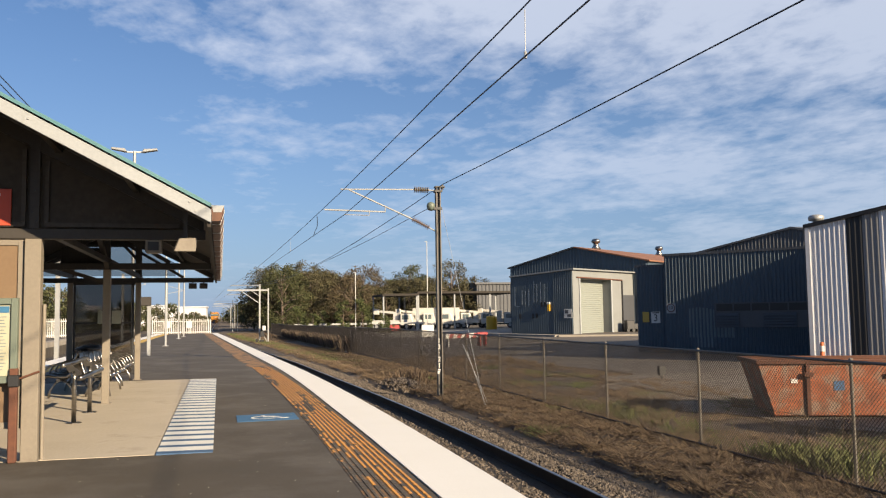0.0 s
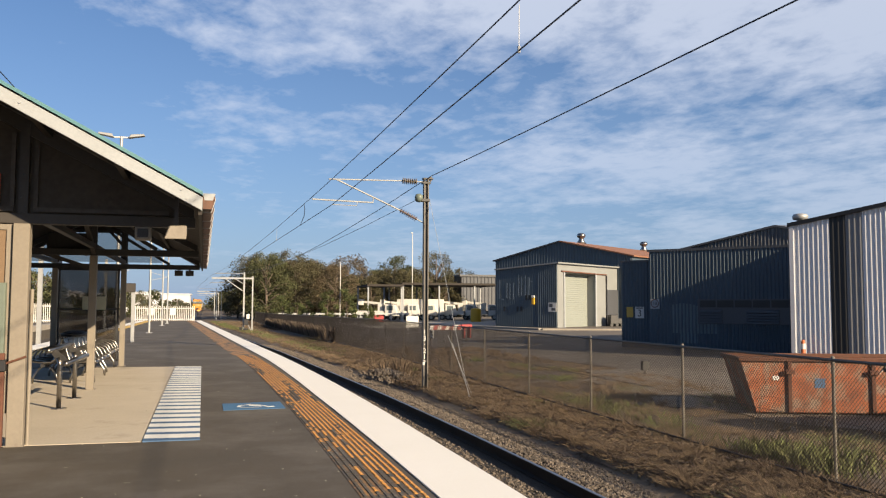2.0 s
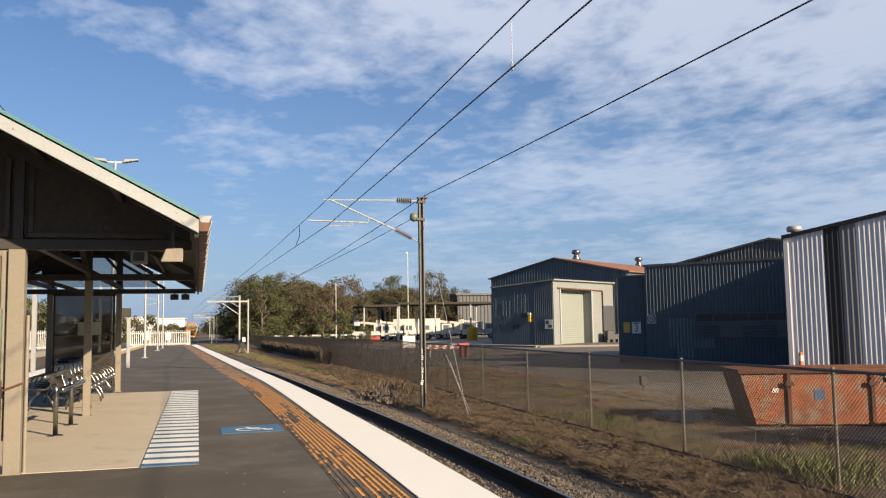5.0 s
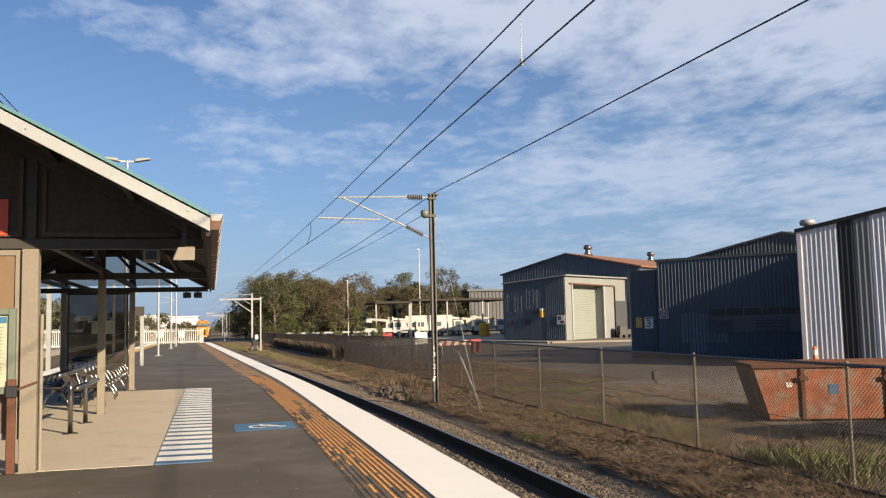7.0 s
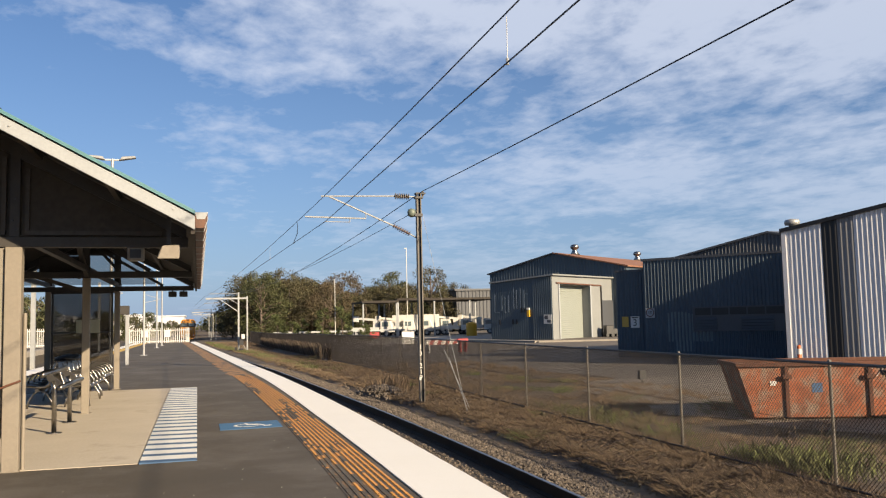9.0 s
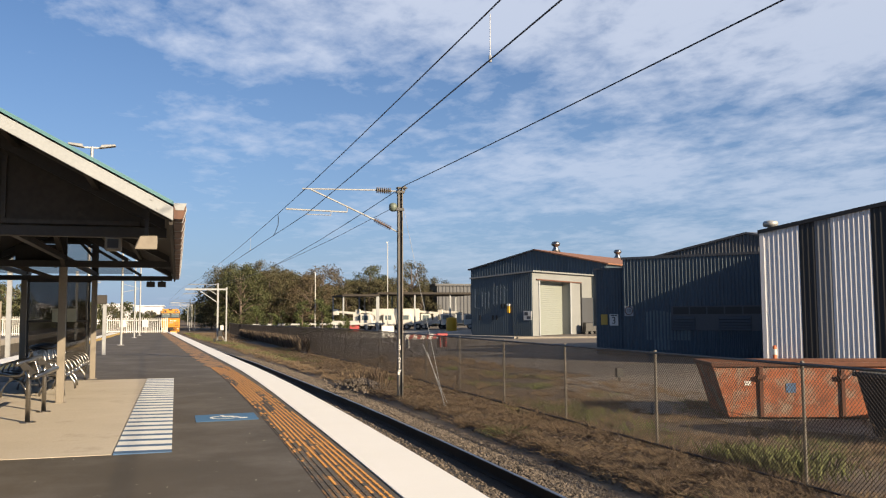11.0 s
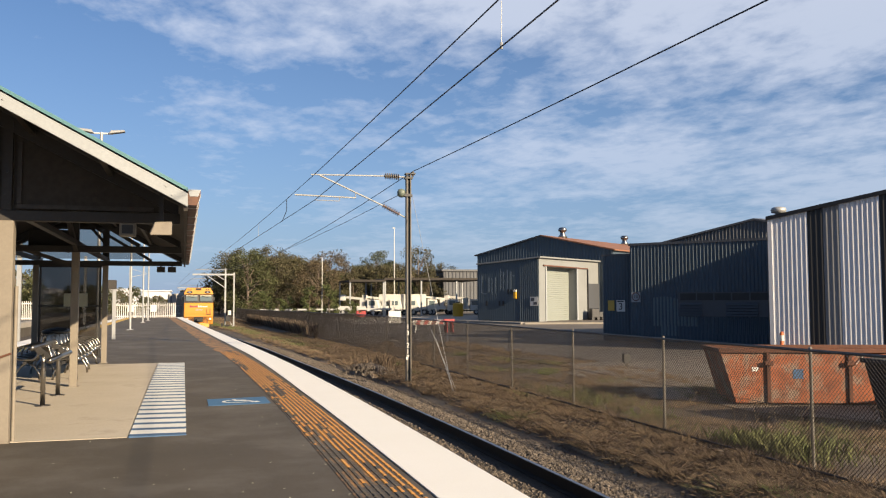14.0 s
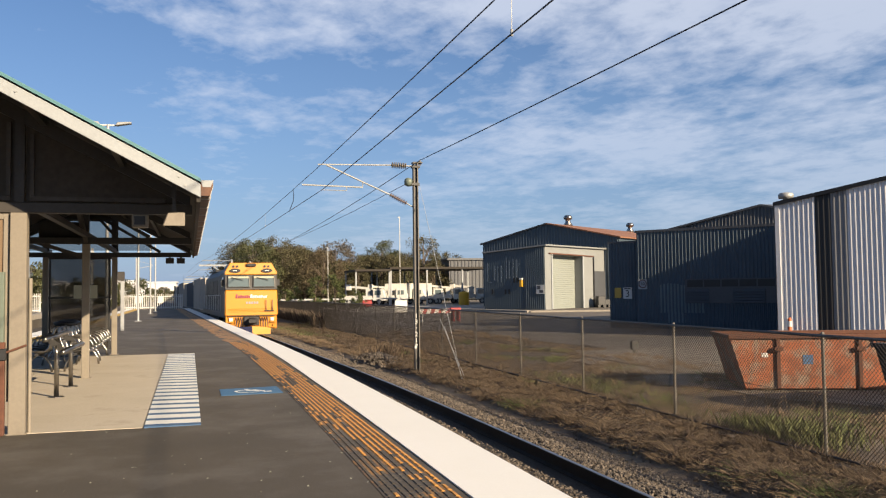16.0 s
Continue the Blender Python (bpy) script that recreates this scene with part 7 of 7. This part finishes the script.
    for i in range(12):
        y = 4.0 + i * 1.25
        for sx in (-1, 1):
            s.box(*sorted((sx * 1.25, sx * 1.275)), y, y + 0.95, 1.6, 3.2)
    part("hood_door", s, LOCO_GREY, hood, kind="stuff")
    part("radiator", Shape().box(-1.0, 1.0, 13.5, 17.5, 3.9, 4.05), BLACK, hood, bevel=0.03)
    part("exhaust", Shape().box(-0.4, 0.4, 8.5, 9.4, 3.9, 4.08), BLACK, hood, bevel=0.03)
    for sx in (-1, 1):
        s = Shape()
        for i in range(9):
            y = 3.6 + i * 1.9
            s.tube([(sx * 1.4, y, 1.3), (sx * 1.4, y, 2.25)], 0.02, 6)
        s.tube([(sx * 1.4, 3.6, 2.25), (sx * 1.4, 18.8, 2.25)], 0.02, 6)
        part("handrail", s, WHITE, t)
    part("fuel_tank", Shape().box(-1.2, 1.2, 7.6, 13.0, 0.25, 0.95), BLACK, t, bevel=0.1)
    for y0 in (2.2, 14.6):
        b = part("bogie", Shape().box(-1.05, 1.05, y0, y0 + 4.4, 0.35, 0.85), BLACK, t, bevel=0.05)
        for k in range(3):
            wheelset(b, y0 + 0.7 + k * 1.5)
    return t


def container_wagon(boxes, label):
    """A flat wagon; its boxes ride on it and move with it."""
    t = thing("container_wagon", label, "freight wagon", "wagons of the train")
    part("deck", Shape().box(-1.25, 1.25, 0.4, 18.6, 0.85, 1.1), BLACK, t)
    y = 0.5
    for ln, h, mt in boxes:
        n = int(ln / 0.28)
        s = Shape()
        for sx in (-1, 1):
            k = len(s.v)
            for i in range(n * 2 + 1):
                yy = y + 0.06 + (ln - 0.12) * i / (2 * n)
                xx = sx * (1.22 - (0.045 if i % 2 else 0.0))
                s.v += [(xx, yy, 1.2), (xx, yy, 1.1 + h - 0.08)]
            for i in range(n * 2):
                s.f.append((k + 2 * i, k + 2 * i + 2, k + 2 * i + 3, k + 2 * i + 1))
        s.box(-1.15, 1.15, y + 0.05, y + ln - 0.05, 1.15, 1.1 + h - 0.04)
        c = part("container", s, mt, t, "corrugated freight container")
        f = Shape()
        for xx in (-1.22, 1.12):
            for yy in (y, y + ln - 0.1):
                f.box(xx, xx + 0.1, yy, yy + 0.1, 1.1, 1.1 + h)
            f.box(xx, xx + 0.1, y + 0.1, y + ln - 0.1, 1.1 + h - 0.1, 1.1 + h)
            f.box(xx, xx + 0.1, y + 0.1, y + ln - 0.1, 1.1, 1.2)
        part("corner_frame", f, mt, c)
        y += ln + 0.15
    for y0 in (1.6, 14.8):
        b = part("bogie", Shape().box(-0.95, 0.95, y0, y0 + 2.4, 0.35, 0.8), BLACK, t)
        for k in range(2):
            wheelset(b, y0 + 0.4 + k * 1.6)
    part("coupler", Shape().box(-0.12, 0.12, -0.1, 0.4, 0.7, 0.95).box(-0.12, 0.12, 18.6, 19.0, 0.7, 0.95), BLACK, t)
    return t


loco = locomotive()
train = [(loco, 0.0, 0.5, LOCO_L - 0.5)]
at_y = LOCO_L + 0.2
BOXES = [[(6.0, 2.6, GREY_BOX), (12.0, 2.75, GREY_BOX)], [(12.0, 2.6, BLUE_BOX), (6.0, 2.6, GREY_BOX)], [(18.0, 2.9, GREY_BOX)], [(6.0, 2.6, BROWN_BOX), (6.0, 2.6, BLUE_BOX), (5.8, 2.6, GREY_BOX)],
         [(12.0, 2.75, GREY_BOX), (6.0, 2.6, BLUE_BOX)], [(18.0, 2.9, BLUE_BOX)], [(12.0, 2.6, GREY_BOX), (6.0, 2.6, BROWN_BOX)], [(18.0, 2.75, GREY_BOX)]]
for bx in BOXES:
    train.append((container_wagon(bx, "flat freight wagon carrying weathered grey containers"), at_y, 2.5, 16.5))
    at_y += 19.1

# place of the nose along the line, by the second
NOSE = [(0.0, 338), (1.0, 320), (2.0, 302), (3.0, 284), (4.0, 266), (5.0, 248), (6.0, 230.5), (7.0, 213), (8.0, 195.5), (9.0, 178), (10.0, 160.5), (11.0, 143), (11.5, 134.2), (12.0, 125.5),
        (12.5, 116.8), (13.0, 108), (13.5, 98.6), (14.0, 89), (14.5, 79.2), (15.0, 69.0), (15.5, 58.7), (16.0, 48.2)]


def motions():
    for ob, back, b0, b1 in train:
        rows = []
        for t, y in NOSE:
            ya, yb = y + back + b0, y + back + b1
            xa, xb, za, zb = centre(ya), centre(yb), drop(ya), drop(yb)
            yaw = -math.degrees(math.atan2(xb - xa, yb - ya))
            pitch = math.degrees(math.atan2(zb - za, yb - ya))
            k = b0 / (yb - ya)
            rows.append((t, pose(xa - (xb - xa) * k, y + back, RAIL_Z + za - (zb - za) * k, pitch, 0, yaw)))
        walk(ob, rows)


motions()
